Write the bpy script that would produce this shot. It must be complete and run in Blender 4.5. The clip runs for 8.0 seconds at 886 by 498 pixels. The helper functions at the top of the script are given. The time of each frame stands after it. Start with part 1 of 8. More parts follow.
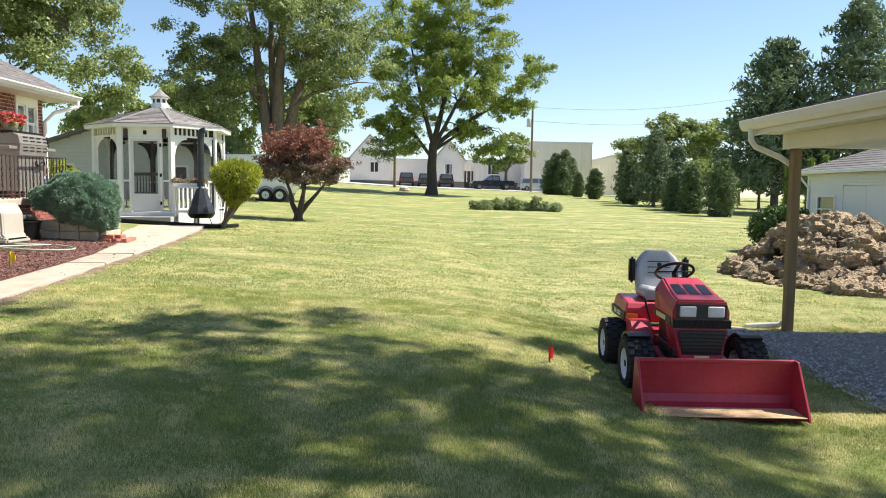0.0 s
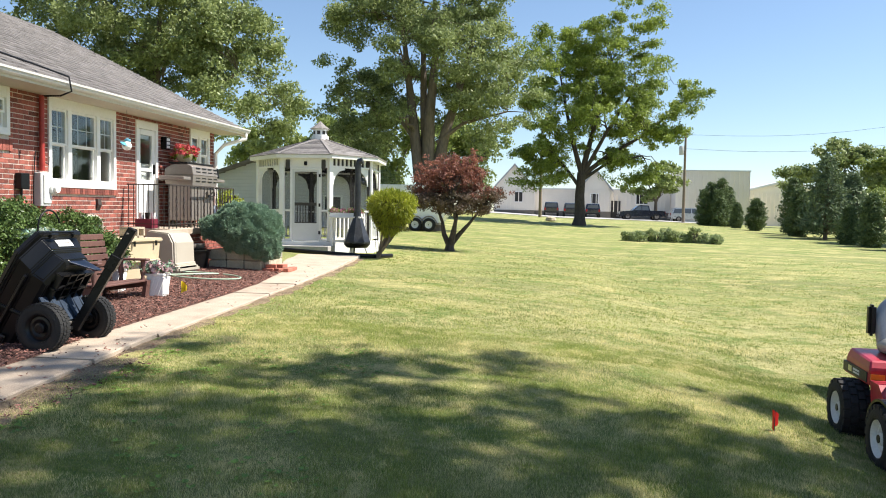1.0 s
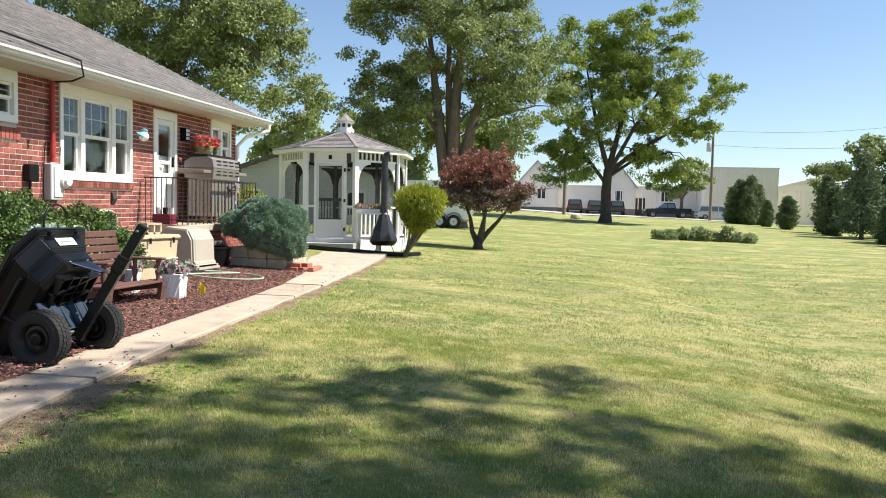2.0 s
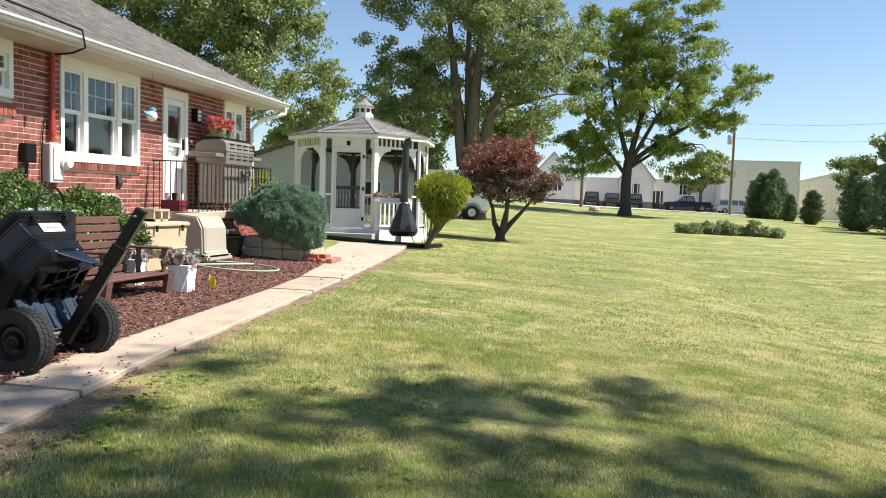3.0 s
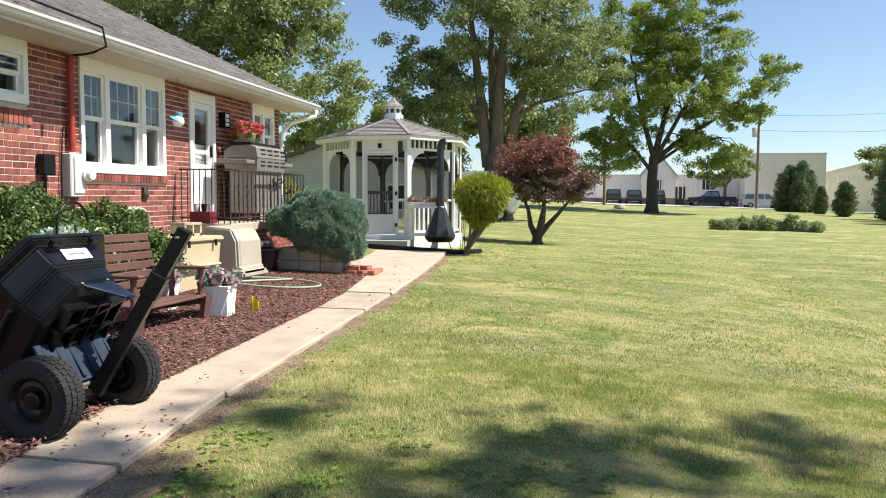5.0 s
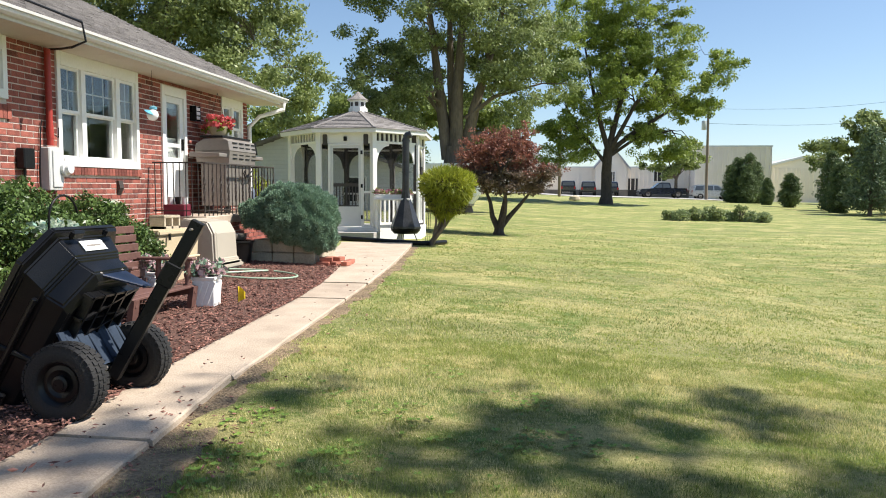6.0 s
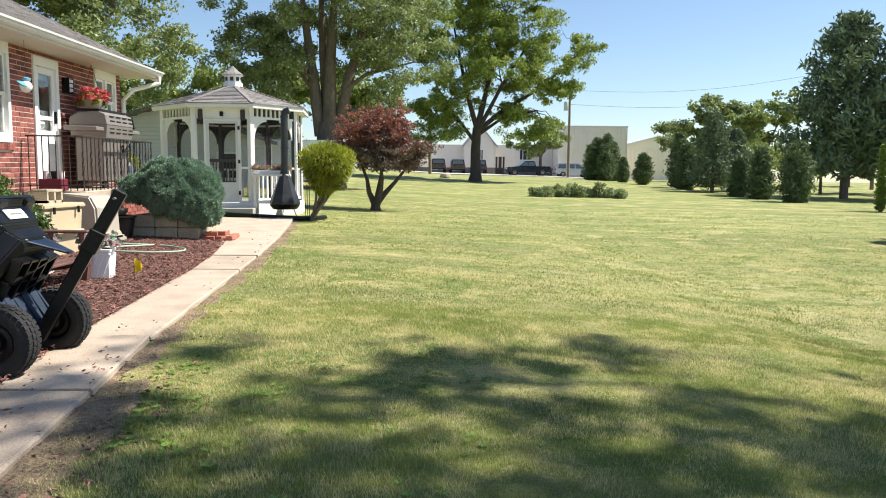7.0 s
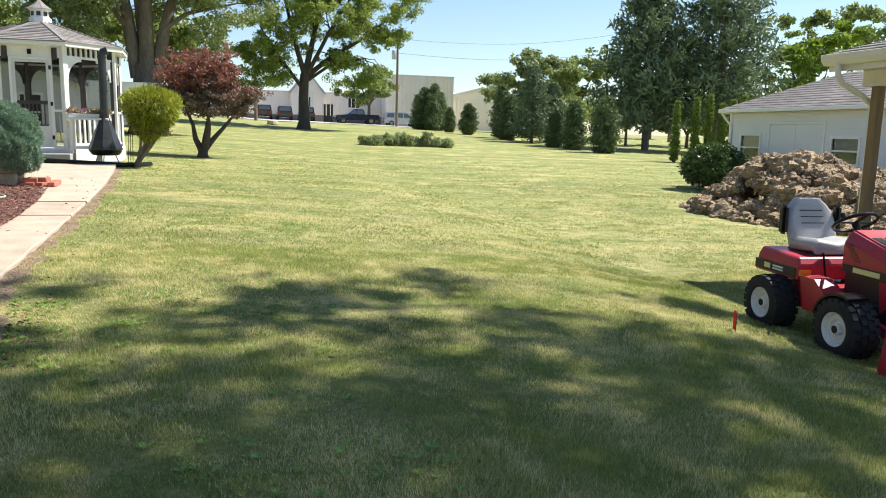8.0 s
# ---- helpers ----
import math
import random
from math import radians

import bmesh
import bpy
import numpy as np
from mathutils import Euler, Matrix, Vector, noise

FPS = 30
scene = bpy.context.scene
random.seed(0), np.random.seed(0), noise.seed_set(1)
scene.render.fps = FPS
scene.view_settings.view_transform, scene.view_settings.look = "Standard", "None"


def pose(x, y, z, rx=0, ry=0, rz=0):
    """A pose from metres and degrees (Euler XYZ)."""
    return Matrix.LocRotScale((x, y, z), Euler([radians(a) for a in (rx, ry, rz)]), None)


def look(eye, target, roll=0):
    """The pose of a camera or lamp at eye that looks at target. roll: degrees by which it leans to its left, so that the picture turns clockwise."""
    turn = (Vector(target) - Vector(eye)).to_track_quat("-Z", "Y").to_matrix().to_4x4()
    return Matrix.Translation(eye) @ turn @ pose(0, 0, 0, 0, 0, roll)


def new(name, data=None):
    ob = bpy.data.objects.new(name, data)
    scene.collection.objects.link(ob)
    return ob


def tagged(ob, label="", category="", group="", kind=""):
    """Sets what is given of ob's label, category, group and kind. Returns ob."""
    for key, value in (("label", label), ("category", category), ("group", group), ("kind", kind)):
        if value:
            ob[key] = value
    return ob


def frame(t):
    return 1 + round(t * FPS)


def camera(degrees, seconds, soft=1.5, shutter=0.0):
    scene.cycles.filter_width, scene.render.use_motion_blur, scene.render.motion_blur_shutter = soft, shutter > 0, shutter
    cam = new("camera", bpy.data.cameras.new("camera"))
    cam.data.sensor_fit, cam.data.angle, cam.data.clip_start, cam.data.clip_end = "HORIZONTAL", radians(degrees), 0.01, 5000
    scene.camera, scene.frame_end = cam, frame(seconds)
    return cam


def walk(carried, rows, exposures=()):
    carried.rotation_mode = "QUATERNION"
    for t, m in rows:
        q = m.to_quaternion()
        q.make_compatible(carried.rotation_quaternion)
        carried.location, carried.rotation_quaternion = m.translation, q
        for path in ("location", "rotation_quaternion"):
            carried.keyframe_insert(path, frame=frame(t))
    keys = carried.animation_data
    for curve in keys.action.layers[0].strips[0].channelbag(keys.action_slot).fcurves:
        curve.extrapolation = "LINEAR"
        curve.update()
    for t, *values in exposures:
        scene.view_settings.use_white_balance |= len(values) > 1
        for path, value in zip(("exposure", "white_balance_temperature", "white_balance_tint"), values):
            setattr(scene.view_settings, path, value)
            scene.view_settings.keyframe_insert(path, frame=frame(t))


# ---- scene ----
cam = camera(60.8, 8.0, soft=1.0)
PATH = [
    (0, (0.005, -0.026, 1.501), (0.115, 1.966, 1.355), 0.9),
    (0.5, (-0.189, 0.341, 1.52), (-0.358, 2.331, 1.414), 0.7),
    (1, (-0.406, 0.735, 1.525), (-0.668, 2.717, 1.45), 1.2),
    (1.5, (-0.6, 1.151, 1.538), (-0.894, 3.128, 1.462), 1.3),
    (3, (-1.175, 2.43, 1.482), (-1.52, 4.397, 1.373), 2.1),
    (3.5, (-1.378, 2.797, 1.477), (-1.748, 4.76, 1.366), 2.0),
    (4, (-1.586, 3.084, 1.497), (-1.98, 5.042, 1.388), 1.4),
    (4.5, (-1.729, 3.329, 1.517), (-2.131, 5.285, 1.412), 0.8),
    (6, (-2.045, 2.928, 1.521), (-2.316, 4.905, 1.395), 0.4),
    (6.5, (-2.084, 2.584, 1.528), (-2.218, 4.574, 1.378), 0.5),
    (7, (-2.211, 2.314, 1.481), (-2.14, 4.304, 1.299), 0.5),
    (7.5, (-2.251, 1.959, 1.485), (-1.874, 3.907, 1.238), 0.6),
    (8, (-2.372, 1.695, 1.48), (-1.858, 3.603, 1.172), 1.4),
]
EXPOSURES = [(0.0, 0.98), (1.7, 0.86), (3.2, 0.79), (6.0, 0.75), (7.0, 0.81), (8.0, 0.89)]
walk(cam, [(t, look(eye, target, roll)) for t, eye, target, roll in PATH], EXPOSURES)

# ---- light ----
SUN_AZ, SUN_EL = 10.0, 53.0          # degrees from +x towards +y, and above the horizon
world = bpy.data.worlds.new("world")
scene.world = world
world.use_nodes = True
wn = world.node_tree
sky = wn.nodes.new("ShaderNodeTexSky")
sky.sky_type, sky.sun_disc = "NISHITA", False
sky.sun_elevation, sky.sun_rotation = radians(SUN_EL), radians(90 - SUN_AZ)
sky.dust_density, sky.ozone_density = 0.25, 2.6
wn.links.new(sky.outputs[0], wn.nodes["Background"].inputs[0])
wn.nodes["Background"].inputs[1].default_value = 0.09
sun_way = Vector((math.cos(radians(SUN_AZ)) * math.cos(radians(SUN_EL)), math.sin(radians(SUN_AZ)) * math.cos(radians(SUN_EL)), math.sin(radians(SUN_EL))))
sun = new("sun", bpy.data.lights.new("sun", "SUN"))
sun.data.energy, sun.data.angle, sun.data.color = 5.0, radians(0.53), (1.0, 0.95, 0.86)
sun.matrix_world = look(sun_way * 60, (0, 0, 0))

# ---- materials ----


def mat(name, base, rough=0.6, metal=0.0, vary=0.25, scale=6.0, fine=60.0, bump=0.15, island=0.0, spec=0.5, tint=None, stretch=(1, 1, 1), obj=0.0, coat=0.0, dist=0.02):
    """Painted or natural surface: two scales of noise on colour and roughness, and a fine relief."""
    m = bpy.data.materials.new(name)
    m.use_nodes = True
    t = m.node_tree
    b = t.nodes["Principled BSDF"]
    b.inputs["Metallic"].default_value = metal
    b.inputs["Specular IOR Level"].default_value = spec
    b.inputs["Coat Weight"].default_value = coat
    co = t.nodes.new("ShaderNodeTexCoord")
    mp = t.nodes.new("ShaderNodeMapping")
    mp.inputs["Scale"].default_value = stretch
    t.links.new(co.outputs["Object"], mp.inputs[0])
    n1, n2 = t.nodes.new("ShaderNodeTexNoise"), t.nodes.new("ShaderNodeTexNoise")
    for n, s in ((n1, scale), (n2, fine)):
        n.inputs["Scale"].default_value, n.inputs["Detail"].default_value = s, 5
        t.links.new(mp.outputs[0], n.inputs["Vector"])
    add = t.nodes.new("ShaderNodeMath")
    add.operation = "ADD"
    t.links.new(n1.outputs[0], add.inputs[0])
    t.links.new(n2.outputs[0], add.inputs[1])
    src = add.outputs[0]
    for weight, node, out in ((island, "ShaderNodeNewGeometry", "Random Per Island"), (obj, "ShaderNodeObjectInfo", "Random")):
        if weight:
            g, k = t.nodes.new(node), t.nodes.new("ShaderNodeMath")
            k.operation, k.inputs[1].default_value = "MULTIPLY_ADD", weight
            t.links.new(g.outputs[out], k.inputs[0])
            t.links.new(src, k.inputs[2])
            k2 = t.nodes.new("ShaderNodeMath")
            k2.operation, k2.inputs[1].default_value = "SUBTRACT", weight / 2
            t.links.new(k.outputs[0], k2.inputs[0])
            src = k2.outputs[0]
    r = t.nodes.new("ShaderNodeMapRange")
    r.inputs[1].default_value, r.inputs[2].default_value = 0.6, 1.4
    t.links.new(src, r.inputs[0])
    mx = t.nodes.new("ShaderNodeMix")
    mx.data_type = "RGBA"
    lo = [c * (1 - vary) for c in base]
    hi = [min(1, c * (1 + vary)) for c in (tint or base)]
    mx.inputs[6].default_value, mx.inputs[7].default_value = (*lo, 1), (*hi, 1)
    t.links.new(r.outputs[0], mx.inputs[0])
    t.links.new(mx.outputs[2], b.inputs["Base Color"])
    rr = t.nodes.new("ShaderNodeMapRange")
    rr.inputs[3].default_value, rr.inputs[4].default_value = max(0.03, rough - 0.12), min(1, rough + 0.12)
    t.links.new(n1.outputs[0], rr.inputs[0])
    t.links.new(rr.outputs[0], b.inputs["Roughness"])
    if bump:
        bp = t.nodes.new("ShaderNodeBump")
        bp.inputs["Strength"].default_value, bp.inputs["Distance"].default_value = bump, dist
        t.links.new(n2.outputs[0], bp.inputs["Height"])
        t.links.new(bp.outputs[0], b.inputs["Normal"])
    return m


def leaf_mat(name, dark, light, through_light=0.35, rough=0.5):
    """Foliage: each leaf its own tone, part of the light passing through."""
    m = bpy.data.materials.new(name)
    m.use_nodes = True
    t = m.node_tree
    b, out = t.nodes["Principled BSDF"], t.nodes["Material Output"]
    b.inputs["Roughness"].default_value = rough
    b.inputs["Specular IOR Level"].default_value = 0.35
    g = t.nodes.new("ShaderNodeNewGeometry")
    co, n = t.nodes.new("ShaderNodeTexCoord"), t.nodes.new("ShaderNodeTexNoise")
    n.inputs["Scale"].default_value = 0.7
    t.links.new(co.outputs["Object"], n.inputs["Vector"])
    a = t.nodes.new("ShaderNodeMath")
    a.operation = "MULTIPLY_ADD"
    a.inputs[1].default_value = 0.6
    t.links.new(g.outputs["Random Per Island"], a.inputs[0])
    s = t.nodes.new("ShaderNodeMath")
    s.operation, s.inputs[1].default_value = "SUBTRACT", 0.3
    t.links.new(n.outputs[0], a.inputs[2])
    t.links.new(a.outputs[0], s.inputs[0])
    mx = t.nodes.new("ShaderNodeMix")
    mx.data_type = "RGBA"
    mx.inputs[6].default_value, mx.inputs[7].default_value = (*dark, 1), (*light, 1)
    t.links.new(s.outputs[0], mx.inputs[0])
    t.links.new(mx.outputs[2], b.inputs["Base Color"])
    tr, ms = t.nodes.new("ShaderNodeBsdfTranslucent"), t.nodes.new("ShaderNodeMixShader")
    ms.inputs[0].default_value = through_light
    t.links.new(mx.outputs[2], tr.inputs[0])
    t.links.new(b.outputs[0], ms.inputs[1])
    t.links.new(tr.outputs[0], ms.inputs[2])
    t.links.new(ms.outputs[0], out.inputs[0])
    return m


def glass_mat(name, tint=(0.9, 0.95, 0.95), rough=0.02):
    m = bpy.data.materials.new(name)
    m.use_nodes = True
    t = m.node_tree
    b = t.nodes["Principled BSDF"]
    b.inputs["Base Color"].default_value = (*tint, 1)
    b.inputs["Roughness"].default_value = rough
    b.inputs["Transmission Weight"].default_value = 1.0
    b.inputs["IOR"].default_value = 1.45
    return m


def lawn_mat():
    """Mown turf: green and straw-dry patches, faint mowing bands, bare crumbs."""
    m = bpy.data.materials.new("lawn")
    m.use_nodes = True
    t = m.node_tree
    b = t.nodes["Principled BSDF"]
    b.inputs["Roughness"].default_value = 0.75
    b.inputs["Specular IOR Level"].default_value = 0.2
    co = t.nodes.new("ShaderNodeTexCoord")

    def nz(scale, detail=5, stretch=(1, 1, 1), rough=0.6):
        mp, n = t.nodes.new("ShaderNodeMapping"), t.nodes.new("ShaderNodeTexNoise")
        mp.inputs["Scale"].default_value = stretch
        n.inputs["Scale"].default_value, n.inputs["Detail"].default_value, n.inputs["Roughness"].default_value = scale, detail, rough
        t.links.new(co.outputs["Object"], mp.inputs[0])
        t.links.new(mp.outputs[0], n.inputs["Vector"])
        return n.outputs[0]

    def remap(v, a, c):
        r = t.nodes.new("ShaderNodeMapRange")
        r.inputs[1].default_value, r.inputs[2].default_value = a, c
        t.links.new(v, r.inputs[0])
        return r.outputs[0]

    def mix(f, one, two):
        x = t.nodes.new("ShaderNodeMix")
        x.data_type = "RGBA"
        t.links.new(f, x.inputs[0])
        for sock, v in ((6, one), (7, two)):
            if isinstance(v, tuple):
                x.inputs[sock].default_value = (*v, 1)
            else:
                t.links.new(v, x.inputs[sock])
        return x.outputs[2]

    fine = mix(remap(nz(20, 7, (0.7, 1, 1), 0.8), 0.36, 0.64), GRASS_LO, GRASS_HI)
    band = mix(remap(nz(0.55, 3, (0.12, 1, 1)), 0.42, 0.6), fine, mix(remap(nz(60, 4), 0.3, 0.7), GRASS_BAND_LO, GRASS_BAND_HI))
    dry = mix(remap(nz(0.9, 7, (0.6, 1, 1), 0.75), 0.50, 0.62), band, mix(remap(nz(45, 4), 0.3, 0.7), STRAW_LO, STRAW_HI))
    gm, gr = t.nodes.new("ShaderNodeMapping"), t.nodes.new("ShaderNodeTexGradient")
    gr.gradient_type = "SPHERICAL"
    gm.vector_type = "TEXTURE"
    gm.inputs["Location"].default_value, gm.inputs["Scale"].default_value = (3.0, 11.5, 0.0), (8.0, 6.5, 8.0)
    t.links.new(co.outputs["Object"], gm.inputs[0])
    t.links.new(gm.outputs[0], gr.inputs[0])
    amt = t.nodes.new("ShaderNodeMath")
    amt.operation = "MULTIPLY"
    t.links.new(gr.outputs["Fac"], amt.inputs[0])
    t.links.new(remap(nz(2.6, 6, (0.6, 1, 1), 0.7), 0.30, 0.62), amt.inputs[1])
    dry = mix(amt.outputs[0], dry, mix(remap(nz(48, 5), 0.3, 0.7), (0.34, 0.31, 0.12), (0.68, 0.62, 0.32)))
    patch = mix(remap(nz(1.7, 7, (0.7, 1, 1), 0.7), 0.50, 0.60), dry, mix(remap(nz(50, 5), 0.3, 0.7), (0.09, 0.15, 0.03), (0.25, 0.31, 0.08)))
    bare = mix(remap(nz(0.75, 7, (0.7, 1, 1), 0.75), 0.66, 0.72), patch, (0.27, 0.19, 0.12))
    t.links.new(bare, b.inputs["Base Color"])
    bp = t.nodes.new("ShaderNodeBump")
    bp.inputs["Strength"].default_value, bp.inputs["Distance"].default_value = 0.9, 0.04
    t.links.new(nz(42, 6, (1, 1, 1), 0.8), bp.inputs["Height"])
    t.links.new(bp.outputs[0], b.inputs["Normal"])
    return m


GRASS_LO, GRASS_HI = (0.08, 0.115, 0.03), (0.37, 0.36, 0.145)
GRASS_BAND_LO, GRASS_BAND_HI = (0.17, 0.19, 0.05), (0.46, 0.45, 0.18)
STRAW_LO, STRAW_HI = (0.32, 0.28, 0.10), (0.66, 0.57, 0.27)
M_LAWN = lawn_mat()


def blade_mat():
    """Turf blades: fresh green stands and straw-dry ones, each blade its own tone."""
    m = leaf_mat("grass_blade", (0.034, 0.085, 0.012), (0.46, 0.52, 0.12), 0.45)
    t = m.node_tree
    b = t.nodes["Principled BSDF"]
    g, co = t.nodes["Geometry"], t.nodes["Texture Coordinate"]
    green = b.inputs["Base Color"].links[0].from_socket
    total = None
    for scale, detail, lo, hi in ((0.8, 5, 0.47, 0.60), (3.6, 6, 0.50, 0.60)):
        n, r = t.nodes.new("ShaderNodeTexNoise"), t.nodes.new("ShaderNodeMapRange")
        n.inputs["Scale"].default_value, n.inputs["Detail"].default_value = scale, detail
        r.inputs[1].default_value, r.inputs[2].default_value, r.inputs[4].default_value = lo, hi, 0.42
        t.links.new(co.outputs["Object"], n.inputs["Vector"])
        t.links.new(n.outputs[0], r.inputs[0])
        if total is None:
            total = r.outputs[0]
        else:
            s = t.nodes.new("ShaderNodeMath")
            s.operation = "ADD"
            t.links.new(total, s.inputs[0])
            t.links.new(r.outputs[0], s.inputs[1])
            total = s.outputs[0]
    pick = t.nodes.new("ShaderNodeMath")
    pick.operation = "SUBTRACT"
    wn = t.nodes.new("ShaderNodeTexWhiteNoise")
    wn.noise_dimensions = "1D"
    t.links.new(g.outputs["Random Per Island"], wn.inputs["W"])
    t.links.new(total, pick.inputs[0])
    t.links.new(wn.outputs["Value"], pick.inputs[1])
    soft = t.nodes.new("ShaderNodeMapRange")
    soft.inputs[1].default_value, soft.inputs[2].default_value = -0.30, 0.15
    t.links.new(pick.outputs[0], soft.inputs[0])
    mx = t.nodes.new("ShaderNodeMix")
    mx.data_type = "RGBA"
    t.links.new(soft.outputs[0], mx.inputs[0])
    t.links.new(green, mx.inputs[6])
    mx.inputs[7].default_value = (0.76, 0.67, 0.34, 1)
    t.links.new(mx.outputs[2], b.inputs["Base Color"])
    t.links.new(mx.outputs[2], t.nodes["Translucent BSDF"].inputs[0])
    return m


M_BLADE = blade_mat()
M_CONCRETE = mat("walk_concrete", (0.38, 0.295, 0.22), 0.9, vary=0.22, scale=3, fine=90, bump=0.35, tint=(0.45, 0.365, 0.285), obj=0.35)
M_MULCH = mat("mulch", (0.12, 0.058, 0.042), 0.95, vary=0.7, scale=9, fine=70, bump=1.0)
M_CHIP = mat("bark_chip", (0.23, 0.11, 0.085), 0.9, vary=0.75, scale=8, fine=50, island=0.9, bump=0.4)
M_BRICK = mat("red_brick", (0.20, 0.052, 0.038), 0.85, vary=0.4, scale=14, fine=80, bump=0.4, obj=0.7, tint=(0.27, 0.08, 0.058))
M_BRICK_J = mat("red_brick_joined", (0.20, 0.052, 0.038), 0.85, vary=0.4, scale=14, fine=80, bump=0.4, island=0.7, tint=(0.27, 0.08, 0.058))
M_MORTAR = mat("mortar", (0.62, 0.54, 0.48), 0.95, vary=0.2, scale=10, fine=120, bump=0.4)
M_WHITE = mat("white_paint", (0.84, 0.83, 0.81), 0.5, vary=0.06, scale=3, fine=40, bump=0.06)
M_GUTTER = mat("gutter_enamel", (0.66, 0.65, 0.63), 0.5, vary=0.12, scale=2, fine=24, bump=0.05)
M_SOFFIT = mat("soffit_paint", (0.60, 0.54, 0.46), 0.55, vary=0.05, scale=2, fine=40, bump=0.04)
M_SHINGLE = mat("grey_shingle", (0.17, 0.155, 0.15), 0.95, vary=0.35, scale=5, fine=120, bump=0.6, island=0.5)
M_SHINGLE_B = mat("brown_grey_shingle", (0.23, 0.21, 0.20), 0.95, vary=0.3, scale=5, fine=120, bump=0.6, island=0.5)
M_BARK = mat("grey_bark", (0.15, 0.12, 0.095), 0.95, vary=0.5, scale=3, fine=14, bump=1.0, stretch=(1, 1, 0.25))
M_BARK_DARK = mat("dark_bark", (0.065, 0.052, 0.046), 0.95, vary=0.5, scale=6, fine=24, bump=1.0, stretch=(1, 1, 0.3))
M_DIRT = mat("dug_clay", (0.22, 0.145, 0.09), 0.95, vary=0.5, scale=2.2, fine=26, bump=1.0, tint=(0.38, 0.285, 0.18), dist=0.08)
M_EDGE = mat("dry_edge", (0.13, 0.085, 0.055), 0.95, vary=0.55, scale=5, fine=46, bump=1.0, tint=(0.27, 0.195, 0.115), dist=0.04)
M_GRAVEL = mat("gravel", (0.27, 0.25, 0.235), 0.95, vary=0.5, scale=20, fine=70, bump=1.0)
M_STONE_J = mat("gravel_stone", (0.33, 0.31, 0.29), 0.9, vary=0.4, scale=10, fine=60, island=0.8)
M_DARKGLASS = glass_mat("window_glass")
# near-black colour that paints the shade of unlit interiors
M_ROOM_SHADE = mat("interior_shade", (0.035, 0.033, 0.032), 0.9, vary=0.3, bump=0)
M_BLACK = mat("black_plastic", (0.006, 0.006, 0.007), 0.34, vary=0.3, scale=5, fine=140, bump=0.10, spec=0.32)
M_BLACK_STEEL = mat("black_steel", (0.008, 0.008, 0.009), 0.30, vary=0.3, bump=0.02, spec=0.22)
M_RUBBER = mat("tyre_rubber", (0.017, 0.016, 0.016), 0.8, vary=0.35, scale=10, fine=90, bump=0.3)
M_RED = mat("tractor_red", (0.39, 0.022, 0.042), 0.42, vary=0.25, scale=3, fine=30, bump=0.04, coat=0.08)
M_POST = mat("weathered_post", (0.19, 0.13, 0.068), 0.85, vary=0.3, scale=3, fine=22, bump=0.4, stretch=(1, 1, 0.12))
L_ASH = leaf_mat("ash_leaf", (0.09, 0.145, 0.026), (0.42, 0.50, 0.11), 0.40)
L_MAPLE = leaf_mat("maple_leaf", (0.08, 0.12, 0.038), (0.42, 0.48, 0.20), 0.34)
L_BACK = leaf_mat("far_leaf", (0.10, 0.15, 0.04), (0.38, 0.44, 0.14), 0.34)
L_PLUM = leaf_mat("plum_leaf", (0.09, 0.045, 0.036), (0.44, 0.18, 0.125), 0.35)
L_PLUM_G = leaf_mat("plum_leaf_inner", (0.07, 0.06, 0.045), (0.28, 0.19, 0.14), 0.25)
L_GOLD = leaf_mat("gold_thread_leaf", (0.15, 0.19, 0.018), (0.48, 0.50, 0.06), 0.35)
L_JUNIPER = leaf_mat("juniper_needle", (0.095, 0.16, 0.10), (0.32, 0.45, 0.32), 0.15, 0.9)
L_CEDAR = leaf_mat("cedar_needle", (0.05, 0.085, 0.038), (0.20, 0.26, 0.11), 0.15, 0.7)
L_PINE = leaf_mat("pine_needle", (0.065, 0.10, 0.058), (0.24, 0.31, 0.165), 0.15, 0.7)
L_LIME = leaf_mat("lime_leaf", (0.09, 0.16, 0.012), (0.30, 0.40, 0.05), 0.4)
L_HOLLY = leaf_mat("glossy_hedge_leaf", (0.03, 0.06, 0.02), (0.16, 0.235, 0.065), 0.15, 0.28)

# ---- building tools ----


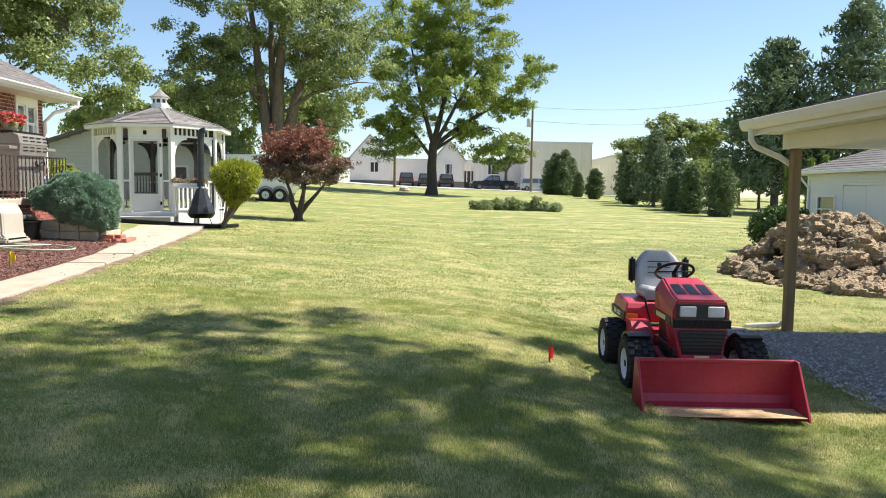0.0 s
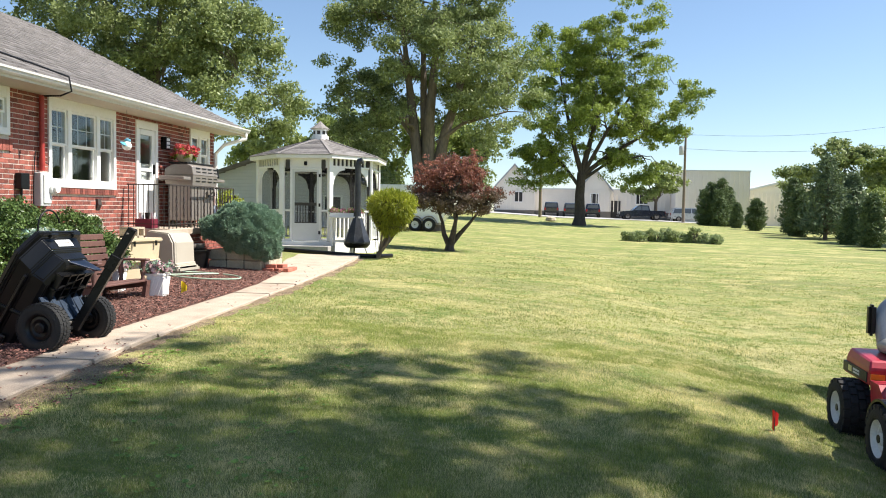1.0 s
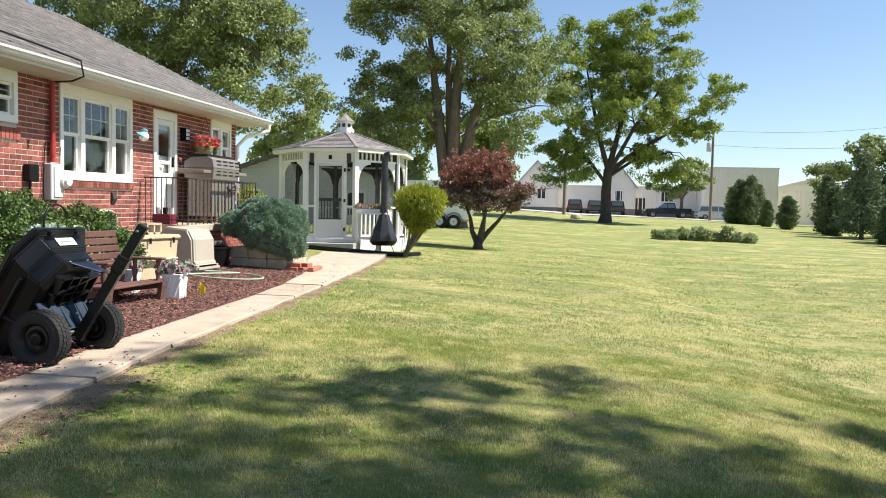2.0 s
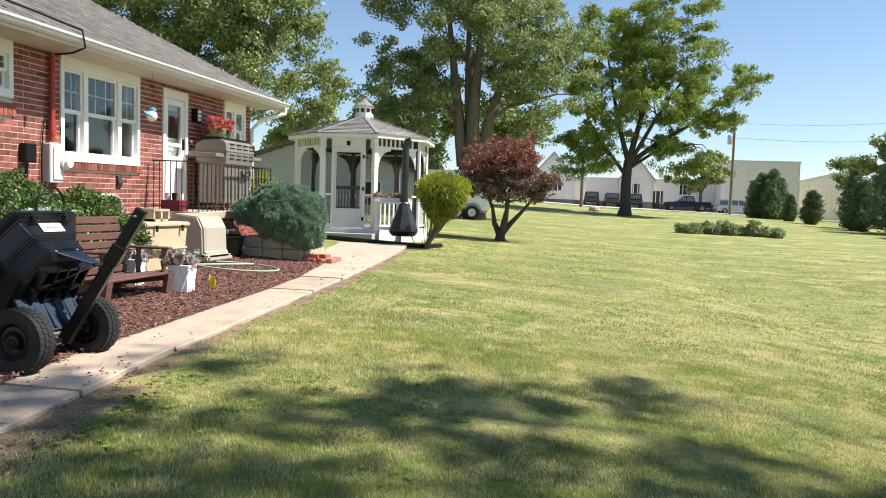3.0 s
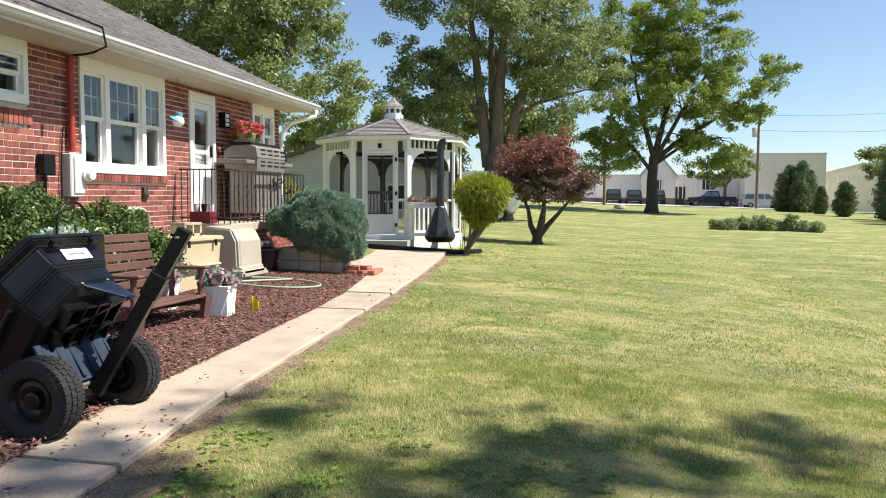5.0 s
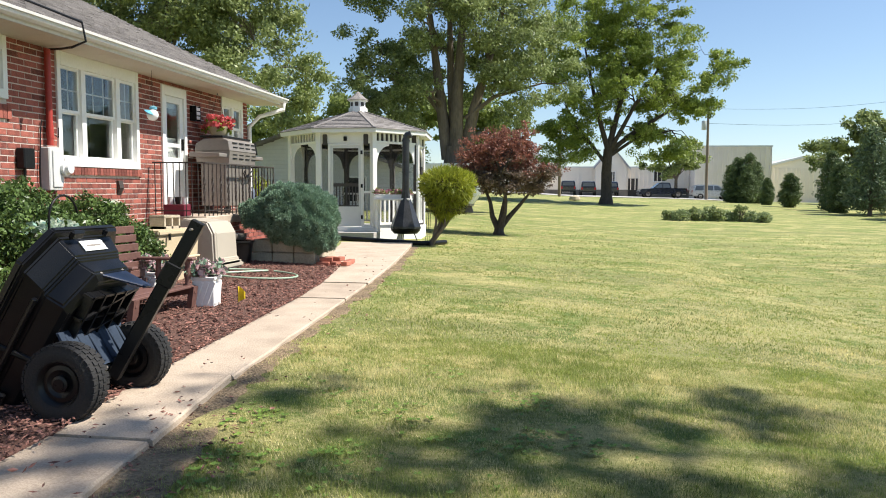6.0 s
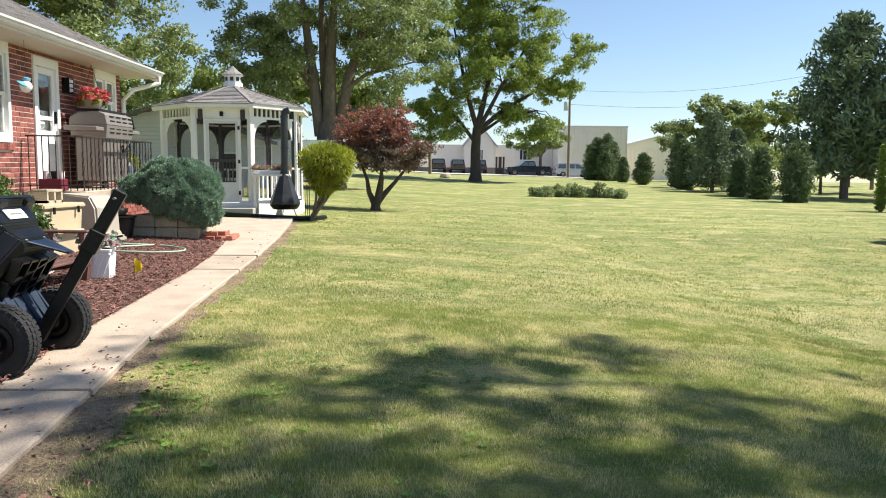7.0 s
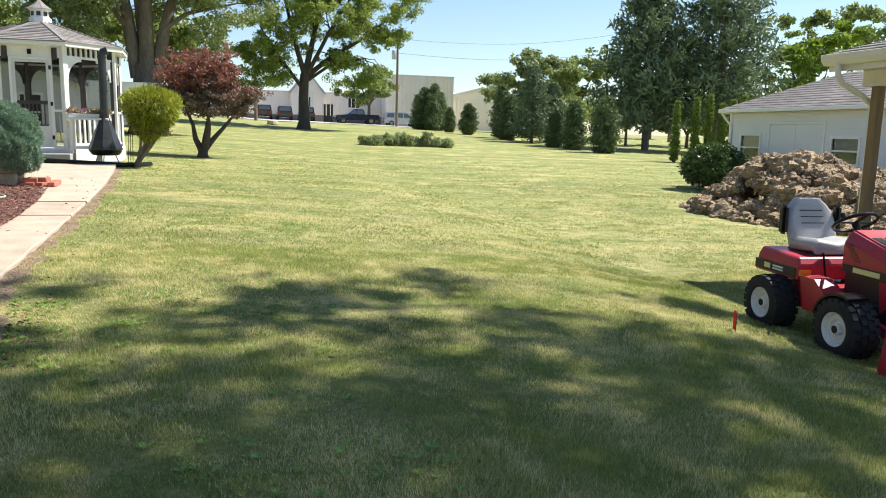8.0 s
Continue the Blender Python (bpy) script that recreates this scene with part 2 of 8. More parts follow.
class Geo:
    """Collects vertices and faces of one mesh."""

    def __init__(self):
        self.v, self.f = [], []

    def add(self, verts, faces):
        n = len(self.v)
        self.v += [tuple(p) for p in verts]
        self.f += [tuple(n + i for i in q) for q in faces]
        return self

    def box(self, x0, x1, y0, y1, z0, z1, m=None):
        c = [Vector((x, y, z)) for z in (z0, z1) for y in (y0, y1) for x in (x0, x1)]
        if m:
            c = [m @ p for p in c]
        return self.add(c, [(0, 2, 3, 1), (4, 5, 7, 6), (0, 1, 5, 4), (2, 6, 7, 3), (0, 4, 6, 2), (1, 3, 7, 5)])

    def beam(self, a, b, w, h, up=(0, 0, 1)):
        a, b = Vector(a), Vector(b)
        d = (b - a).normalized()
        s = d.cross(Vector(up))
        s = s.normalized() if s.length > 1e-4 else Vector((1, 0, 0))
        u = s.cross(d)
        c = [p + s * i * w / 2 + u * j * h / 2 for p in (a, b) for i, j in ((-1, -1), (1, -1), (1, 1), (-1, 1))]
        return self.add(c, [(3, 2, 1, 0), (4, 5, 6, 7), (0, 1, 5, 4), (1, 2, 6, 5), (2, 3, 7, 6), (3, 0, 4, 7)])

    def loft(self, rings, caps=True, closed=True):
        n, k = len(rings[0]), len(rings)
        vs = [p for r in rings for p in r]
        fs = [(i * n + j, i * n + (j + 1) % n, (i + 1) * n + (j + 1) % n, (i + 1) * n + j) for i in range(k - 1) for j in range(n if closed else n - 1)]
        if caps and closed:
            fs += [tuple(reversed(range(n))), tuple(range((k - 1) * n, k * n))]
        return self.add(vs, fs)

    def tube(self, pts, r, n=8, caps=True):
        """A round bar along pts; r is one radius or one for each point."""
        pts = [Vector(p) for p in pts]
        rs = r if isinstance(r, (list, tuple)) else [r] * len(pts)
        rings, side = [], None
        for i, p in enumerate(pts):
            d = (pts[min(i + 1, len(pts) - 1)] - pts[max(i - 1, 0)]).normalized()
            if side is None:
                side = d.orthogonal().normalized()
            side = (side - d * side.dot(d))
            side = side.normalized() if side.length > 1e-5 else d.orthogonal().normalized()
            up = d.cross(side)
            rings.append([p + (side * math.cos(a) + up * math.sin(a)) * rs[i] for a in (2 * math.pi * j / n for j in range(n))])
        return self.loft(rings, caps)

    def spin(self, profile, n=24, m=None, caps=True):
        """Turns (radius, height) pairs round z."""
        rings = [[Vector((r * math.cos(2 * math.pi * j / n), r * math.sin(2 * math.pi * j / n), z)) for j in range(n)] for r, z in profile]
        if m:
            rings = [[m @ p for p in q] for q in rings]
        return self.loft(rings, caps)

    def prism(self, outline, depth, m=None):
        """A flat outline in x and z, thickened along y from 0 to depth."""
        n = len(outline)
        vs = [Vector((x, y, z)) for y in (0, depth) for x, z in outline]
        if m:
            vs = [m @ p for p in vs]
        fs = [tuple(range(n)), tuple(reversed(range(n, 2 * n)))] + [(i, n + i, n + (i + 1) % n, (i + 1) % n) for i in range(n)]
        return self.add(vs, fs)

    def mesh(self, name, material, smooth=False, bevel=0.0, seg=1):
        me = bpy.data.meshes.new(name)
        me.from_pydata(self.v, [], self.f)
        if bevel:
            bm = bmesh.new()
            bm.from_mesh(me)
            bmesh.ops.recalc_face_normals(bm, faces=bm.faces)
            es = [e for e in bm.edges if len(e.link_faces) == 2 and e.calc_face_angle(0) > 0.6]
            bmesh.ops.bevel(bm, geom=es, offset=bevel, segments=seg, affect="EDGES", clamp_overlap=True)
            bm.to_mesh(me)
            bm.free()
        else:
            bm = bmesh.new()
            bm.from_mesh(me)
            bmesh.ops.recalc_face_normals(bm, faces=bm.faces)
            bm.to_mesh(me)
            bm.free()
        if smooth:
            me.polygons.foreach_set("use_smooth", [True] * len(me.polygons))
            me.set_sharp_from_angle(angle=0.7)
        me.materials.append(material)
        return me


def part(name, geo, material, parent=None, label="", smooth=False, bevel=0.0, seg=1):
    """One mesh object under a thing or a part."""
    ob = new(name, geo.mesh(name, material, smooth, bevel, seg))
    if parent:
        ob.parent = parent
    if label:
        tagged(ob, label)
    return ob


def thing(name, label, category, m=None, group="", kind=""):
    """An Empty at a thing's base."""
    ob = new(name)
    ob.empty_display_size = 0.2
    if m:
        ob.matrix_basis = m
    return tagged(ob, label, category, group, kind)


def soup(name, verts, quads_per, material, parent=None, label=""):
    """Many separate small polygons of quads_per corners each, from an array of corners."""
    n = len(verts)
    me = bpy.data.meshes.new(name)
    me.vertices.add(n)
    me.vertices.foreach_set("co", np.asarray(verts, dtype=np.float32).ravel())
    k = n // quads_per
    me.loops.add(n)
    me.loops.foreach_set("vertex_index", np.arange(n, dtype=np.int32))
    me.polygons.add(k)
    me.polygons.foreach_set("loop_start", np.arange(0, n, quads_per, dtype=np.int32))
    me.update(calc_edges=True)
    me.materials.append(material)
    ob = new(name, me)
    if parent:
        ob.parent = parent
    if label:
        tagged(ob, label)
    return ob


def smooth01(a, b, v):
    u = min(max((v - a) / (b - a), 0), 1)
    return u * u * (3 - 2 * u)


def ground_z(x, y):
    """The lie of the land: falls away from the house, rises to the far road."""
    gx = -0.05 * min(max(x, -9), 2) - 0.012 * min(max(x - 2, 0), 40) - 0.18 * smooth01(0.2, 2.8, x) * (1 - smooth01(16, 30, y))
    v = min(max(y - 20, 0), 46)
    return gx + 0.045 + 0.012 * min(max(y, -20), 110) + 0.0004 * v * v * (1 - 0.4 * smooth01(6, 30, x)) + 0.012 * min(max(y - 66, 0), 30)


def on_ground(x, y, rz=0, lift=0.0):
    return pose(x, y, ground_z(x, y) + lift, 0, 0, rz)


def leaves(rng, centres, radius, per, size, slim=0.55, droop=0.0, flat=0.0):
    """Leaf quads scattered round clump centres; returns corners."""
    c = np.repeat(np.asarray(centres), per, axis=0)
    n = len(c)
    d = rng.normal(size=(n, 3))
    d /= np.linalg.norm(d, axis=1)[:, None]
    rad = np.repeat(np.broadcast_to(np.asarray(radius, dtype=float), (len(centres),)), per)
    p = c + d * (rad * rng.random(n) ** 0.45)[:, None] * np.array((1, 1, 0.75))
    a = rng.normal(size=(n, 3)) + d * 0.6
    a[:, 2] = a[:, 2] * (1 - flat) - droop
    a /= np.linalg.norm(a, axis=1)[:, None]
    b = np.cross(a, rng.normal(size=(n, 3)))
    b /= np.linalg.norm(b, axis=1)[:, None]
    s = size * (0.6 + 0.8 * rng.random(n))[:, None]
    q = np.stack([p - a * s * 0.5, p + b * s * slim * 0.5, p + a * s * 0.5, p - b * s * slim * 0.5], axis=1)
    return q.reshape(-1, 3)


def limb(geo, rng, a, b, r0, r1, wob=0.08, n=6, sides=6):
    a, b = np.array(a, float), np.array(b, float)
    L = np.linalg.norm(b - a)
    pts = [a + (b - a) * u + rng.normal(size=3) * wob * L * math.sin(math.pi * u) * 0.6 + np.array((0, 0, 0.10 * L * math.sin(math.pi * u))) for u in np.linspace(0, 1, n)]
    geo.tube(pts, [r0 + (r1 - r0) * u for u in np.linspace(0, 1, n)], sides)
    return pts


def crown_points(rng, blobs, n):
    """Points spread through ellipsoids (centre, radii), denser near the outside."""
    w = np.array([r[0] * r[1] * r[2] for _, r in blobs]) ** 0.75
    k = rng.choice(len(blobs), n, p=w / w.sum())
    d = rng.normal(size=(n, 3))
    d /= np.linalg.norm(d, axis=1)[:, None]
    rad = (0.25 + 0.75 * rng.random(n) ** 0.6)[:, None]
    return np.array([blobs[i][0] for i in k]) + d * rad * np.array([blobs[i][1] for i in k])


def bough_points(rng, blobs, n, spread=1.0, each=7):
    """Clump centres gathered on flattened boughs, so that sky shows between them."""
    hubs = crown_points(rng, blobs, max(6, n // each))
    k = rng.integers(0, len(hubs), n)
    return hubs[k] + rng.normal(size=(n, 3)) * np.array((0.62, 0.62, 0.30)) * spread * (0.6 + 0.8 * rng.random(len(hubs)))[k][:, None]


def broad_tree(name, label, m, blobs, trunk, clumps, clump_r, per, size, leaf, seed, limbs=9, twigs=60, bark=None, droop=0.0, slim=0.55, spread=0.0):
    """A trunk that forks into limbs, twigs out to the clumps, and a crown of leaves. trunk: list of (x, y, z, r); the last ones are forks."""
    rng = np.random.default_rng(seed)
    tree = thing(name, label, "tree", m)
    g = Geo()
    stem = trunk[0]
    g.tube([p[:3] for p in stem], [p[3] for p in stem], 12)
    pts = bough_points(rng, blobs, clumps, spread) if spread else crown_points(rng, blobs, clumps)
    ends = []
    for fork in trunk[1:]:
        g.tube([p[:3] for p in fork], [p[3] for p in fork], 9)
        ends += [(np.array(p[:3]), p[3]) for p in fork[1:]]
    ends.append((np.array(stem[-1][:3]), stem[-1][3]))
    nodes = [(e, r) for e, r in ends]
    order = pts[np.argsort(pts[:, 2])]
    for p in order[rng.permutation(len(order))[:limbs]]:
        e, r = min(ends, key=lambda q: np.linalg.norm(q[0] - p) + 2.5 * max(0, q[0][2] - p[2]))
        path = limb(g, rng, e, p, r * 0.36, 0.015 + r * 0.05, 0.10, 7)
        nodes += [(q, r * 0.25) for q in path[2:]]
    for p in pts[rng.permutation(len(pts))[:twigs]]:
        e, r = min(nodes, key=lambda q: np.linalg.norm(q[0] - p))
        limb(g, rng, e, p, min(r, 0.06), 0.008, 0.12, 5, 4)
    part("trunk", g, bark or M_BARK, tree, smooth=True)
    soup("crown", leaves(rng, pts, clump_r * (0.6 + 0.8 * rng.random(len(pts))), per, size, slim, droop), 4, leaf, tree)
    return tree


def conifer(name, label, m, height, radius, leaf, seed, tiers=22, per_tier=16, size=0.3, base=0.05, shape=1.0, leaf_n=26, bark=None, tilt=0.35):
    """A stem with whorls of branches, each carrying sprays of needles."""
    rng = np.random.default_rng(seed)
    tree = thing(name, label, "tree", m)
    g = Geo()
    g.tube([(0, 0, 0), (0.02, 0, height * 0.5), (0, 0, height * 0.97)], [0.035 * height * 0.6 + 0.03, 0.02 * height + 0.02, 0.01], 8)
    cs, rs = [], []
    for i in range(tiers):
        u = base + (1 - base) * (i + 0.5 * rng.random()) / tiers
        z = u * height
        r = radius * max(0.03, (1 - u) ** shape) * min(1, 0.8 + u * 4)
        k = max(3, int(per_tier * (0.35 + 0.65 * (1 - u))))
        for j in range(k):
            a = 2 * math.pi * (j + rng.random()) / k
            rr = r * (0.72 + 0.4 * rng.random())
            tip = np.array((rr * math.cos(a), rr * math.sin(a), z + rr * tilt * (0.6 + 0.8 * rng.random())))
            g.tube([(0, 0, z - 0.02), tuple(tip * np.array((0.6, 0.6, 1)) - np.array((0, 0, 0.3 * (tip[2] - z)))), tuple(tip)], [0.03, 0.015, 0.005], 4)
            for s in (0.45, 0.75, 1.0):
                cs.append(tip * np.array((s, s, 1)) + np.array((0, 0, -(1 - s) * (tip[2] - z))))
                rs.append(size * (1.5 - 0.5 * s) + 0.06 * r)
    part("trunk", g, bark or M_BARK, tree, smooth=True)
    soup("crown", leaves(rng, cs, rs, leaf_n, size, 0.28, -0.5), 4, leaf, tree)
    return tree

# ---- ground ----


def build_ground():
    def steps(lo, hi, near_lo, near_hi, fine):
        a = list(np.arange(near_lo, near_hi + 1e-6, fine))
        s, v = fine, near_hi
        while v < hi:
            s *= 1.35
            v += s
            a.append(min(v, hi))
        s, v = fine, near_lo
        while v > lo:
            s *= 1.35
            v -= s
            a.insert(0, max(v, lo))
        return a

    xs, ys = steps(-900, 900, -12, 14, 0.5), steps(-500, 1600, -2, 30, 0.5)
    g = Geo()
    vs = [(x, y, ground_z(x, y) + 0.012 * noise.noise((x * 0.9, y * 0.9, 0))) for y in ys for x in xs]
    n = len(xs)
    g.add(vs, [(j * n + i, j * n + i + 1, (j + 1) * n + i + 1, (j + 1) * n + i) for j in range(len(ys) - 1) for i in range(n - 1)])
    ob = part("ground", g, M_LAWN, smooth=True)
    tagged(ob, "mown lawn, green with straw-dry patches, sloping gently", "lawn", kind="structure")
    return ob


build_ground()


def sheet(name, label, category, outline, lift, material, cell=0.25, wob=0.01):
    """A ground cover that follows the land inside an outline function: outline(y) gives (x0, x1), over (y0, y1)."""
    (y0, y1), edge = outline
    g, rows = Geo(), []
    ny, nx = int((y1 - y0) / cell) + 1, 14
    for j in range(ny + 1):
        y = y0 + (y1 - y0) * j / ny
        x0, x1 = edge(y)
        rows.append([(x, y, ground_z(x, y) + lift * (0.15 if i in (0, nx) else 1) + wob * noise.noise((x * 3, y * 3, 1))) for i, x in ((i, x0 + (x1 - x0) * i / nx) for i in range(nx + 1))])
    g.loft(rows, caps=False, closed=False)
    return tagged(part(name, g, material, smooth=True), label, category, kind="structure")


WALK_Y = (-1.0, 4.95, 6.28, 7.54, 11.05, 12.46, 19.35)


def walk_right(y):
    return float(np.interp(y, (-2, 4.0, 6.28, 7.5, 11.05, 12.46, 15, 17, 19.4), (-3.55, -3.72, -3.92, -4.05, -4.25, -4.34, -4.52, -4.72, -4.98)))


def walk_left(y):
    return float(np.interp(y, (-2, 6.28, 7.5, 11.05, 12.46, 14.0, 15.5, 19.4), (-4.36, -4.45, -4.60, -4.80, -4.95, -5.2, -5.75, -6.75)))


def soil_width(y):
    """How far bare soil and dry straw reach out from the walk."""
    return 0.13 + 0.13 * (1 - smooth01(5.8, 8.2, y)) + 0.12 * noise.noise((y * 1.6, 0, 9)) + 0.07 * noise.noise((y * 6.5, 0, 3))


def build_walk():
    pav = thing("pavement", "narrow garden walk of cracked tan concrete slabs", "walkway", kind="structure")
    for k in range(len(WALK_Y) - 1):
        y0, y1 = WALK_Y[k] + 0.015, WALK_Y[k + 1] - 0.015
        g, top, n = Geo(), [], 8
        rng = random.Random(k)
        dz, tilt = rng.uniform(-0.012, 0.012), rng.uniform(-0.01, 0.01)
        rings = []
        for j in range(n + 1):
            y = y0 + (y1 - y0) * j / n
            xl, xr = walk_left(y) + 0.02 * noise.noise((y * 2, 3, k)), walk_right(y) + 0.018 * noise.noise((y * 3, 7, k))
            z = ground_z((xl + xr) / 2, y) + 0.032 + dz * 0.6 + tilt * (j / n - 0.5)
            rings.append([(xl, y, z - 0.12), (xr, y, z - 0.12), (xr, y, z - 0.012), (xr - 0.012, y, z), (xl + 0.012, y, z), (xl, y, z - 0.012)])
        g.loft(rings)
        part("slab", g, M_CONCRETE, pav)


build_walk()
sheet("mulch_bed", "bed of reddish-brown bark mulch beside the house", "mulch bed", ((4.5, 16.5), lambda y: (-7.85, walk_left(y) + 0.03)), 0.025, M_MULCH)
sheet("lawn_edge", "dry straw and bare soil along the walk", "soil", ((2.0, 19.3), lambda y: (walk_right(y) - 0.03, walk_right(y) + soil_width(y))), 0.012, M_EDGE, 0.05, 0.02)
sheet("gravel_floor", "grey crushed gravel under the carport", "gravel", ((-6, 8.95), lambda y: (4.02 + 0.15 * noise.noise((y, 0, 5)) + 0.05 * noise.noise((y * 5, 0, 2)), 11)), 0.03, M_GRAVEL)
sheet("road", "pale concrete yard in front of the metal sheds", "road", ((88, 112), lambda y: (-45, 20)), 0.04, mat("pale_yard", (0.45, 0.43, 0.40), 0.9, vary=0.15, scale=0.5, fine=8), 1.5)

# ---- brick house ----
HX, HY0, HY1 = -7.82, 2.0, 17.0      # east wall, and its ends
SOFFIT = 3.27
OPEN = [(8.79, 10.40, 2.60, 3.27), (11.23, 13.03, 1.91, 3.27), (13.69, 14.47, 1.24, 3.20), (15.82, 16.74, 2.24, 3.27)]   # y0, y1, z0, z1
C_H = 0.0715                          # brick course


def wall_cells(y0, y1, z0, z1, holes):
    """Rectangles of a wall round its openings."""
    ys = sorted({y0, y1, *[h[0] for h in holes], *[h[1] for h in holes]})
    for a, b in zip(ys, ys[1:]):
        z = z0
        for h in sorted((h for h in holes if h[0] <= a and h[1] >= b), key=lambda h: h[2]):
            if h[2] > z:
                yield a, b, z, h[2]
            z = h[3]
        if z < z1:
            yield a, b, z, z1


SETTLED = pose(0, 11.3, 3.27, 1.05) @ pose(0, -11.3, -3.27)      # the house sits a degree out of level


def settle(made):
    """Tilts what a builder made along with the house."""
    known = set(bpy.data.objects)
    made()
    for ob in set(bpy.data.objects) - known:
        if not ob.parent:
            ob.matrix_basis = SETTLED @ ob.matrix_basis


def build_house():
    house = thing("house", "single-storey red brick house with grey shingle roof and white trim", "house")
    g = Geo()
    for a, b, c, d in wall_cells(HY0, HY1, 0.2, SOFFIT + 0.1, OPEN):
        g.box(HX - 0.25, HX - 0.001, a, b, c, d)
    for a, b in ((HY0, HY0 + 0.25), (HY1 - 0.25, HY1)):
        g.box(HX - 8.4, HX - 0.25, a, b, 0.2, SOFFIT + 0.1)
    g.box(HX - 8.65, HX - 8.4, HY0, HY1, 0.2, SOFFIT + 0.1)
    g.add([(HX - 0.01, HY1 - 0.02, SOFFIT), (HX - 8.6, HY1 - 0.02, SOFFIT), (HX - 4.3, HY1 - 0.02, 5.5)], [(0, 1, 2)])
    wall = part("wall", g, M_MORTAR, house, "red brick wall with pale mortar")
    # added shell, its colour standing in for the dark of the rooms
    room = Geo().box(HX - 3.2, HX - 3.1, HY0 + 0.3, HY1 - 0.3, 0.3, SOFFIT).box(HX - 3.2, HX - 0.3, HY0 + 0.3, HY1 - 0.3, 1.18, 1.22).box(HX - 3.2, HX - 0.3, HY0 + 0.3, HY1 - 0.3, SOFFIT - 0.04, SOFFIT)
    part("inner_wall", room, M_ROOM_SHADE, house)
    # roof, shingle course by shingle course
    ex, ez, rx, rz, y0, y1 = HX + 0.61, 3.40, HX - 4.3, 5.75, HY0 - 0.3, HY1 + 0.42
    part("roof", Geo().add([(ex, y0, ez - 0.03), (ex, y1, ez - 0.03), (rx, y1, rz - 0.03), (rx, y0, rz - 0.03), (2 * rx - ex, y0, ez - 0.03), (2 * rx - ex, y1, ez - 0.03)], [(0, 1, 2, 3), (3, 2, 5, 4)]), M_SHINGLE, house)
    roof = house.children[-1]
    rng, n = random.Random(4), 30
    for k in range(n):
        u0, u1 = k / n, (k + 1.15) / n
        g, y = Geo(), y0
        while y < y1 - 0.02:
            w = rng.uniform(0.2, 0.42)
            e = min(y + w, y1)
            lift = rng.uniform(0.004, 0.014)
            a, b = (ex + (rx - ex) * u0, ez + (rz - ez) * u0), (ex + (rx - ex) * u1, ez + (rz - ez) * u1)
            g.add([(a[0], y + 0.004, a[1] + lift), (a[0], e - 0.004, a[1] + lift), (b[0], e - 0.004, b[1] - 0.012), (b[0], y + 0.004, b[1] - 0.012), (a[0], y + 0.004, a[1] - 0.02), (a[0], e - 0.004, a[1] - 0.02)], [(0, 1, 2, 3), (4, 5, 1, 0)])
            y = e
        part("shingle", g, M_SHINGLE, roof)
    # soffit boards, fascia, gutter
    y = y0
    soffit = part("soffit", Geo().box(HX - 0.02, ex - 0.03, y0, y1, SOFFIT + 0.012, SOFFIT + 0.03), M_SOFFIT, house, "cream painted soffit")
    while y < y1:
        e = min(y + 0.30, y1)
        part("soffit_board", Geo().box(HX - 0.02, ex - 0.03, y + 0.003, e - 0.003, SOFFIT, SOFFIT + 0.011), M_SOFFIT, soffit)
        y = e
    part("fascia", Geo().box(ex - 0.05, ex - 0.02, y0, y1, SOFFIT + 0.0, ez - 0.02), M_GUTTER, house)
    prof = [(0, 0.02), (0.055, 0.02), (0.085, 0.045), (0.09, 0.075), (0.11, 0.08), (0.115, 0.108), (0.103, 0.108), (0.08, 0.085), (0.05, 0.032), (0.012, 0.032), (0.012, 0.10), (0, 0.10)]
    gut = Geo().loft([[(ex - 0.02 + x, y, ez - 0.115 + z) for x, z in prof] for y in (y0, y1)])
    part("gutter", gut, M_GUTTER, house, "white metal gutter")
    part("rake_board", Geo().beam((ex, y1 - 0.02, ez - 0.12), (rx, y1 - 0.02, rz - 0.12), 0.03, 0.18).beam((2 * rx - ex, y1 - 0.02, ez - 0.12), (rx, y1 - 0.02, rz - 0.12), 0.03, 0.18), M_WHITE, house)
    part("downspout", Geo().tube([(ex + 0.03, y1 - 0.12, ez - 0.10), (ex + 0.03, y1 - 0.14, ez - 0.22), (HX + 0.25, HY1 - 0.0, SOFFIT - 0.25), (HX + 0.06, HY1 - 0.03, SOFFIT - 0.45), (HX + 0.06, HY1 - 0.03, 0.7), (HX + 0.16, HY1 - 0.03, 0.62)], 0.04, 8), M_WHITE, house, smooth=True)
    # windows and the door
    pane_m = M_DARKGLASS

    def sash(parent, ya, yb, za, zb, cols, x):
        g = Geo()
        w = 0.035
        g.box(x - 0.02, x + 0.015, ya, ya + w, za, zb).box(x - 0.02, x + 0.015, yb - w, yb, za, zb).box(x - 0.02, x + 0.015, ya + w, yb - w, za, za + w).box(x - 0.02, x + 0.015, ya + w, yb - w, zb - w, zb)
        for c in range(1, cols):
            yy = ya + (yb - ya) * c / cols
            g.box(x - 0.012, x - 0.004, yy - 0.008, yy + 0.008, za + w, zb - w)
        if cols > 1:
            zz = (za + zb) / 2
            g.box(x - 0.012, x - 0.004, ya + w, yb - w, zz - 0.008, zz + 0.008)
        s = part("sash", g, M_WHITE, parent)
        part("pane", Geo().box(x - 0.006, x - 0.002, ya + w, yb - w, za + w, zb - w), pane_m, parent).visible_shadow = False

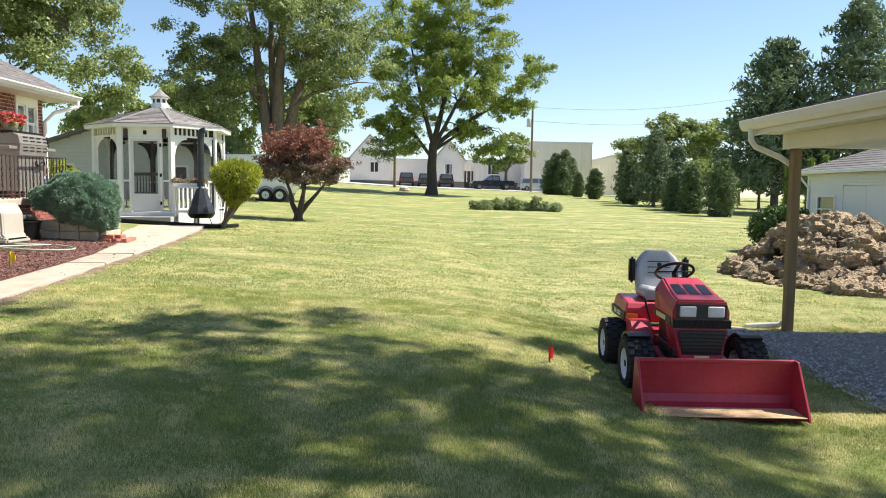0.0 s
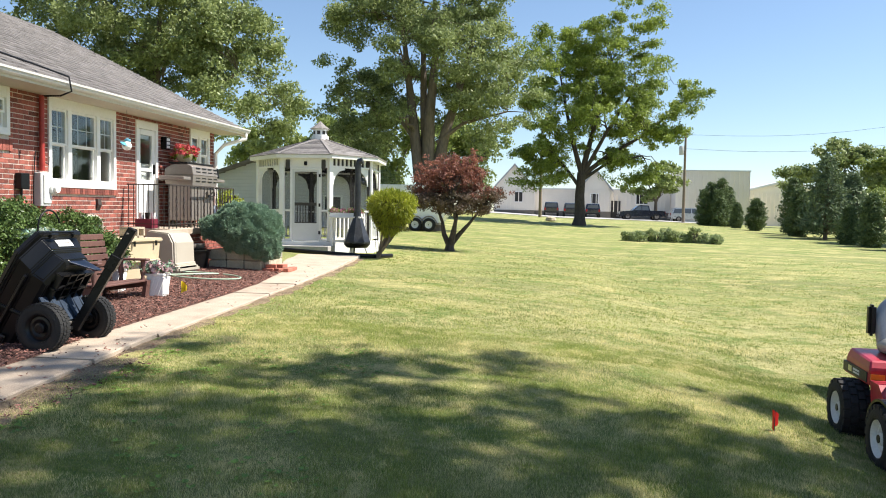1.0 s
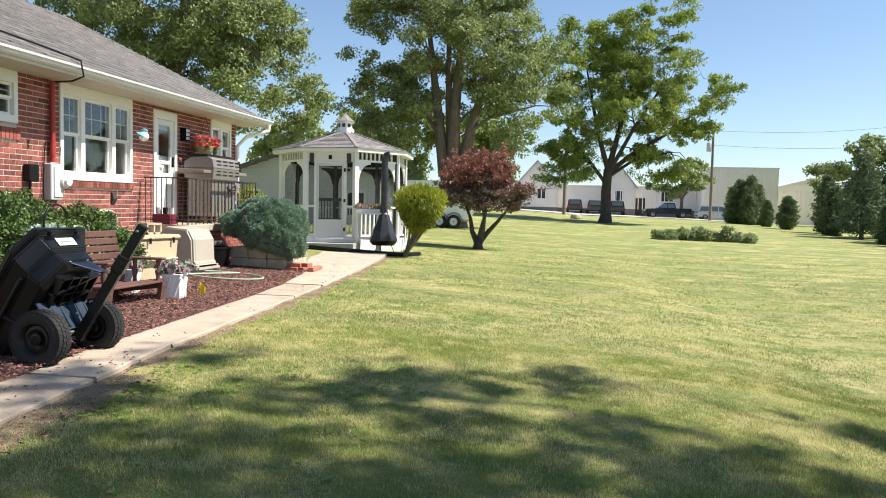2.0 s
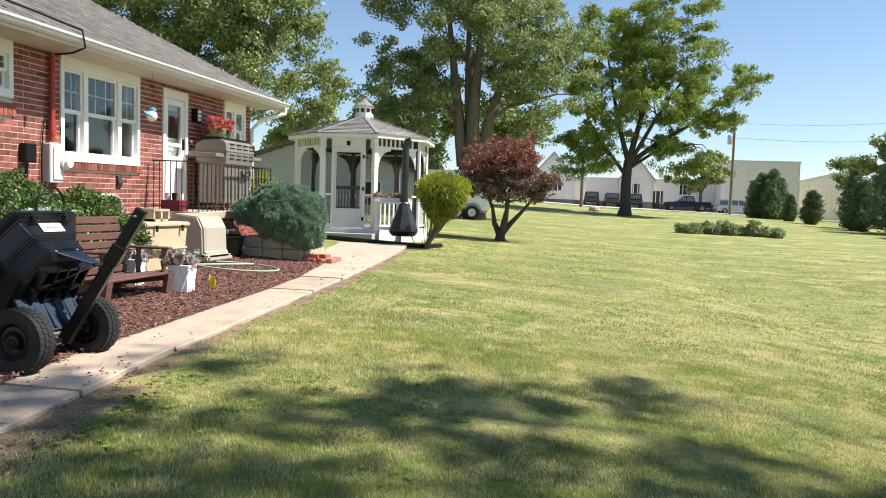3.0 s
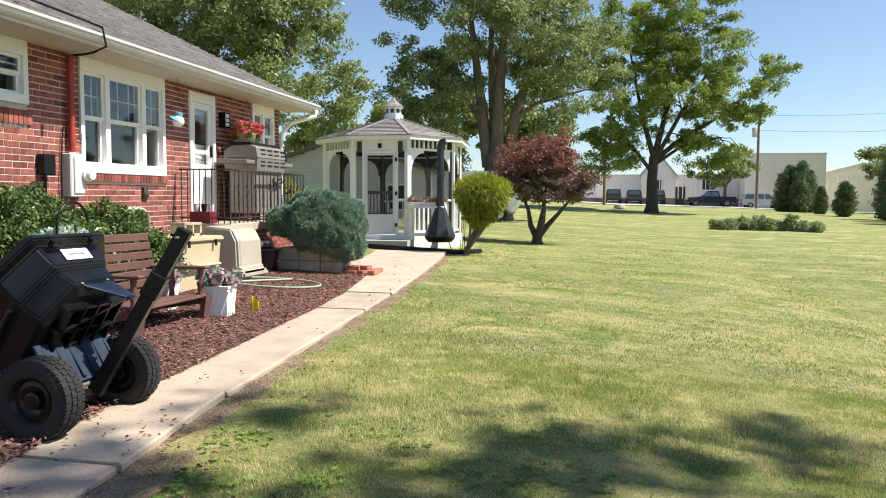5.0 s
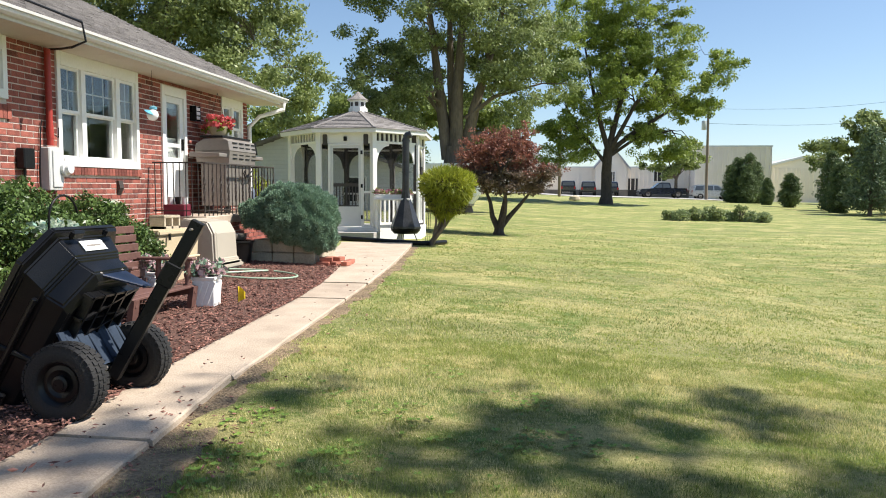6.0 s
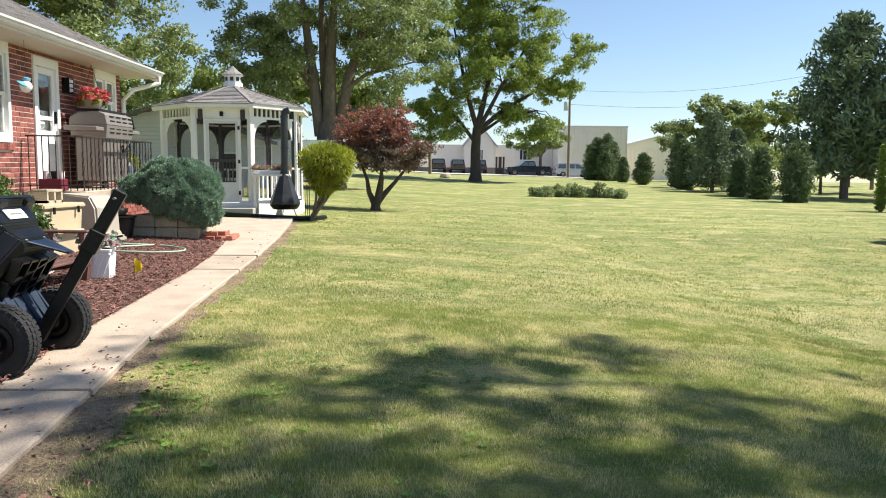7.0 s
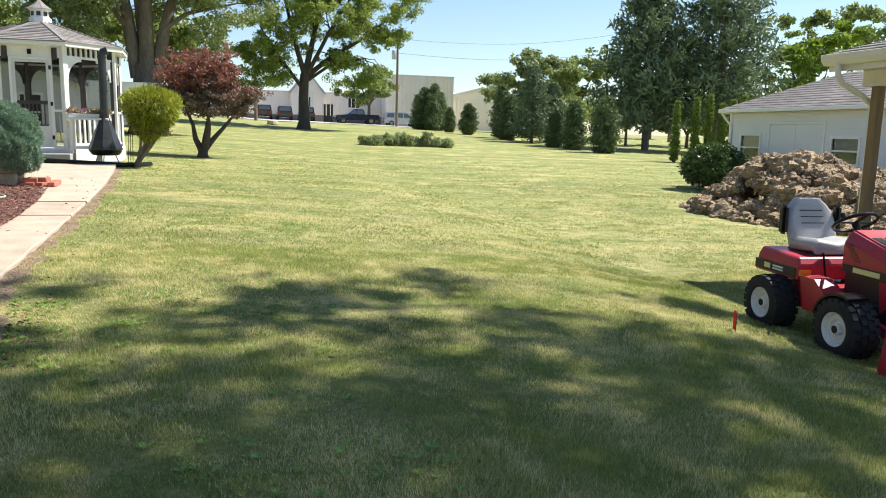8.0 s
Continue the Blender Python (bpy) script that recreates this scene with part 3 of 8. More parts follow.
    def window(y0, y1, z0, z1, units, sill=True):
        win = part("window", Geo().box(HX - 0.1, HX + 0.03, y0, y0 + 0.07, z0, z1).box(HX - 0.1, HX + 0.03, y1 - 0.07, y1, z0, z1).box(HX - 0.1, HX + 0.03, y0 + 0.07, y1 - 0.07, z1 - 0.16, z1).box(HX - 0.1, HX + 0.05, y0 + 0.07, y1 - 0.07, z0, z0 + 0.10), M_WHITE, house, "white framed sash window", bevel=0.004)
        a = y0 + 0.07
        zc = z0 + 0.10 + (z1 - 0.16 - z0 - 0.10) * 0.5
        for k, (w, cols) in enumerate(units):
            b = a + w
            sash(win, a, b, zc, z1 - 0.16, cols, HX - 0.02)
            sash(win, a, b, z0 + 0.10, zc + 0.02, 1, HX - 0.05)
            if k < len(units) - 1:
                part("mullion", Geo().box(HX - 0.1, HX + 0.025, b, b + 0.09, z0 + 0.1, z1 - 0.16), M_WHITE, win)
            a = b + 0.09
        return win

    window(*OPEN[1], [(0.40, 2), (0.68, 3), (0.40, 2)])
    window(*OPEN[3], [(0.345, 1), (0.345, 1)])
    window(*OPEN[0], [(0.69, 2), (0.69, 2)])
    y0d, y1d, z0d, z1d = OPEN[2]
    door = part("door", Geo().box(HX - 0.1, HX + 0.03, y0d, y0d + 0.08, z0d, z1d).box(HX - 0.1, HX + 0.03, y1d - 0.08, y1d, z0d, z1d).box(HX - 0.1, HX + 0.03, y0d + 0.08, y1d - 0.08, z1d - 0.14, z1d), M_WHITE, house, "white storm door, closed", bevel=0.004)
    a, b, c, d = y0d + 0.085, y1d - 0.085, z0d + 0.02, z1d - 0.145
    part("door_leaf", Geo().box(HX - 0.05, HX, a, a + 0.1, c, d).box(HX - 0.05, HX, b - 0.1, b, c, d).box(HX - 0.05, HX, a + 0.1, b - 0.1, d - 0.1, d).box(HX - 0.05, HX, a + 0.1, b - 0.1, c, c + 0.86).box(HX - 0.04, HX - 0.005, a + 0.1, b - 0.1, c + 1.02, c + 1.08), M_WHITE, door, bevel=0.004)
    part("pane", Geo().box(HX - 0.03, HX - 0.026, a + 0.1, b - 0.1, c + 0.86, d - 0.1), pane_m, door).visible_shadow = False
    part("inner_door", Geo().box(HX - 0.16, HX - 0.12, a, b, c, d - 0.62).box(HX - 0.16, HX - 0.12, a, b, d - 0.16, d), M_WHITE, door)
    part("door_handle", Geo().box(HX, HX + 0.03, b - 0.07, b - 0.03, c + 0.98, c + 1.16), M_BLACK_STEEL, door)
    # the sill course of bricks on edge
    rng = random.Random(8)
    sill = part("brick_sill", Geo().box(HX - 0.1, HX + 0.012, OPEN[1][0] - 0.02, OPEN[1][1] + 0.06, OPEN[1][2] - 0.10, OPEN[1][2] - 0.004), M_MORTAR, house)
    y = OPEN[1][0] - 0.02
    me = Geo().box(0, 0.055, 0.004, 0.064, 0, 0.092).mesh("brick", M_BRICK)
    while y < OPEN[1][1] + 0.0:
        b = new("brick", me)
        b.location = (HX - 0.015, y, OPEN[1][2] - 0.098)
        b.parent = sill
        y += 0.0685
    # second sill, and the courses of the wall
    g = Geo()
    y = OPEN[0][0]
    while y < OPEN[0][1]:
        g.box(HX - 0.01, HX + 0.035, y + 0.004, y + 0.064, OPEN[0][2] - 0.21, OPEN[0][2] - 0.06)
        y += 0.0685
    part("brick_sill", g, M_BRICK_J, house)
    holes = [(a - 0.002, b + 0.002, c - (0.10 if k == 1 else 0.22 if k == 0 else 0), d) for k, (a, b, c, d) in enumerate(OPEN)]
    brick = Geo().box(0, 0.012, 0, 0.203, 0, C_H - 0.0135).mesh("brick", M_BRICK)
    rest, k, count = Geo(), 0, 0
    z = 0.36
    while z < SOFFIT - 0.02:
        y = HY0 + (0.1075 if k % 2 else 0)
        while y < HY1:
            a, b = y, min(y + 0.203, HY1)
            spans = [(a, b)]
            for h in holes:
                if h[2] < z + C_H * 0.6 and h[3] > z:
                    spans = [q for s, e in spans for q in ((s, min(e, h[0])), (max(s, h[1]), e)) if q[1] - q[0] > 0.02]
            for s, e in spans:
                zt = min(z + C_H - 0.0135, SOFFIT - 0.005)
                if e - s > 0.202 and count < 300 and 9.4 < s < 13.6 and 1.35 < z < 2.75 and zt - z > 0.05:
                    ob = new("brick", brick)
                    ob.location, ob.parent = (HX - 0.008 + rng.uniform(-0.0015, 0.002), s, z), wall
                    count += 1
                elif e > 8.4:
                    rest.box(HX - 0.008, HX + 0.003 + rng.uniform(-0.0015, 0.002), s, e, z, zt)
            y += 0.215
        z += C_H
        k += 1
    rest_ob = part("brickwork", rest, M_BRICK_J, wall)
    tagged(rest_ob, kind="stuff")
    return house


settle(build_house)

# ---- trees and the distance ----
broad_tree("ash_tree", "tall leafy ash tree with spreading limbs on the lawn", on_ground(2.4, 62.0), [((1.4, 0, 8.8), (4.2, 4.0, 3.4)), ((-3.4, 0, 7.8), (3.4, 3.0, 3.2)), ((-2.4, 0, 5.6), (2.4, 2.2, 1.4)), ((-3.6, 0, 4.2), (2.0, 2.0, 1.5)), ((4.4, 0, 4.8), (2.8, 2.0, 1.4)), ((5.2, 0.5, 8.8), (3.2, 3.0, 2.8)), ((2.8, 0, 13.8), (4.2, 4.0, 4.0)), ((-1.8, 0, 13.0), (3.2, 3.0, 3.4)), ((6.6, 0, 7.2), (2.0, 2.0, 1.4)), ((8.2, 0, 10.2), (1.2, 1.2, 1.2)), ((3.6, 0, 5.8), (2.2, 2.0, 1.0)), ((0.6, 0, 11.5), (3.0, 2.8, 3.0))],
           [[(0, 0, -0.1, 0.62), (0.05, 0, 0.6, 0.44), (0, 0, 2.4, 0.38), (0.1, 0, 4.2, 0.34)], [(0, 0, 3.0, 0.16), (-1.2, 0, 4.6, 0.12), (-3.0, 0, 7.2, 0.06)], [(0.1, 0, 3.9, 0.22), (2.2, 0.3, 5.6, 0.16), (5.0, 0.4, 7.3, 0.10), (8.2, 0, 10.2, 0.05)], [(0.1, 0, 4.1, 0.26), (0.8, 0.2, 7, 0.19), (2.2, 0, 13, 0.08)], [(0.1, 0, 4.1, 0.22), (-0.8, -0.4, 7, 0.16), (-1.8, 0, 12, 0.06)], [(0.2, 0, 4.0, 0.18), (2.0, -0.6, 7.5, 0.13), (4.2, -0.4, 11, 0.06)], [(0.15, 0, 3.6, 0.15), (2.0, 0.2, 4.9, 0.11), (4.8, 0.2, 5.6, 0.05)]],
           1650, 0.48, 66, 0.22, L_ASH, 11, bark=M_BARK_DARK, limbs=70, twigs=260, slim=0.42, droop=0.25, spread=0.75)
broad_tree("maple_tree", "old silver maple with several grey stems", on_ground(-6.6, 40.5), [((0, 0, 9.0), (4.4, 4.5, 3.6)), ((-3.3, 0, 6.8), (2.2, 2.6, 2.8)), ((3.2, 0, 8.6), (3.0, 3, 3.0)), ((0.4, 0, 13), (4.4, 4.5, 3.6)), ((4.2, -0.5, 5.8), (1.6, 1.6, 1.5)), ((-2.8, 0.6, 3.4), (1.8, 1.8, 1.8)), ((2.4, 1.2, 3.6), (1.8, 1.5, 1.7)), ((-4.0, 0, 11), (1.6, 2, 2.0))],
           [[(0, 0, -0.1, 0.95), (0, 0, 0.8, 0.74), (0.05, 0, 2.2, 0.66), (0.1, 0, 3.2, 0.64)], [(-0.36, 0, 2.6, 0.36), (-0.7, 0, 5, 0.28), (-1.1, 0, 8, 0.18), (-1.5, 0, 11, 0.09)], [(0.05, -0.2, 2.8, 0.38), (0.1, -0.2, 6, 0.28), (0.3, 0, 9, 0.18), (0.2, 0, 13, 0.08)], [(0.42, 0, 2.7, 0.36), (0.9, 0, 5.0, 0.27), (1.6, 0, 7.4, 0.18), (2.6, 0, 11, 0.08)], [(0.0, 0.3, 2.5, 0.3), (-0.3, 0.3, 6.5, 0.2), (-0.4, 0, 12, 0.07)], [(0.5, -0.1, 4.6, 0.13), (1.9, -0.3, 5.6, 0.09), (4.2, -0.4, 6.2, 0.04)], [(-0.6, -0.1, 4.6, 0.12), (-1.6, -0.2, 6.0, 0.09), (-3.4, 0, 7.2, 0.04)]],
           1350, 0.46, 88, 0.15, L_MAPLE, 16, limbs=40, twigs=220, spread=0.7)
broad_tree("maple_tree", "tall maple behind the brick house", on_ground(-18.5, 33), [((0, 0, 8), (4.5, 4.5, 4.0)), ((5.0, 0, 5.8), (2.4, 2.6, 2.4)), ((-4, 0, 7), (4, 4, 4)), ((1, 0, 12), (5, 5, 4.0)), ((3.4, 0, 8.6), (2.6, 2.6, 2.2))],
           [[(0, 0, -0.1, 0.5), (0, 0, 2.6, 0.38)], [(0, 0, 2.5, 0.24), (-0.9, 0, 6, 0.17), (-1.6, 0, 10, 0.07)], [(0, 0, 2.5, 0.24), (0.6, 0, 6, 0.18), (0.9, 0, 11, 0.07)], [(0.1, 0, 2.5, 0.22), (1.9, 0, 5, 0.13), (4.5, 0, 7, 0.05)]],
           1700, 0.46, 80, 0.155, L_MAPLE, 13, limbs=44, twigs=220, spread=0.75)
broad_tree("maple_tree", "leafy tree standing behind the brick house", on_ground(-23, 22), [((0, 0, 9), (5.0, 5, 4.2)), ((2, 0, 13), (5, 5, 4.0)), ((0, 0, 5), (4, 4, 3))],
           [[(0, 0, -0.1, 0.6), (0, 0, 3, 0.45)], [(0, 0, 3, 0.32), (-0.9, 0, 7, 0.22), (-1.6, 0, 11, 0.1)], [(0, 0, 3, 0.32), (1.2, 0, 7, 0.24), (1.8, 0, 11, 0.1)]],
           1300, 0.5, 76, 0.17, L_MAPLE, 14, limbs=30, twigs=120, spread=0.8)
for k, (x, y, h, w, leaf) in enumerate([(-13, 62, 9, 4.5, L_BACK), (-22, 66, 10, 5, L_BACK), (-8, 70, 10, 4.5, L_BACK), (13.6, 99, 8.0, 3.6, L_BACK), (30.5, 88, 11, 4.6, L_MAPLE), (37.0, 87, 11.2, 4.8, L_BACK), (44, 82, 7.5, 4, L_BACK), (41, 62, 5.0, 3.2, L_BACK), (34, 60, 4.6, 2.8, L_BACK), (28, 58, 4.4, 2.6, L_BACK), (47.5, 60, 11.5, 3.6, L_LIME), (63, 66, 19, 6.5, L_BACK), (54, 70, 15, 4, L_BACK)]):
    broad_tree("tree", "lime-green leafy tree in the distance" if leaf is L_LIME else "dense green broadleaf tree in the distance", on_ground(x, y), [((0, 0, h * 0.6), (w, w, h * 0.36)), ((w * 0.4, 0, h * 0.75), (w * 0.6, w * 0.6, h * 0.25)), ((-w * 0.4, 0, h * 0.5), (w * 0.7, w * 0.7, h * 0.28))],
               [[(0, 0, -0.1, 0.03 * h), (0, 0, h * 0.3, 0.022 * h)], [(0, 0, h * 0.28, 0.018 * h), (w * 0.3, 0, h * 0.6, 0.05)], [(0, 0, h * 0.28, 0.018 * h), (-w * 0.3, 0, h * 0.6, 0.05)]],
               int(44 * w), 0.09 * w + 0.2, 60, 0.25 + 0.01 * h, leaf, 20 + k, limbs=10, twigs=12, spread=0.2 * w)
L_ARB = leaf_mat("arborvitae_leaf", (0.07, 0.115, 0.022), (0.30, 0.40, 0.07), 0.25)
# upright cedars along the border
for k, (x, y, h, r) in enumerate([(15.3, 78, 3.5, 0.95), (16.0, 78.4, 4.2, 1.1), (16.8, 77.8, 4.6, 1.15), (17.6, 78.5, 3.9, 1.0), (16.4, 77.0, 3.4, 1.0), (16.9, 72, 2.2, 0.5), (16.9, 65.8, 2.5, 0.85), (18.3, 61, 4.2, 1.1), (17.8, 58, 3.4, 0.9), (17.9, 46.0, 2.9, 0.75), (18.4, 42.8, 3.2, 0.95), (17.6, 48.5, 2.2, 0.5)]):
    conifer("cedar", "dense dark green upright cedar at the lawn's edge", on_ground(x, y), h, r, L_CEDAR, 50 + k, 18, 11, 0.22, -0.06, 0.5, 17, tilt=0.75)
for k, (x, y, h, r) in enumerate([(18.4, 54.5, 5.6, 1.8), (21, 57, 4.6, 1.7)]):
    conifer("pine", "grey-green young pine with loose boughs", on_ground(x, y), h, r, L_PINE, 60 + k, 14, 12, 0.30, 0.05, 0.7, 18)
for k, (x, y, h, r) in enumerate([(25.2, 50, 11.5, 4.0), (29.8, 48.5, 14.0, 4.4)]):
    conifer("pine", "tall dark spreading pine in a windbreak", on_ground(x, y), h, r, L_PINE, 65 + k, 20, 15, 0.45, 0.10, 0.55, 26, tilt=0.5)
for k in range(6):
    conifer("arborvitae", "narrow clipped arborvitae in a row beside the garage", on_ground((18.4, 19.35, 19.95, 20.5, 20.95, 21.4)[k], 35.2 - 0.22 * k), 3.0 + 0.2 * (k % 3), 0.20, L_ARB, 70 + k, 18, 10, 0.11, 0.02, 0.4, 26, tilt=0.9)

# orchard trees and low brush behind the cedars
for k, (x, y) in enumerate([(24, 60), (27.5, 62), (22.5, 66), (30, 66), (33, 57), (36, 55)]):
    broad_tree("fruit_tree", "low spreading fruit tree beyond the lawn", on_ground(x, y), [((0, 0, 2.6), (2.0, 2.0, 1.2))], [[(0, 0, -0.1, 0.16), (0, 0, 1.1, 0.12)], [(0, 0, 1.0, 0.09), (0.7, 0, 2.2, 0.04)], [(0, 0, 1.0, 0.09), (-0.7, 0.2, 2.2, 0.04)]], 60, 0.5, 34, 0.26, L_BACK, 150 + k, limbs=8, twigs=8)

# metal sheds across the yard
M_SHED = mat("cream_metal", (0.80, 0.74, 0.67), 0.5, vary=0.06, scale=0.8, fine=10, bump=0.05)
M_SHED_DARK = mat("brown_plinth", (0.16, 0.14, 0.12), 0.8, vary=0.2)
M_METAL_ROOF = mat("pale_metal_roof", (0.62, 0.63, 0.64), 0.4, vary=0.06, scale=0.6)
M_GREY_ROOF = mat("grey_roof", (0.36, 0.37, 0.40), 0.8, vary=0.2)


def shed(label, x0, x1, y0, y1, z0, zt, ridge, roof_m, plinth=1.1, seam=0.6, holes=()):
    s = thing("metal_shed", label, "shed", group="metal sheds")
    g = Geo()
    xs = np.arange(x0, x1, seam)
    for x in xs:
        w = min(seam, x1 - x)
        g.box(x, x + w * 0.82, y0, y0 + 0.1, z0 + plinth, zt).box(x + w * 0.82, x + w, y0 - 0.14, y0 + 0.1, z0 + plinth, zt)
    g.box(x0, x1, y0 + 0.1, y1, z0 + plinth, zt)
    if ridge > zt:
        g.add([(x0, y0 + 0.02, zt), (x1, y0 + 0.02, zt), ((x0 + x1) / 2, y0 + 0.02, ridge)], [(0, 1, 2)])
    part("wall", g, M_SHED, s, "ribbed cream metal siding")
    part("plinth", Geo().box(x0, x1, y0 - 0.03, y1, z0 - 0.5, z0 + plinth), M_SHED_DARK if plinth > 0.2 else M_SHED, s)
    if ridge > zt:
        c = (x0 + x1) / 2
        part("roof", Geo().add([(x0 - 0.3, y0 - 0.4, zt - 0.05), (c, y0 - 0.4, ridge + 0.1), (x1 + 0.3, y0 - 0.4, zt - 0.05), (x0 - 0.3, y1, zt - 0.05), (c, y1, ridge + 0.1), (x1 + 0.3, y1, zt - 0.05), (c, y0 - 0.4, ridge - 0.2), (x0 - 0.3, y0 - 0.4, zt - 0.35), (x1 + 0.3, y0 - 0.4, zt - 0.35)], [(0, 1, 4, 3), (1, 2, 5, 4), (0, 7, 6, 1), (1, 6, 8, 2)]), roof_m, s)
    else:
        part("roof", Geo().box(x0 - 0.1, x1 + 0.1, y0 - 0.15, y1, zt, zt + 0.18), roof_m, s)
    for kind, a, b, c, d in holes:
        p = part(kind, Geo().box(a, b, y0 - 0.12, y0 - 0.02, c, d), M_WHITE if kind == "window" else M_ROOM_SHADE, s)
        if kind == "window":
            part("pane", Geo().box(a + 0.12, b - 0.12, y0 - 0.13, y0 - 0.121, c + 0.12, d - 0.12), M_ROOM_SHADE, p)
    return s


shed("long low cream metal shed with brown plinth", -7.2, 19.0, 112, 124, 2.2, 6.4, 6.4, M_METAL_ROOF, holes=[("door", 9.2, 10.5, 2.2, 4.9), ("window", 12.6, 14.4, 4.4, 6.0)])
shed("cream gabled wing with a steep grey roof", -7.6, -1.8, 110.5, 118, 2.2, 6.4, 9.9, M_GREY_ROOF, holes=[("window", -4.7, -3.4, 4.4, 6.0)])
shed("cream gabled wing with a steep grey roof", 4.6, 9.0, 110.5, 118, 2.2, 6.4, 9.3, M_GREY_ROOF, holes=[("window", 6.1, 7.3, 4.3, 5.9)])
shed("tall flat-roofed cream metal shed", 17.5, 27.2, 108, 124, 2.2, 9.0, 9.0, M_METAL_ROOF, plinth=0.1)
shed("low cream shed with a white metal roof", 27.5, 42.0, 118, 136, 2.2, 6.6, 8.4, M_METAL_ROOF, plinth=0.1)
shed("distant shed with a dark grey roof", 30, 62, 150, 165, 2.2, 8.4, 9.4, M_GREY_ROOF, plinth=0.1)

# ---- gazebo ----
M_SCREEN = bpy.data.materials.new("insect_screen")
M_SCREEN.use_nodes = True
_t = M_SCREEN.node_tree
_b, _o = _t.nodes["Principled BSDF"], _t.nodes["Material Output"]
_b.inputs["Base Color"].default_value, _b.inputs["Roughness"].default_value = (0.03, 0.03, 0.032, 1), 0.8
_c, _x = _t.nodes.new("ShaderNodeBsdfTransparent"), _t.nodes.new("ShaderNodeMixShader")
_x.inputs[0].default_value = 0.13
_t.links.new(_c.outputs[0], _x.inputs[1])
_t.links.new(_b.outputs[0], _x.inputs[2])
_t.links.new(_x.outputs[0], _o.inputs[0])
M_DECK = mat("grey_deck_board", (0.42, 0.40, 0.38), 0.8, vary=0.2, scale=3, fine=30, bump=0.2)
# dark trim colour, which also paints shade inside the gazebo
M_DARKWOOD_SHADE = mat("dark_wood_and_shade", (0.055, 0.048, 0.045), 0.7, vary=0.3)
M_DOORPANEL = mat("aluminium_white", (0.70, 0.70, 0.69), 0.45, vary=0.05, bump=0.02)


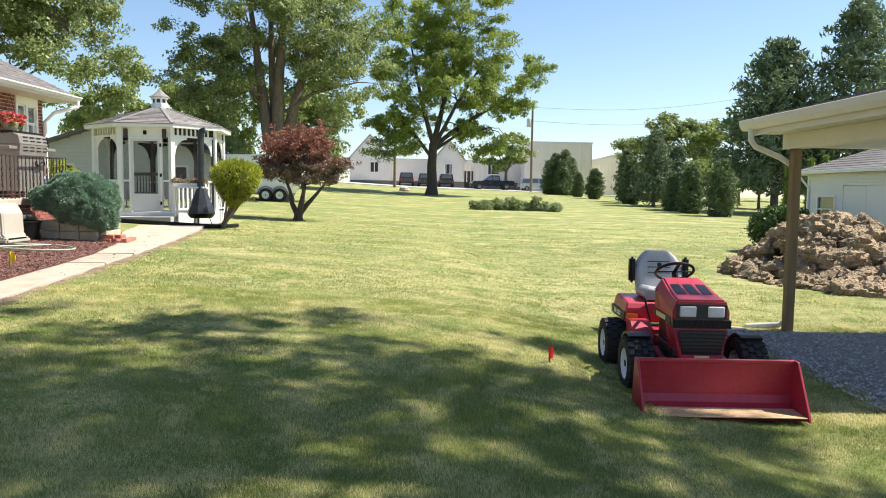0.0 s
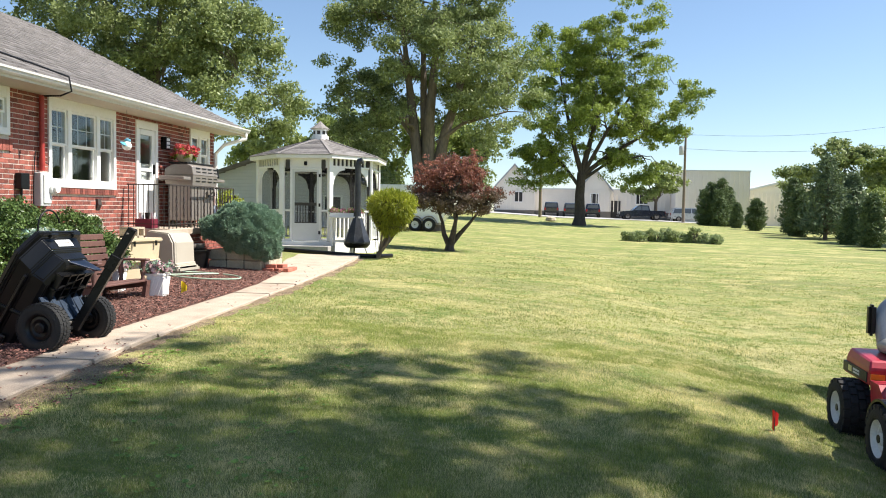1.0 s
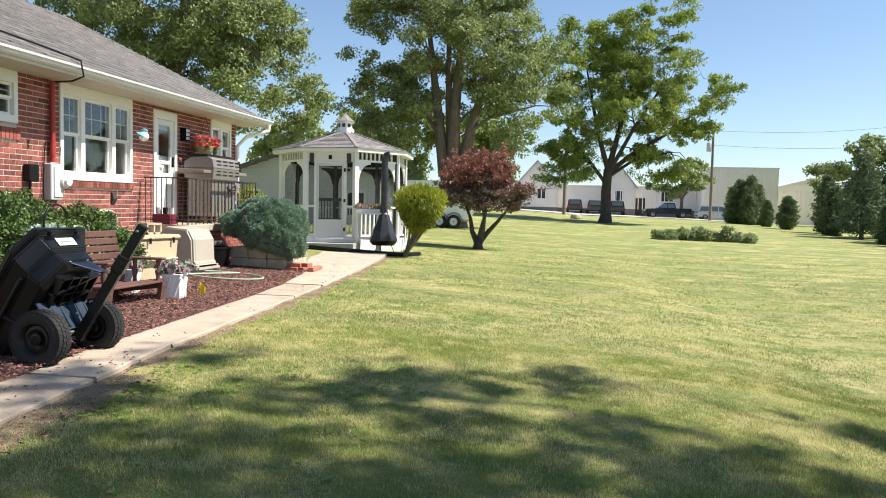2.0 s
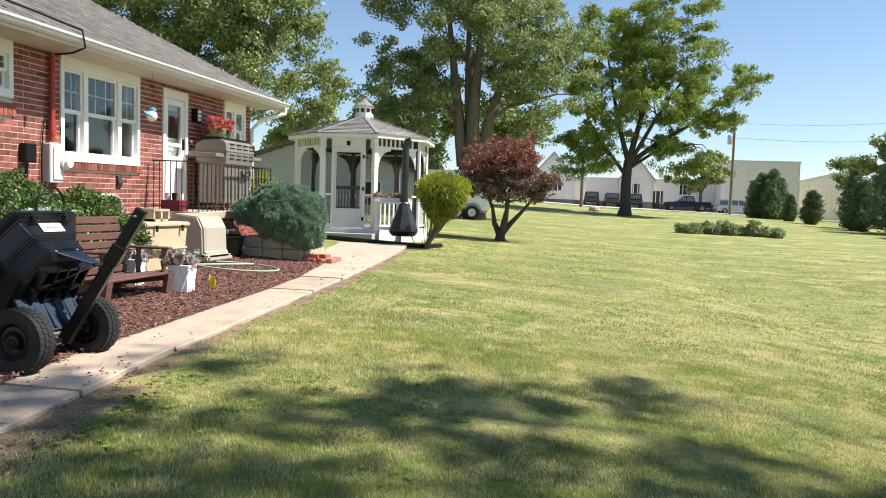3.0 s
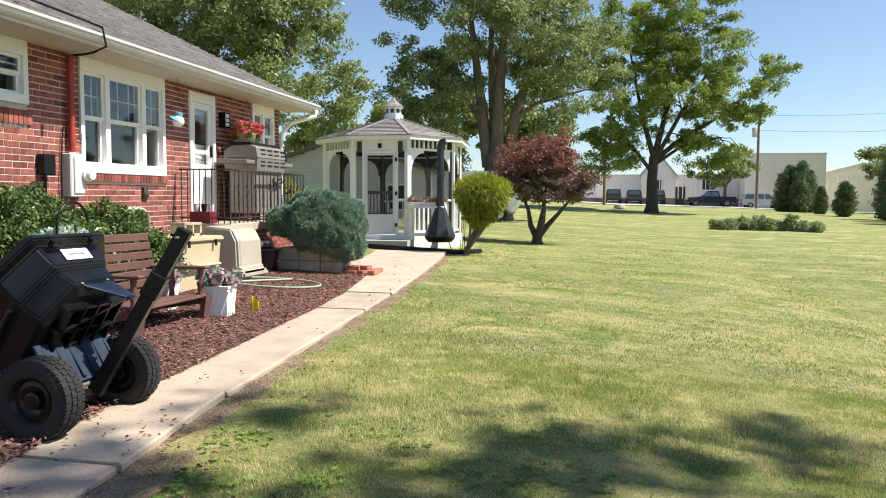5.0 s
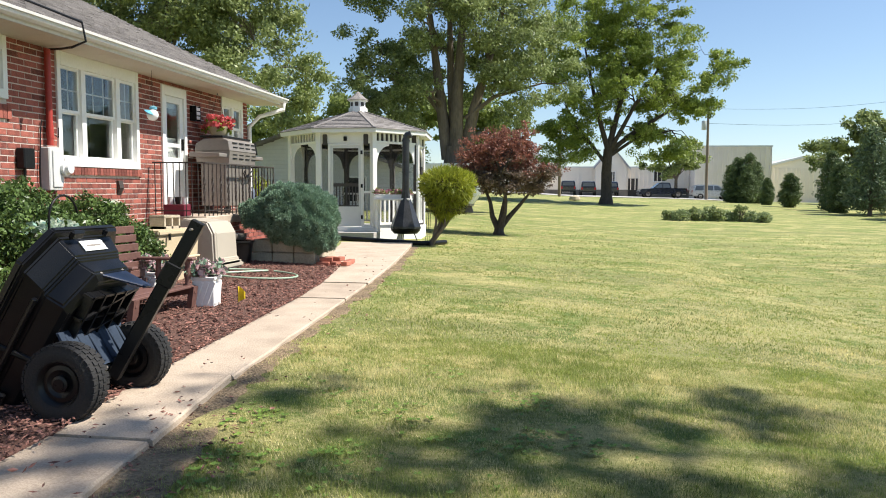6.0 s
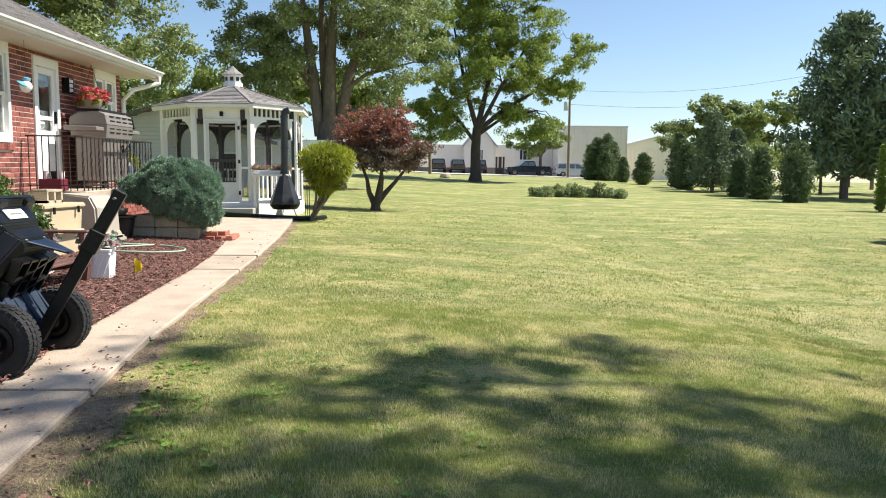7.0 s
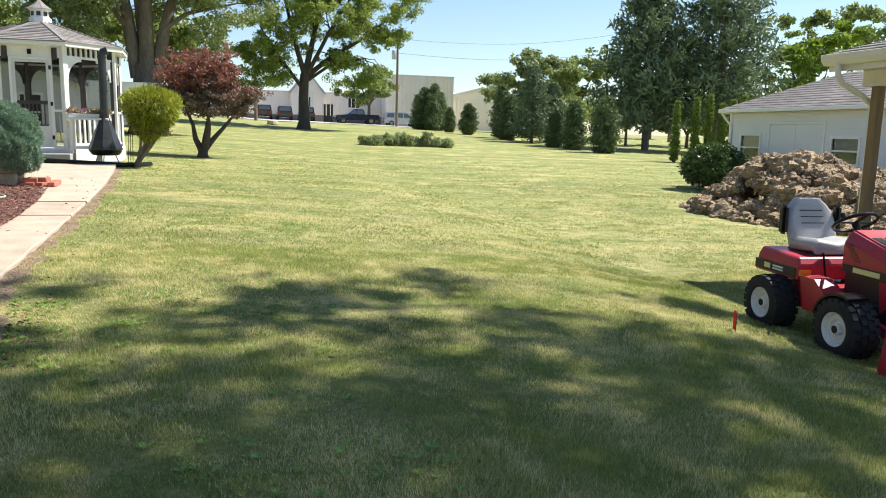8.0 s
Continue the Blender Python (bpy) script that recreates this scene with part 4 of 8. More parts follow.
def build_gazebo():
    cx, cy, R, zf = -6.95, 22.35, 1.74, 0.88
    gz = thing("gazebo", "white screened octagonal gazebo with shingle roof and cupola", "gazebo", pose(cx, cy, zf, 0, -0.4, 0) @ pose(-cx, -cy, -zf))
    ang = [radians(-109 + 45 * k) for k in range(9)]
    P = [Vector((cx + R * math.cos(a), cy + R * math.sin(a), 0)) for a in ang]
    oct_ = lambda r, z: [(cx + r * math.cos(a), cy + r * math.sin(a), z) for a in ang[:8]]
    part("deck", Geo().loft([oct_(R + 0.12, 0.45), oct_(R + 0.12, zf)]), M_WHITE, gz, "white skirt and floor", bevel=0.01)
    part("step", Geo().box(cx - 0.75, cx + 0.95, cy - R * 0.924 - 0.75, cy - R * 0.924 - 0.13, 0.45, zf - 0.10), M_DECK, gz, "grey board step", bevel=0.01)
    ze = 3.21
    for k in range(8):
        a, b = P[k], P[k + 1]
        d = (b - a).normalized()
        nrm = Vector((d.y, -d.x, 0))
        m = Matrix.Translation(a) @ Matrix((( d.x, nrm.x, 0, 0), (d.y, nrm.y, 0, 0), (0, 0, 1, 0), (0, 0, 0, 1)))
        L = (b - a).length
        post = part("post", Geo().box(-0.065, 0.065, -0.065, 0.065, zf, ze, m), M_WHITE, gz, bevel=0.012)
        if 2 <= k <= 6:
            # added dark facing paints the interior shade on the far posts
            part("post_lining", Geo().box(-0.068, 0.068, -0.075, -0.0, zf, ze, m), M_DARKWOOD_SHADE, gz, "dark inner face with shade in its colour")
        part("header", Geo().box(0.06, L - 0.06, -0.045, 0.045, ze - 0.06, ze, m), M_WHITE, gz)
        if k:
            part("frieze_rail", Geo().box(0.06, L - 0.06, -0.04, 0.04, ze - 0.30, ze - 0.25, m), M_WHITE, gz)
        n = 9
        for j in range(1, n if k else 0):
            x = 0.06 + (L - 0.12) * j / n
            part("frieze_bar", Geo().box(x - 0.022, x + 0.022, -0.02, 0.02, ze - 0.25, ze - 0.06, m), M_WHITE, gz)
        if k:
            # dark sheet puts shade into the frieze openings
            part("frieze_backing", Geo().box(0.06, L - 0.06, -0.05, -0.04, ze - 0.25, ze - 0.06, m), M_DARKWOOD_SHADE, gz, "dark sheet for the shade behind the frieze")
        side = [(0.065, 0.34), (L - 0.34, L - 0.065)] if k == 0 else [(0.065, L - 0.065)]
        # arched braces under the frieze
        if k != 0:
            arch = []
            for s in (0, 1):
                q = [(0.06, -0.30), (0.06, -0.78), (0.10, -0.78)] + [(0.10 + 0.36 * (1 - math.cos(u)), -0.78 + 0.42 * math.sin(u)) for u in np.linspace(0.1, math.pi / 2, 7)] + [(0.46, -0.30)]
                q = [(L - x if s else x, ze + z) for x, z in q]
                arch.append(q)
            for q in arch:
                # the far braces carry the roof's shade as a dark colour
                part("brace", Geo().prism(q, 0.035, m @ pose(0, -0.018, 0)), M_DARKWOOD_SHADE if 3 <= k <= 5 else M_WHITE, gz)
            part("rail", Geo().box(0.06, L - 0.06, -0.045, 0.045, zf + 0.82, zf + 0.87, m), M_WHITE, gz)
            part("bottom_rail", Geo().box(0.06, L - 0.06, -0.03, 0.03, zf + 0.06, zf + 0.11, m), M_WHITE, gz)
            for j in range(1, 9):
                x = 0.06 + (L - 0.12) * j / 9
                part("baluster", Geo().box(x - 0.018, x + 0.018, -0.018, 0.018, zf + 0.11, zf + 0.82, m), M_WHITE, gz)
        else:
            for q0, q1, q2, q3, nm in ((0.06, 0.24, zf + 0.82, zf + 0.87, "rail"), (L - 0.24, L - 0.06, zf + 0.82, zf + 0.87, "rail"), (0.065, L - 0.065, ze - 0.315, ze - 0.06, "transom"), (0.065, 0.24, zf, zf + 0.06, "rail"), (L - 0.24, L - 0.065, zf, zf + 0.06, "rail")):
                part(nm, Geo().box(q0, q1, -0.04, 0.04, q2, q3, m), M_WHITE, gz)
        part("screen", Geo().box(0.06, L - 0.06, -0.06, -0.057, zf + 0.05, ze - 0.06, m), M_SCREEN, gz)
        if k == 0:
            # screen door between two jambs
            dl, dr, dt = 0.29, L - 0.29, ze - 0.37
            door = part("door", Geo().box(dl - 0.05, dl, -0.05, 0.06, zf, dt + 0.05, m).box(dr, dr + 0.05, -0.05, 0.06, zf, dt + 0.05, m).box(dl, dr, -0.05, 0.06, dt, dt + 0.05, m), M_WHITE, gz, "white screen door, closed")
            part("door_leaf", Geo().box(dl + 0.005, dl + 0.065, 0.01, 0.045, zf + 0.03, dt - 0.005, m).box(dr - 0.065, dr - 0.005, 0.01, 0.045, zf + 0.03, dt - 0.005, m).box(dl + 0.065, dr - 0.065, 0.01, 0.045, dt - 0.06, dt - 0.005, m).box(dl + 0.065, dr - 0.065, 0.012, 0.042, zf + 0.03, zf + 0.50, m), M_DOORPANEL, door)
            g = Geo().box(dl + 0.065, dr - 0.065, 0.0, 0.02, zf + 0.98, zf + 1.06, m).box(dl + 0.065, dr - 0.065, 0.0, 0.02, zf + 0.50, zf + 0.53, m)
            for j in range(1, 8):
                x = dl + 0.065 + (dr - dl - 0.13) * j / 8
                g.box(x - 0.012, x + 0.012, 0.002, 0.018, zf + 0.53, zf + 0.98, m)
            part("door_grille", g, M_DARKWOOD_SHADE, door)
            for z in (zf + 0.2, zf + 0.95, zf + 1.75):
                part("hinge", Geo().box(dr - 0.01, dr + 0.04, 0.045, 0.07, z, z + 0.09, m), M_BLACK_STEEL, door)
            part("porch_light", Geo().box(L / 2 - 0.04, L / 2 + 0.04, 0.03, 0.10, ze - 0.26, ze - 0.15, m), M_BLACK_STEEL, gz, bevel=0.01)
            for x in (0.17, L - 0.17):
                lan = part("lantern", Geo().box(x - 0.055, x + 0.055, 0.01, 0.09, ze - 0.36, ze - 0.10, m), M_DARKWOOD_SHADE, gz, bevel=0.015)
        # interior post and brace at the far side show through the screens
    part("ceiling", Geo().loft([oct_(R, ze - 0.0), oct_(R, ze + 0.02)]), M_DECK, gz)
    # roof
    Re, za, ra = R + 0.26, 3.82, 0.20
    part("fascia", Geo().loft([oct_(Re, 3.14), oct_(Re + 0.01, 3.24), oct_(Re - 0.03, 3.25), oct_(Re - 0.03, 3.14)], caps=False), M_WHITE, gz, "white fascia board")
    part("soffit", Geo().loft([oct_(Re - 0.03, 3.155), oct_(R - 0.05, 3.165)], caps=False), M_WHITE, gz)
    base = part("roof", Geo().loft([oct_(Re - 0.01, 3.225), oct_(ra, za - 0.02)], caps=False), M_SHINGLE_B, gz, "brown-grey asphalt shingles")
    rng = random.Random(31)
    rows = 12
    for k in range(8):
        g = Geo()
        for r in range(rows):
            u0, u1 = r / rows, min(1, (r + 1.15) / rows)
            f = lambda u: (Re + 0.03 + (ra - Re) * u, 3.245 + (za - 3.245) * u)
            (r0, z0), (r1, z1) = f(u0), f(u1)
            n = max(2, int(7 * (1 - u0)))
            cuts = [0] + sorted(rng.uniform(0.05, 0.95) for _ in range(n - 1)) + [1]
            for c0, c1 in zip(cuts, cuts[1:]):
                def pt(rr, z, c):
                    a0, a1 = ang[k], ang[k + 1]
                    return (cx + rr * ((1 - c) * math.cos(a0) + c * math.cos(a1)), cy + rr * ((1 - c) * math.sin(a0) + c * math.sin(a1)), z)
                e = rng.uniform(0.004, 0.012)
                g.add([pt(r0, z0 + e, c0), pt(r0, z0 + e, c1), pt(r1, z1 - 0.008, c1), pt(r1, z1 - 0.008, c0), pt(r0, z0 - 0.015, c0), pt(r0, z0 - 0.015, c1)], [(0, 1, 2, 3), (4, 5, 1, 0)])
        part("shingle", g, M_SHINGLE_B, base)
        a = ang[k]
        part("hip_cap", Geo().beam((cx + Re * math.cos(a), cy + Re * math.sin(a), 3.26), (cx + ra * math.cos(a), cy + ra * math.sin(a), za + 0.015), 0.10, 0.02), M_SHINGLE_B, base)
    cup = part("cupola", Geo().loft([oct_(0.25, 3.74), oct_(0.25, 3.93), oct_(0.21, 3.94), oct_(0.21, 4.10), oct_(0.26, 4.11), oct_(0.26, 4.14)]), M_WHITE, gz, "white louvred cupola")
    part("cupola_roof", Geo().loft([oct_(0.31, 4.13), oct_(0.16, 4.23), oct_(0.02, 4.36)]), M_SHINGLE_B, cup)
    for k in range(8):
        a = (ang[k] + ang[k + 1]) / 2
        rr = 0.21 * 0.924 + 0.004
        m = Matrix.Translation((cx + rr * math.cos(a), cy + rr * math.sin(a), 0)) @ pose(0, 0, 0, 0, 0, math.degrees(a))
        part("louvre", Geo().box(-0.004, 0.004, -0.045, 0.045, 3.97, 4.07, m), M_DARKWOOD_SHADE, cup)


build_gazebo()


def build_patio():
    # metal stove with its flue, in front of the gazebo
    cx, cy, z = -5.35, 20.5, 0.555
    st = thing("patio_stove", "black steel cone patio stove with a tall flue pipe", "stove", pose(cx, cy, z))
    M_ST = mat("stove_steel", (0.06, 0.063, 0.07), 0.36, metal=0.6, vary=0.4, scale=4, fine=30, bump=0.06)
    hood = [(0.33, 0.30), (0.365, 0.32), (0.365, 0.36), (0.11, 1.03), (0.095, 1.16)]
    part("hood", Geo().spin(hood, 8), M_ST, st)
    part("fire_bowl", Geo().spin([(0.10, 0.19), (0.28, 0.20), (0.35, 0.28), (0.355, 0.325), (0.33, 0.325), (0.22, 0.23)], 16), M_BLACK_STEEL, st, smooth=True)
    part("flue", Geo().tube([(0, 0, 1.14), (0, 0, 1.55), (0, 0, 2.42), (0.03, 0, 2.5), (0.12, 0, 2.53)], 0.085, 16), M_ST, st, smooth=True)
    for zz in (1.16, 1.62, 2.36):
        part("collar", Geo().spin([(0.09, zz), (0.097, zz), (0.097, zz + 0.04), (0.09, zz + 0.04)], 16), M_ST, st)
    for k in range(3):
        a = 2 * math.pi * k / 3 + 0.5
        part("leg", Geo().tube([(0.2 * math.cos(a), 0.2 * math.sin(a), 0.24), (0.3 * math.cos(a), 0.3 * math.sin(a), 0)], 0.012, 6), M_BLACK_STEEL, st)
    # fire tools on a stand
    ft = thing("fire_tools", "thin black fire tools on a stand", "fire tools", pose(-4.9, 20.7, 0.57))
    for k in range(3):
        part("tool", Geo().tube([(0.05 * k, 0, 0), (0.04 * k + 0.03, 0, 0.65), (0.04 * k + 0.03, 0.02, 0.68)], 0.008, 5), M_BLACK_STEEL, ft)
    # white bar table with a flower box
    tb = thing("bar_table", "white painted patio table and slatted stool frame", "table", pose(-5.75, 20.62, 0.585))
    for x in (-0.3, 0.25):
        for y in (-0.15, 0.15):
            part("leg", Geo().box(x - 0.03, x + 0.03, y - 0.03, y + 0.03, 0, 0.95), M_WHITE, tb)
    part("tabletop", Geo().box(-0.36, 0.5, -0.22, 0.22, 0.95, 1.0), M_WHITE, tb, bevel=0.01)
    part("stretcher", Geo().box(-0.3, 0.25, -0.17, -0.13, 0.3, 0.36).box(-0.3, 0.25, 0.13, 0.17, 0.3, 0.36), M_WHITE, tb)
    fl = thing("flower_box", "window box full of pink and white petunias", "flowers", pose(-5.75, 20.62, 1.586))
    part("box", Geo().box(-0.36, 0.5, -0.1, 0.1, 0, 0.09), M_WHITE, fl, bevel=0.01)
    rng = np.random.default_rng(9)
    c = np.stack([rng.uniform(-0.36, 0.5, 60), rng.uniform(-0.1, 0.1, 60), rng.uniform(0.09, 0.2, 60)], 1)
    soup("leaf_mass", leaves(rng, c, 0.08, 16, 0.05), 4, L_BACK, fl)
    soup("blossom", leaves(rng, c, 0.05, 10, 0.055, 0.9), 4, L_PINK, fl, "pink petals")
    # border timber
    tagged(part("border_pipe", Geo().tube([(x, y, ground_z(x, y) + 0.055) for x, y in ((-7.9, 19.72), (-7.2, 19.68), (-6.5, 19.6), (-5.8, 19.58), (-5.2, 19.58), (-4.85, 19.66), (-4.6, 19.95), (-4.4, 20.5))], 0.055, 10), M_BLACK, smooth=True), "black drain pipe laid as a border before the gazebo", "pipe")


L_PINK = leaf_mat("pink_petal", (0.35, 0.06, 0.16), (0.75, 0.42, 0.5), 0.3)
L_REDFLOWER = leaf_mat("red_petal", (0.45, 0.03, 0.04), (0.75, 0.22, 0.22), 0.3)
build_patio()

# ---- the bed beside the house ----
M_BENCH = mat("brown_bench_paint", (0.13, 0.062, 0.05), 0.6, vary=0.25, scale=3, fine=25, bump=0.15)
M_CREAM = mat("cream_plastic", (0.54, 0.44, 0.29), 0.55, vary=0.08, scale=3, fine=40, bump=0.04)
M_CREAM_PALE = mat("pale_plastic", (0.43, 0.385, 0.315), 0.5, vary=0.06, scale=3, fine=60, bump=0.04)
M_BLOCK = mat("cast_stone", (0.42, 0.36, 0.27), 0.9, vary=0.3, scale=6, fine=40, bump=0.5, obj=0.4)
M_PAVER = mat("red_paver", (0.42, 0.15, 0.10), 0.85, vary=0.25, scale=8, fine=60, bump=0.3, obj=0.5)
M_HOSE = mat("pale_green_hose", (0.34, 0.45, 0.33), 0.5, vary=0.1)
M_YELLOW = mat("yellow_flag", (0.85, 0.62, 0.02), 0.6, vary=0.05, bump=0)
M_REDFLAG = mat("red_flag", (0.75, 0.02, 0.02), 0.6, vary=0.05, bump=0)
M_GREYBOX = mat("grey_enamel", (0.55, 0.55, 0.54), 0.45, vary=0.08)
M_REDPIPE = mat("red_painted_pipe", (0.36, 0.035, 0.025), 0.5, vary=0.2)
M_STEEL = mat("brushed_steel", (0.27, 0.24, 0.215), 0.5, metal=0.45, vary=0.12, scale=3, fine=60, bump=0.03)
M_IRON = mat("brown_iron", (0.045, 0.035, 0.03), 0.6, vary=0.3, fine=80, bump=0.2)


def build_bench():
    b = thing("garden_bench", "low brown painted slatted wooden garden bench", "bench", pose(-5.46, 8.78, ground_z(-5.6, 9.3) + 0.02))
    L = 1.13
    for y in (0.03, L - 0.03):
        part("front_leg", Geo().beam((-0.03, y, 0), (0.0, y, 0.22), 0.09, 0.05), M_BENCH, b)
        part("back_leg", Geo().beam((-0.62, y, 0), (-0.50, y, 0.2), 0.07, 0.05), M_BENCH, b)
        part("side_board", Geo().prism([(0.02, 0.15), (0.02, 0.22), (-0.52, 0.15), (-0.52, 0.07)], 0.035, pose(0, y - 0.018, 0)), M_BENCH, b)
        part("arm_post", Geo().spin([(0.03, 0.22), (0.022, 0.27), (0.036, 0.33), (0.022, 0.42), (0.03, 0.47)], 10, pose(-0.06, y, 0)), M_BENCH, b, smooth=True)
        part("arm_post", Geo().spin([(0.03, 0.18), (0.022, 0.27), (0.036, 0.33), (0.022, 0.42), (0.03, 0.47)], 10, pose(-0.36, y, 0)), M_BENCH, b, smooth=True)
        part("armrest", Geo().box(-0.62, 0.02, y - 0.045, y + 0.045, 0.47, 0.50), M_BENCH, b, bevel=0.01)
        part("back_post", Geo().beam((-0.50, y, 0.1), (-0.68, y, 0.80), 0.05, 0.04), M_BENCH, b)
    for k in range(6):
        x = 0.0 - 0.092 * k
        z = 0.235 - 0.125 * (k * 0.092) - (0.02 if k == 0 else 0)
        part("seat_slat", Geo().box(x - 0.083, x, 0, L, z - 0.012, z + 0.012), M_BENCH, b, bevel=0.005)
    for k in range(8):
        u = 0.10 + k * 0.118
        c = Vector((-0.50 - 0.18 * u, 0, 0.1 + 0.72 * u))
        part("back_slat", Geo().beam(c + Vector((0.03, 0, 0)), c + Vector((0.03, L, 0)), 0.022, 0.07), M_BENCH, b, bevel=0.004)


build_bench()


def build_flower_pot(x, y):
    p = thing("lattice_planter", "white lattice plastic planter with pink and white flowers", "planter", on_ground(x, y, 8, 0.02))
    s, h = 0.11, 0.30
    part("pot", Geo().box(-s, s, -s, s, 0, h), M_WHITE, p, bevel=0.008)
    part("rim", Geo().box(-s - 0.012, s + 0.012, -s - 0.012, s + 0.012, h - 0.03, h), M_WHITE, p, bevel=0.005)
    for k in range(3):
        part("lattice_bar", Geo().beam((s + 0.004, -s + 0.02 + 0.06 * k, 0.03), (s + 0.004, -s + 0.10 + 0.06 * k, h - 0.05), 0.03, 0.012, (1, 0, 0)), M_WHITE, p)
        part("lattice_bar", Geo().beam((-s + 0.02 + 0.06 * k, -s - 0.004, 0.03), (-s + 0.10 + 0.06 * k, -s - 0.004, h - 0.05), 0.012, 0.03), M_WHITE, p)
    rng = np.random.default_rng(5)
    c = np.stack([rng.normal(0, 0.09, 50), rng.normal(0, 0.11, 50), h + 0.02 + rng.random(50) * 0.13], 1)
    soup("leaf_mass", leaves(rng, c, 0.05, 8, 0.05), 4, L_JUNIPER, p)
    soup("blossom", leaves(rng, c[:34], 0.04, 12, 0.055, 0.9), 4, L_PALEPINK, p, "pale pink petals")


L_PALEPINK = leaf_mat("pale_petal", (0.5, 0.2, 0.28), (0.85, 0.78, 0.72), 0.3)
build_flower_pot(-5.42, 10.08)
build_flower_pot(-6.05, 10.1)


def build_deck_box():
    x0, x1, y0, y1 = -7.15, -6.45, 11.04, 12.07
    z = ground_z(-6.8, 11.5)
    d = thing("deck_box", "cream plastic garden storage box with a closed lid", "storage box", pose(x0, y0, z))
    w, l = x1 - x0, y1 - y0
    part("body", Geo().loft([[(0.03, 0.03, 0), (w - 0.03, 0.03, 0), (w - 0.03, l - 0.03, 0), (0.03, l - 0.03, 0)], [(0, 0, 0.57), (w, 0, 0.57), (w, l, 0.57), (0, l, 0.57)]]), M_CREAM, d, bevel=0.015, seg=2)
    part("lid", Geo().box(-0.03, w + 0.03, -0.03, l + 0.03, 0.575, 0.64), M_CREAM, d, bevel=0.018, seg=2)
    for y in (0.2, l - 0.2):
        part("latch", Geo().box(w + 0.03, w + 0.045, y - 0.02, y + 0.02, 0.52, 0.6), M_BLACK, d)
    part("shelf", Geo().box(w + 0.0, w + 0.06, 0.1, l - 0.1, 0.28, 0.31), M_CREAM, d, bevel=0.008)
    # a hollow concrete block on the lid
    c = Geo()
    for y in (0, 0.18, 0.36):
        c.box(0, 0.19, y, y + 0.035, 0, 0.14)
    c.box(0, 0.19, 0, 0.395, 0.135, 0.165).box(0, 0.19, 0, 0.395, -0.0, 0.03)
    cb = tagged(part("concrete_block", c, M_BLOCK), "hollow tan concrete block lying on the storage box", "concrete block")
    cb.matrix_basis = pose(-6.78, 11.45, z + 0.641)


build_deck_box()


def build_dog_house():
    h = thing("dog_house", "cream moulded plastic dog house with a dark doorway", "dog house", on_ground(-6.78, 12.98, 0, 0.02))
    prof = lambda s: [(-0.36 * s, 0.0), (0.36 * s, 0.0), (0.36 * s, 0.12), (0.31 * s, 0.14), (0.29 * s, 0.50), (0.20 * s, 0.66), (-0.20 * s, 0.70), (-0.30 * s, 0.52), (-0.31 * s, 0.14), (-0.36 * s, 0.12)]
    part("shell", Geo().loft([[(x, y, z) for x, z in prof(s)] for y, s in ((-0.36, 0.9), (-0.32, 1.0), (0.32, 1.0), (0.36, 0.92))]), M_CREAM_PALE, h, bevel=0.02, seg=2)
    q = [(-0.20, 0.13), (0.22, 0.13), (0.21, 0.42), (0.12, 0.56), (-0.12, 0.56), (-0.2, 0.42)]
    # flat dark panel paints the shade inside the opening
    part("doorway", Geo().prism(q, 0.02, pose(0, 0.35, 0)), M_ROOM_SHADE, h)
    part("base_rim", Geo().box(-0.39, 0.39, -0.39, 0.39, 0, 0.1), M_CREAM_PALE, h, bevel=0.03, seg=2)
    bn = thing("black_tub", "low black plastic tub with steel bowls on it", "tub", on_ground(-6.75, 13.85, 0, 0.02))
    part("body", Geo().spin([(0.24, 0), (0.29, 0.3), (0.31, 0.31), (0.31, 0.34), (0.27, 0.34), (0.22, 0.05)], 20), M_BLACK, bn, smooth=True)
    for y in (-0.2, 0.15):
        tagged(part("steel_bowl", Geo().spin([(0.09, 0.345), (0.13, 0.39), (0.135, 0.44), (0.12, 0.44), (0.08, 0.37)], 18, pose(0, y, 0)), M_STEEL, bn, smooth=True))
    

build_dog_house()


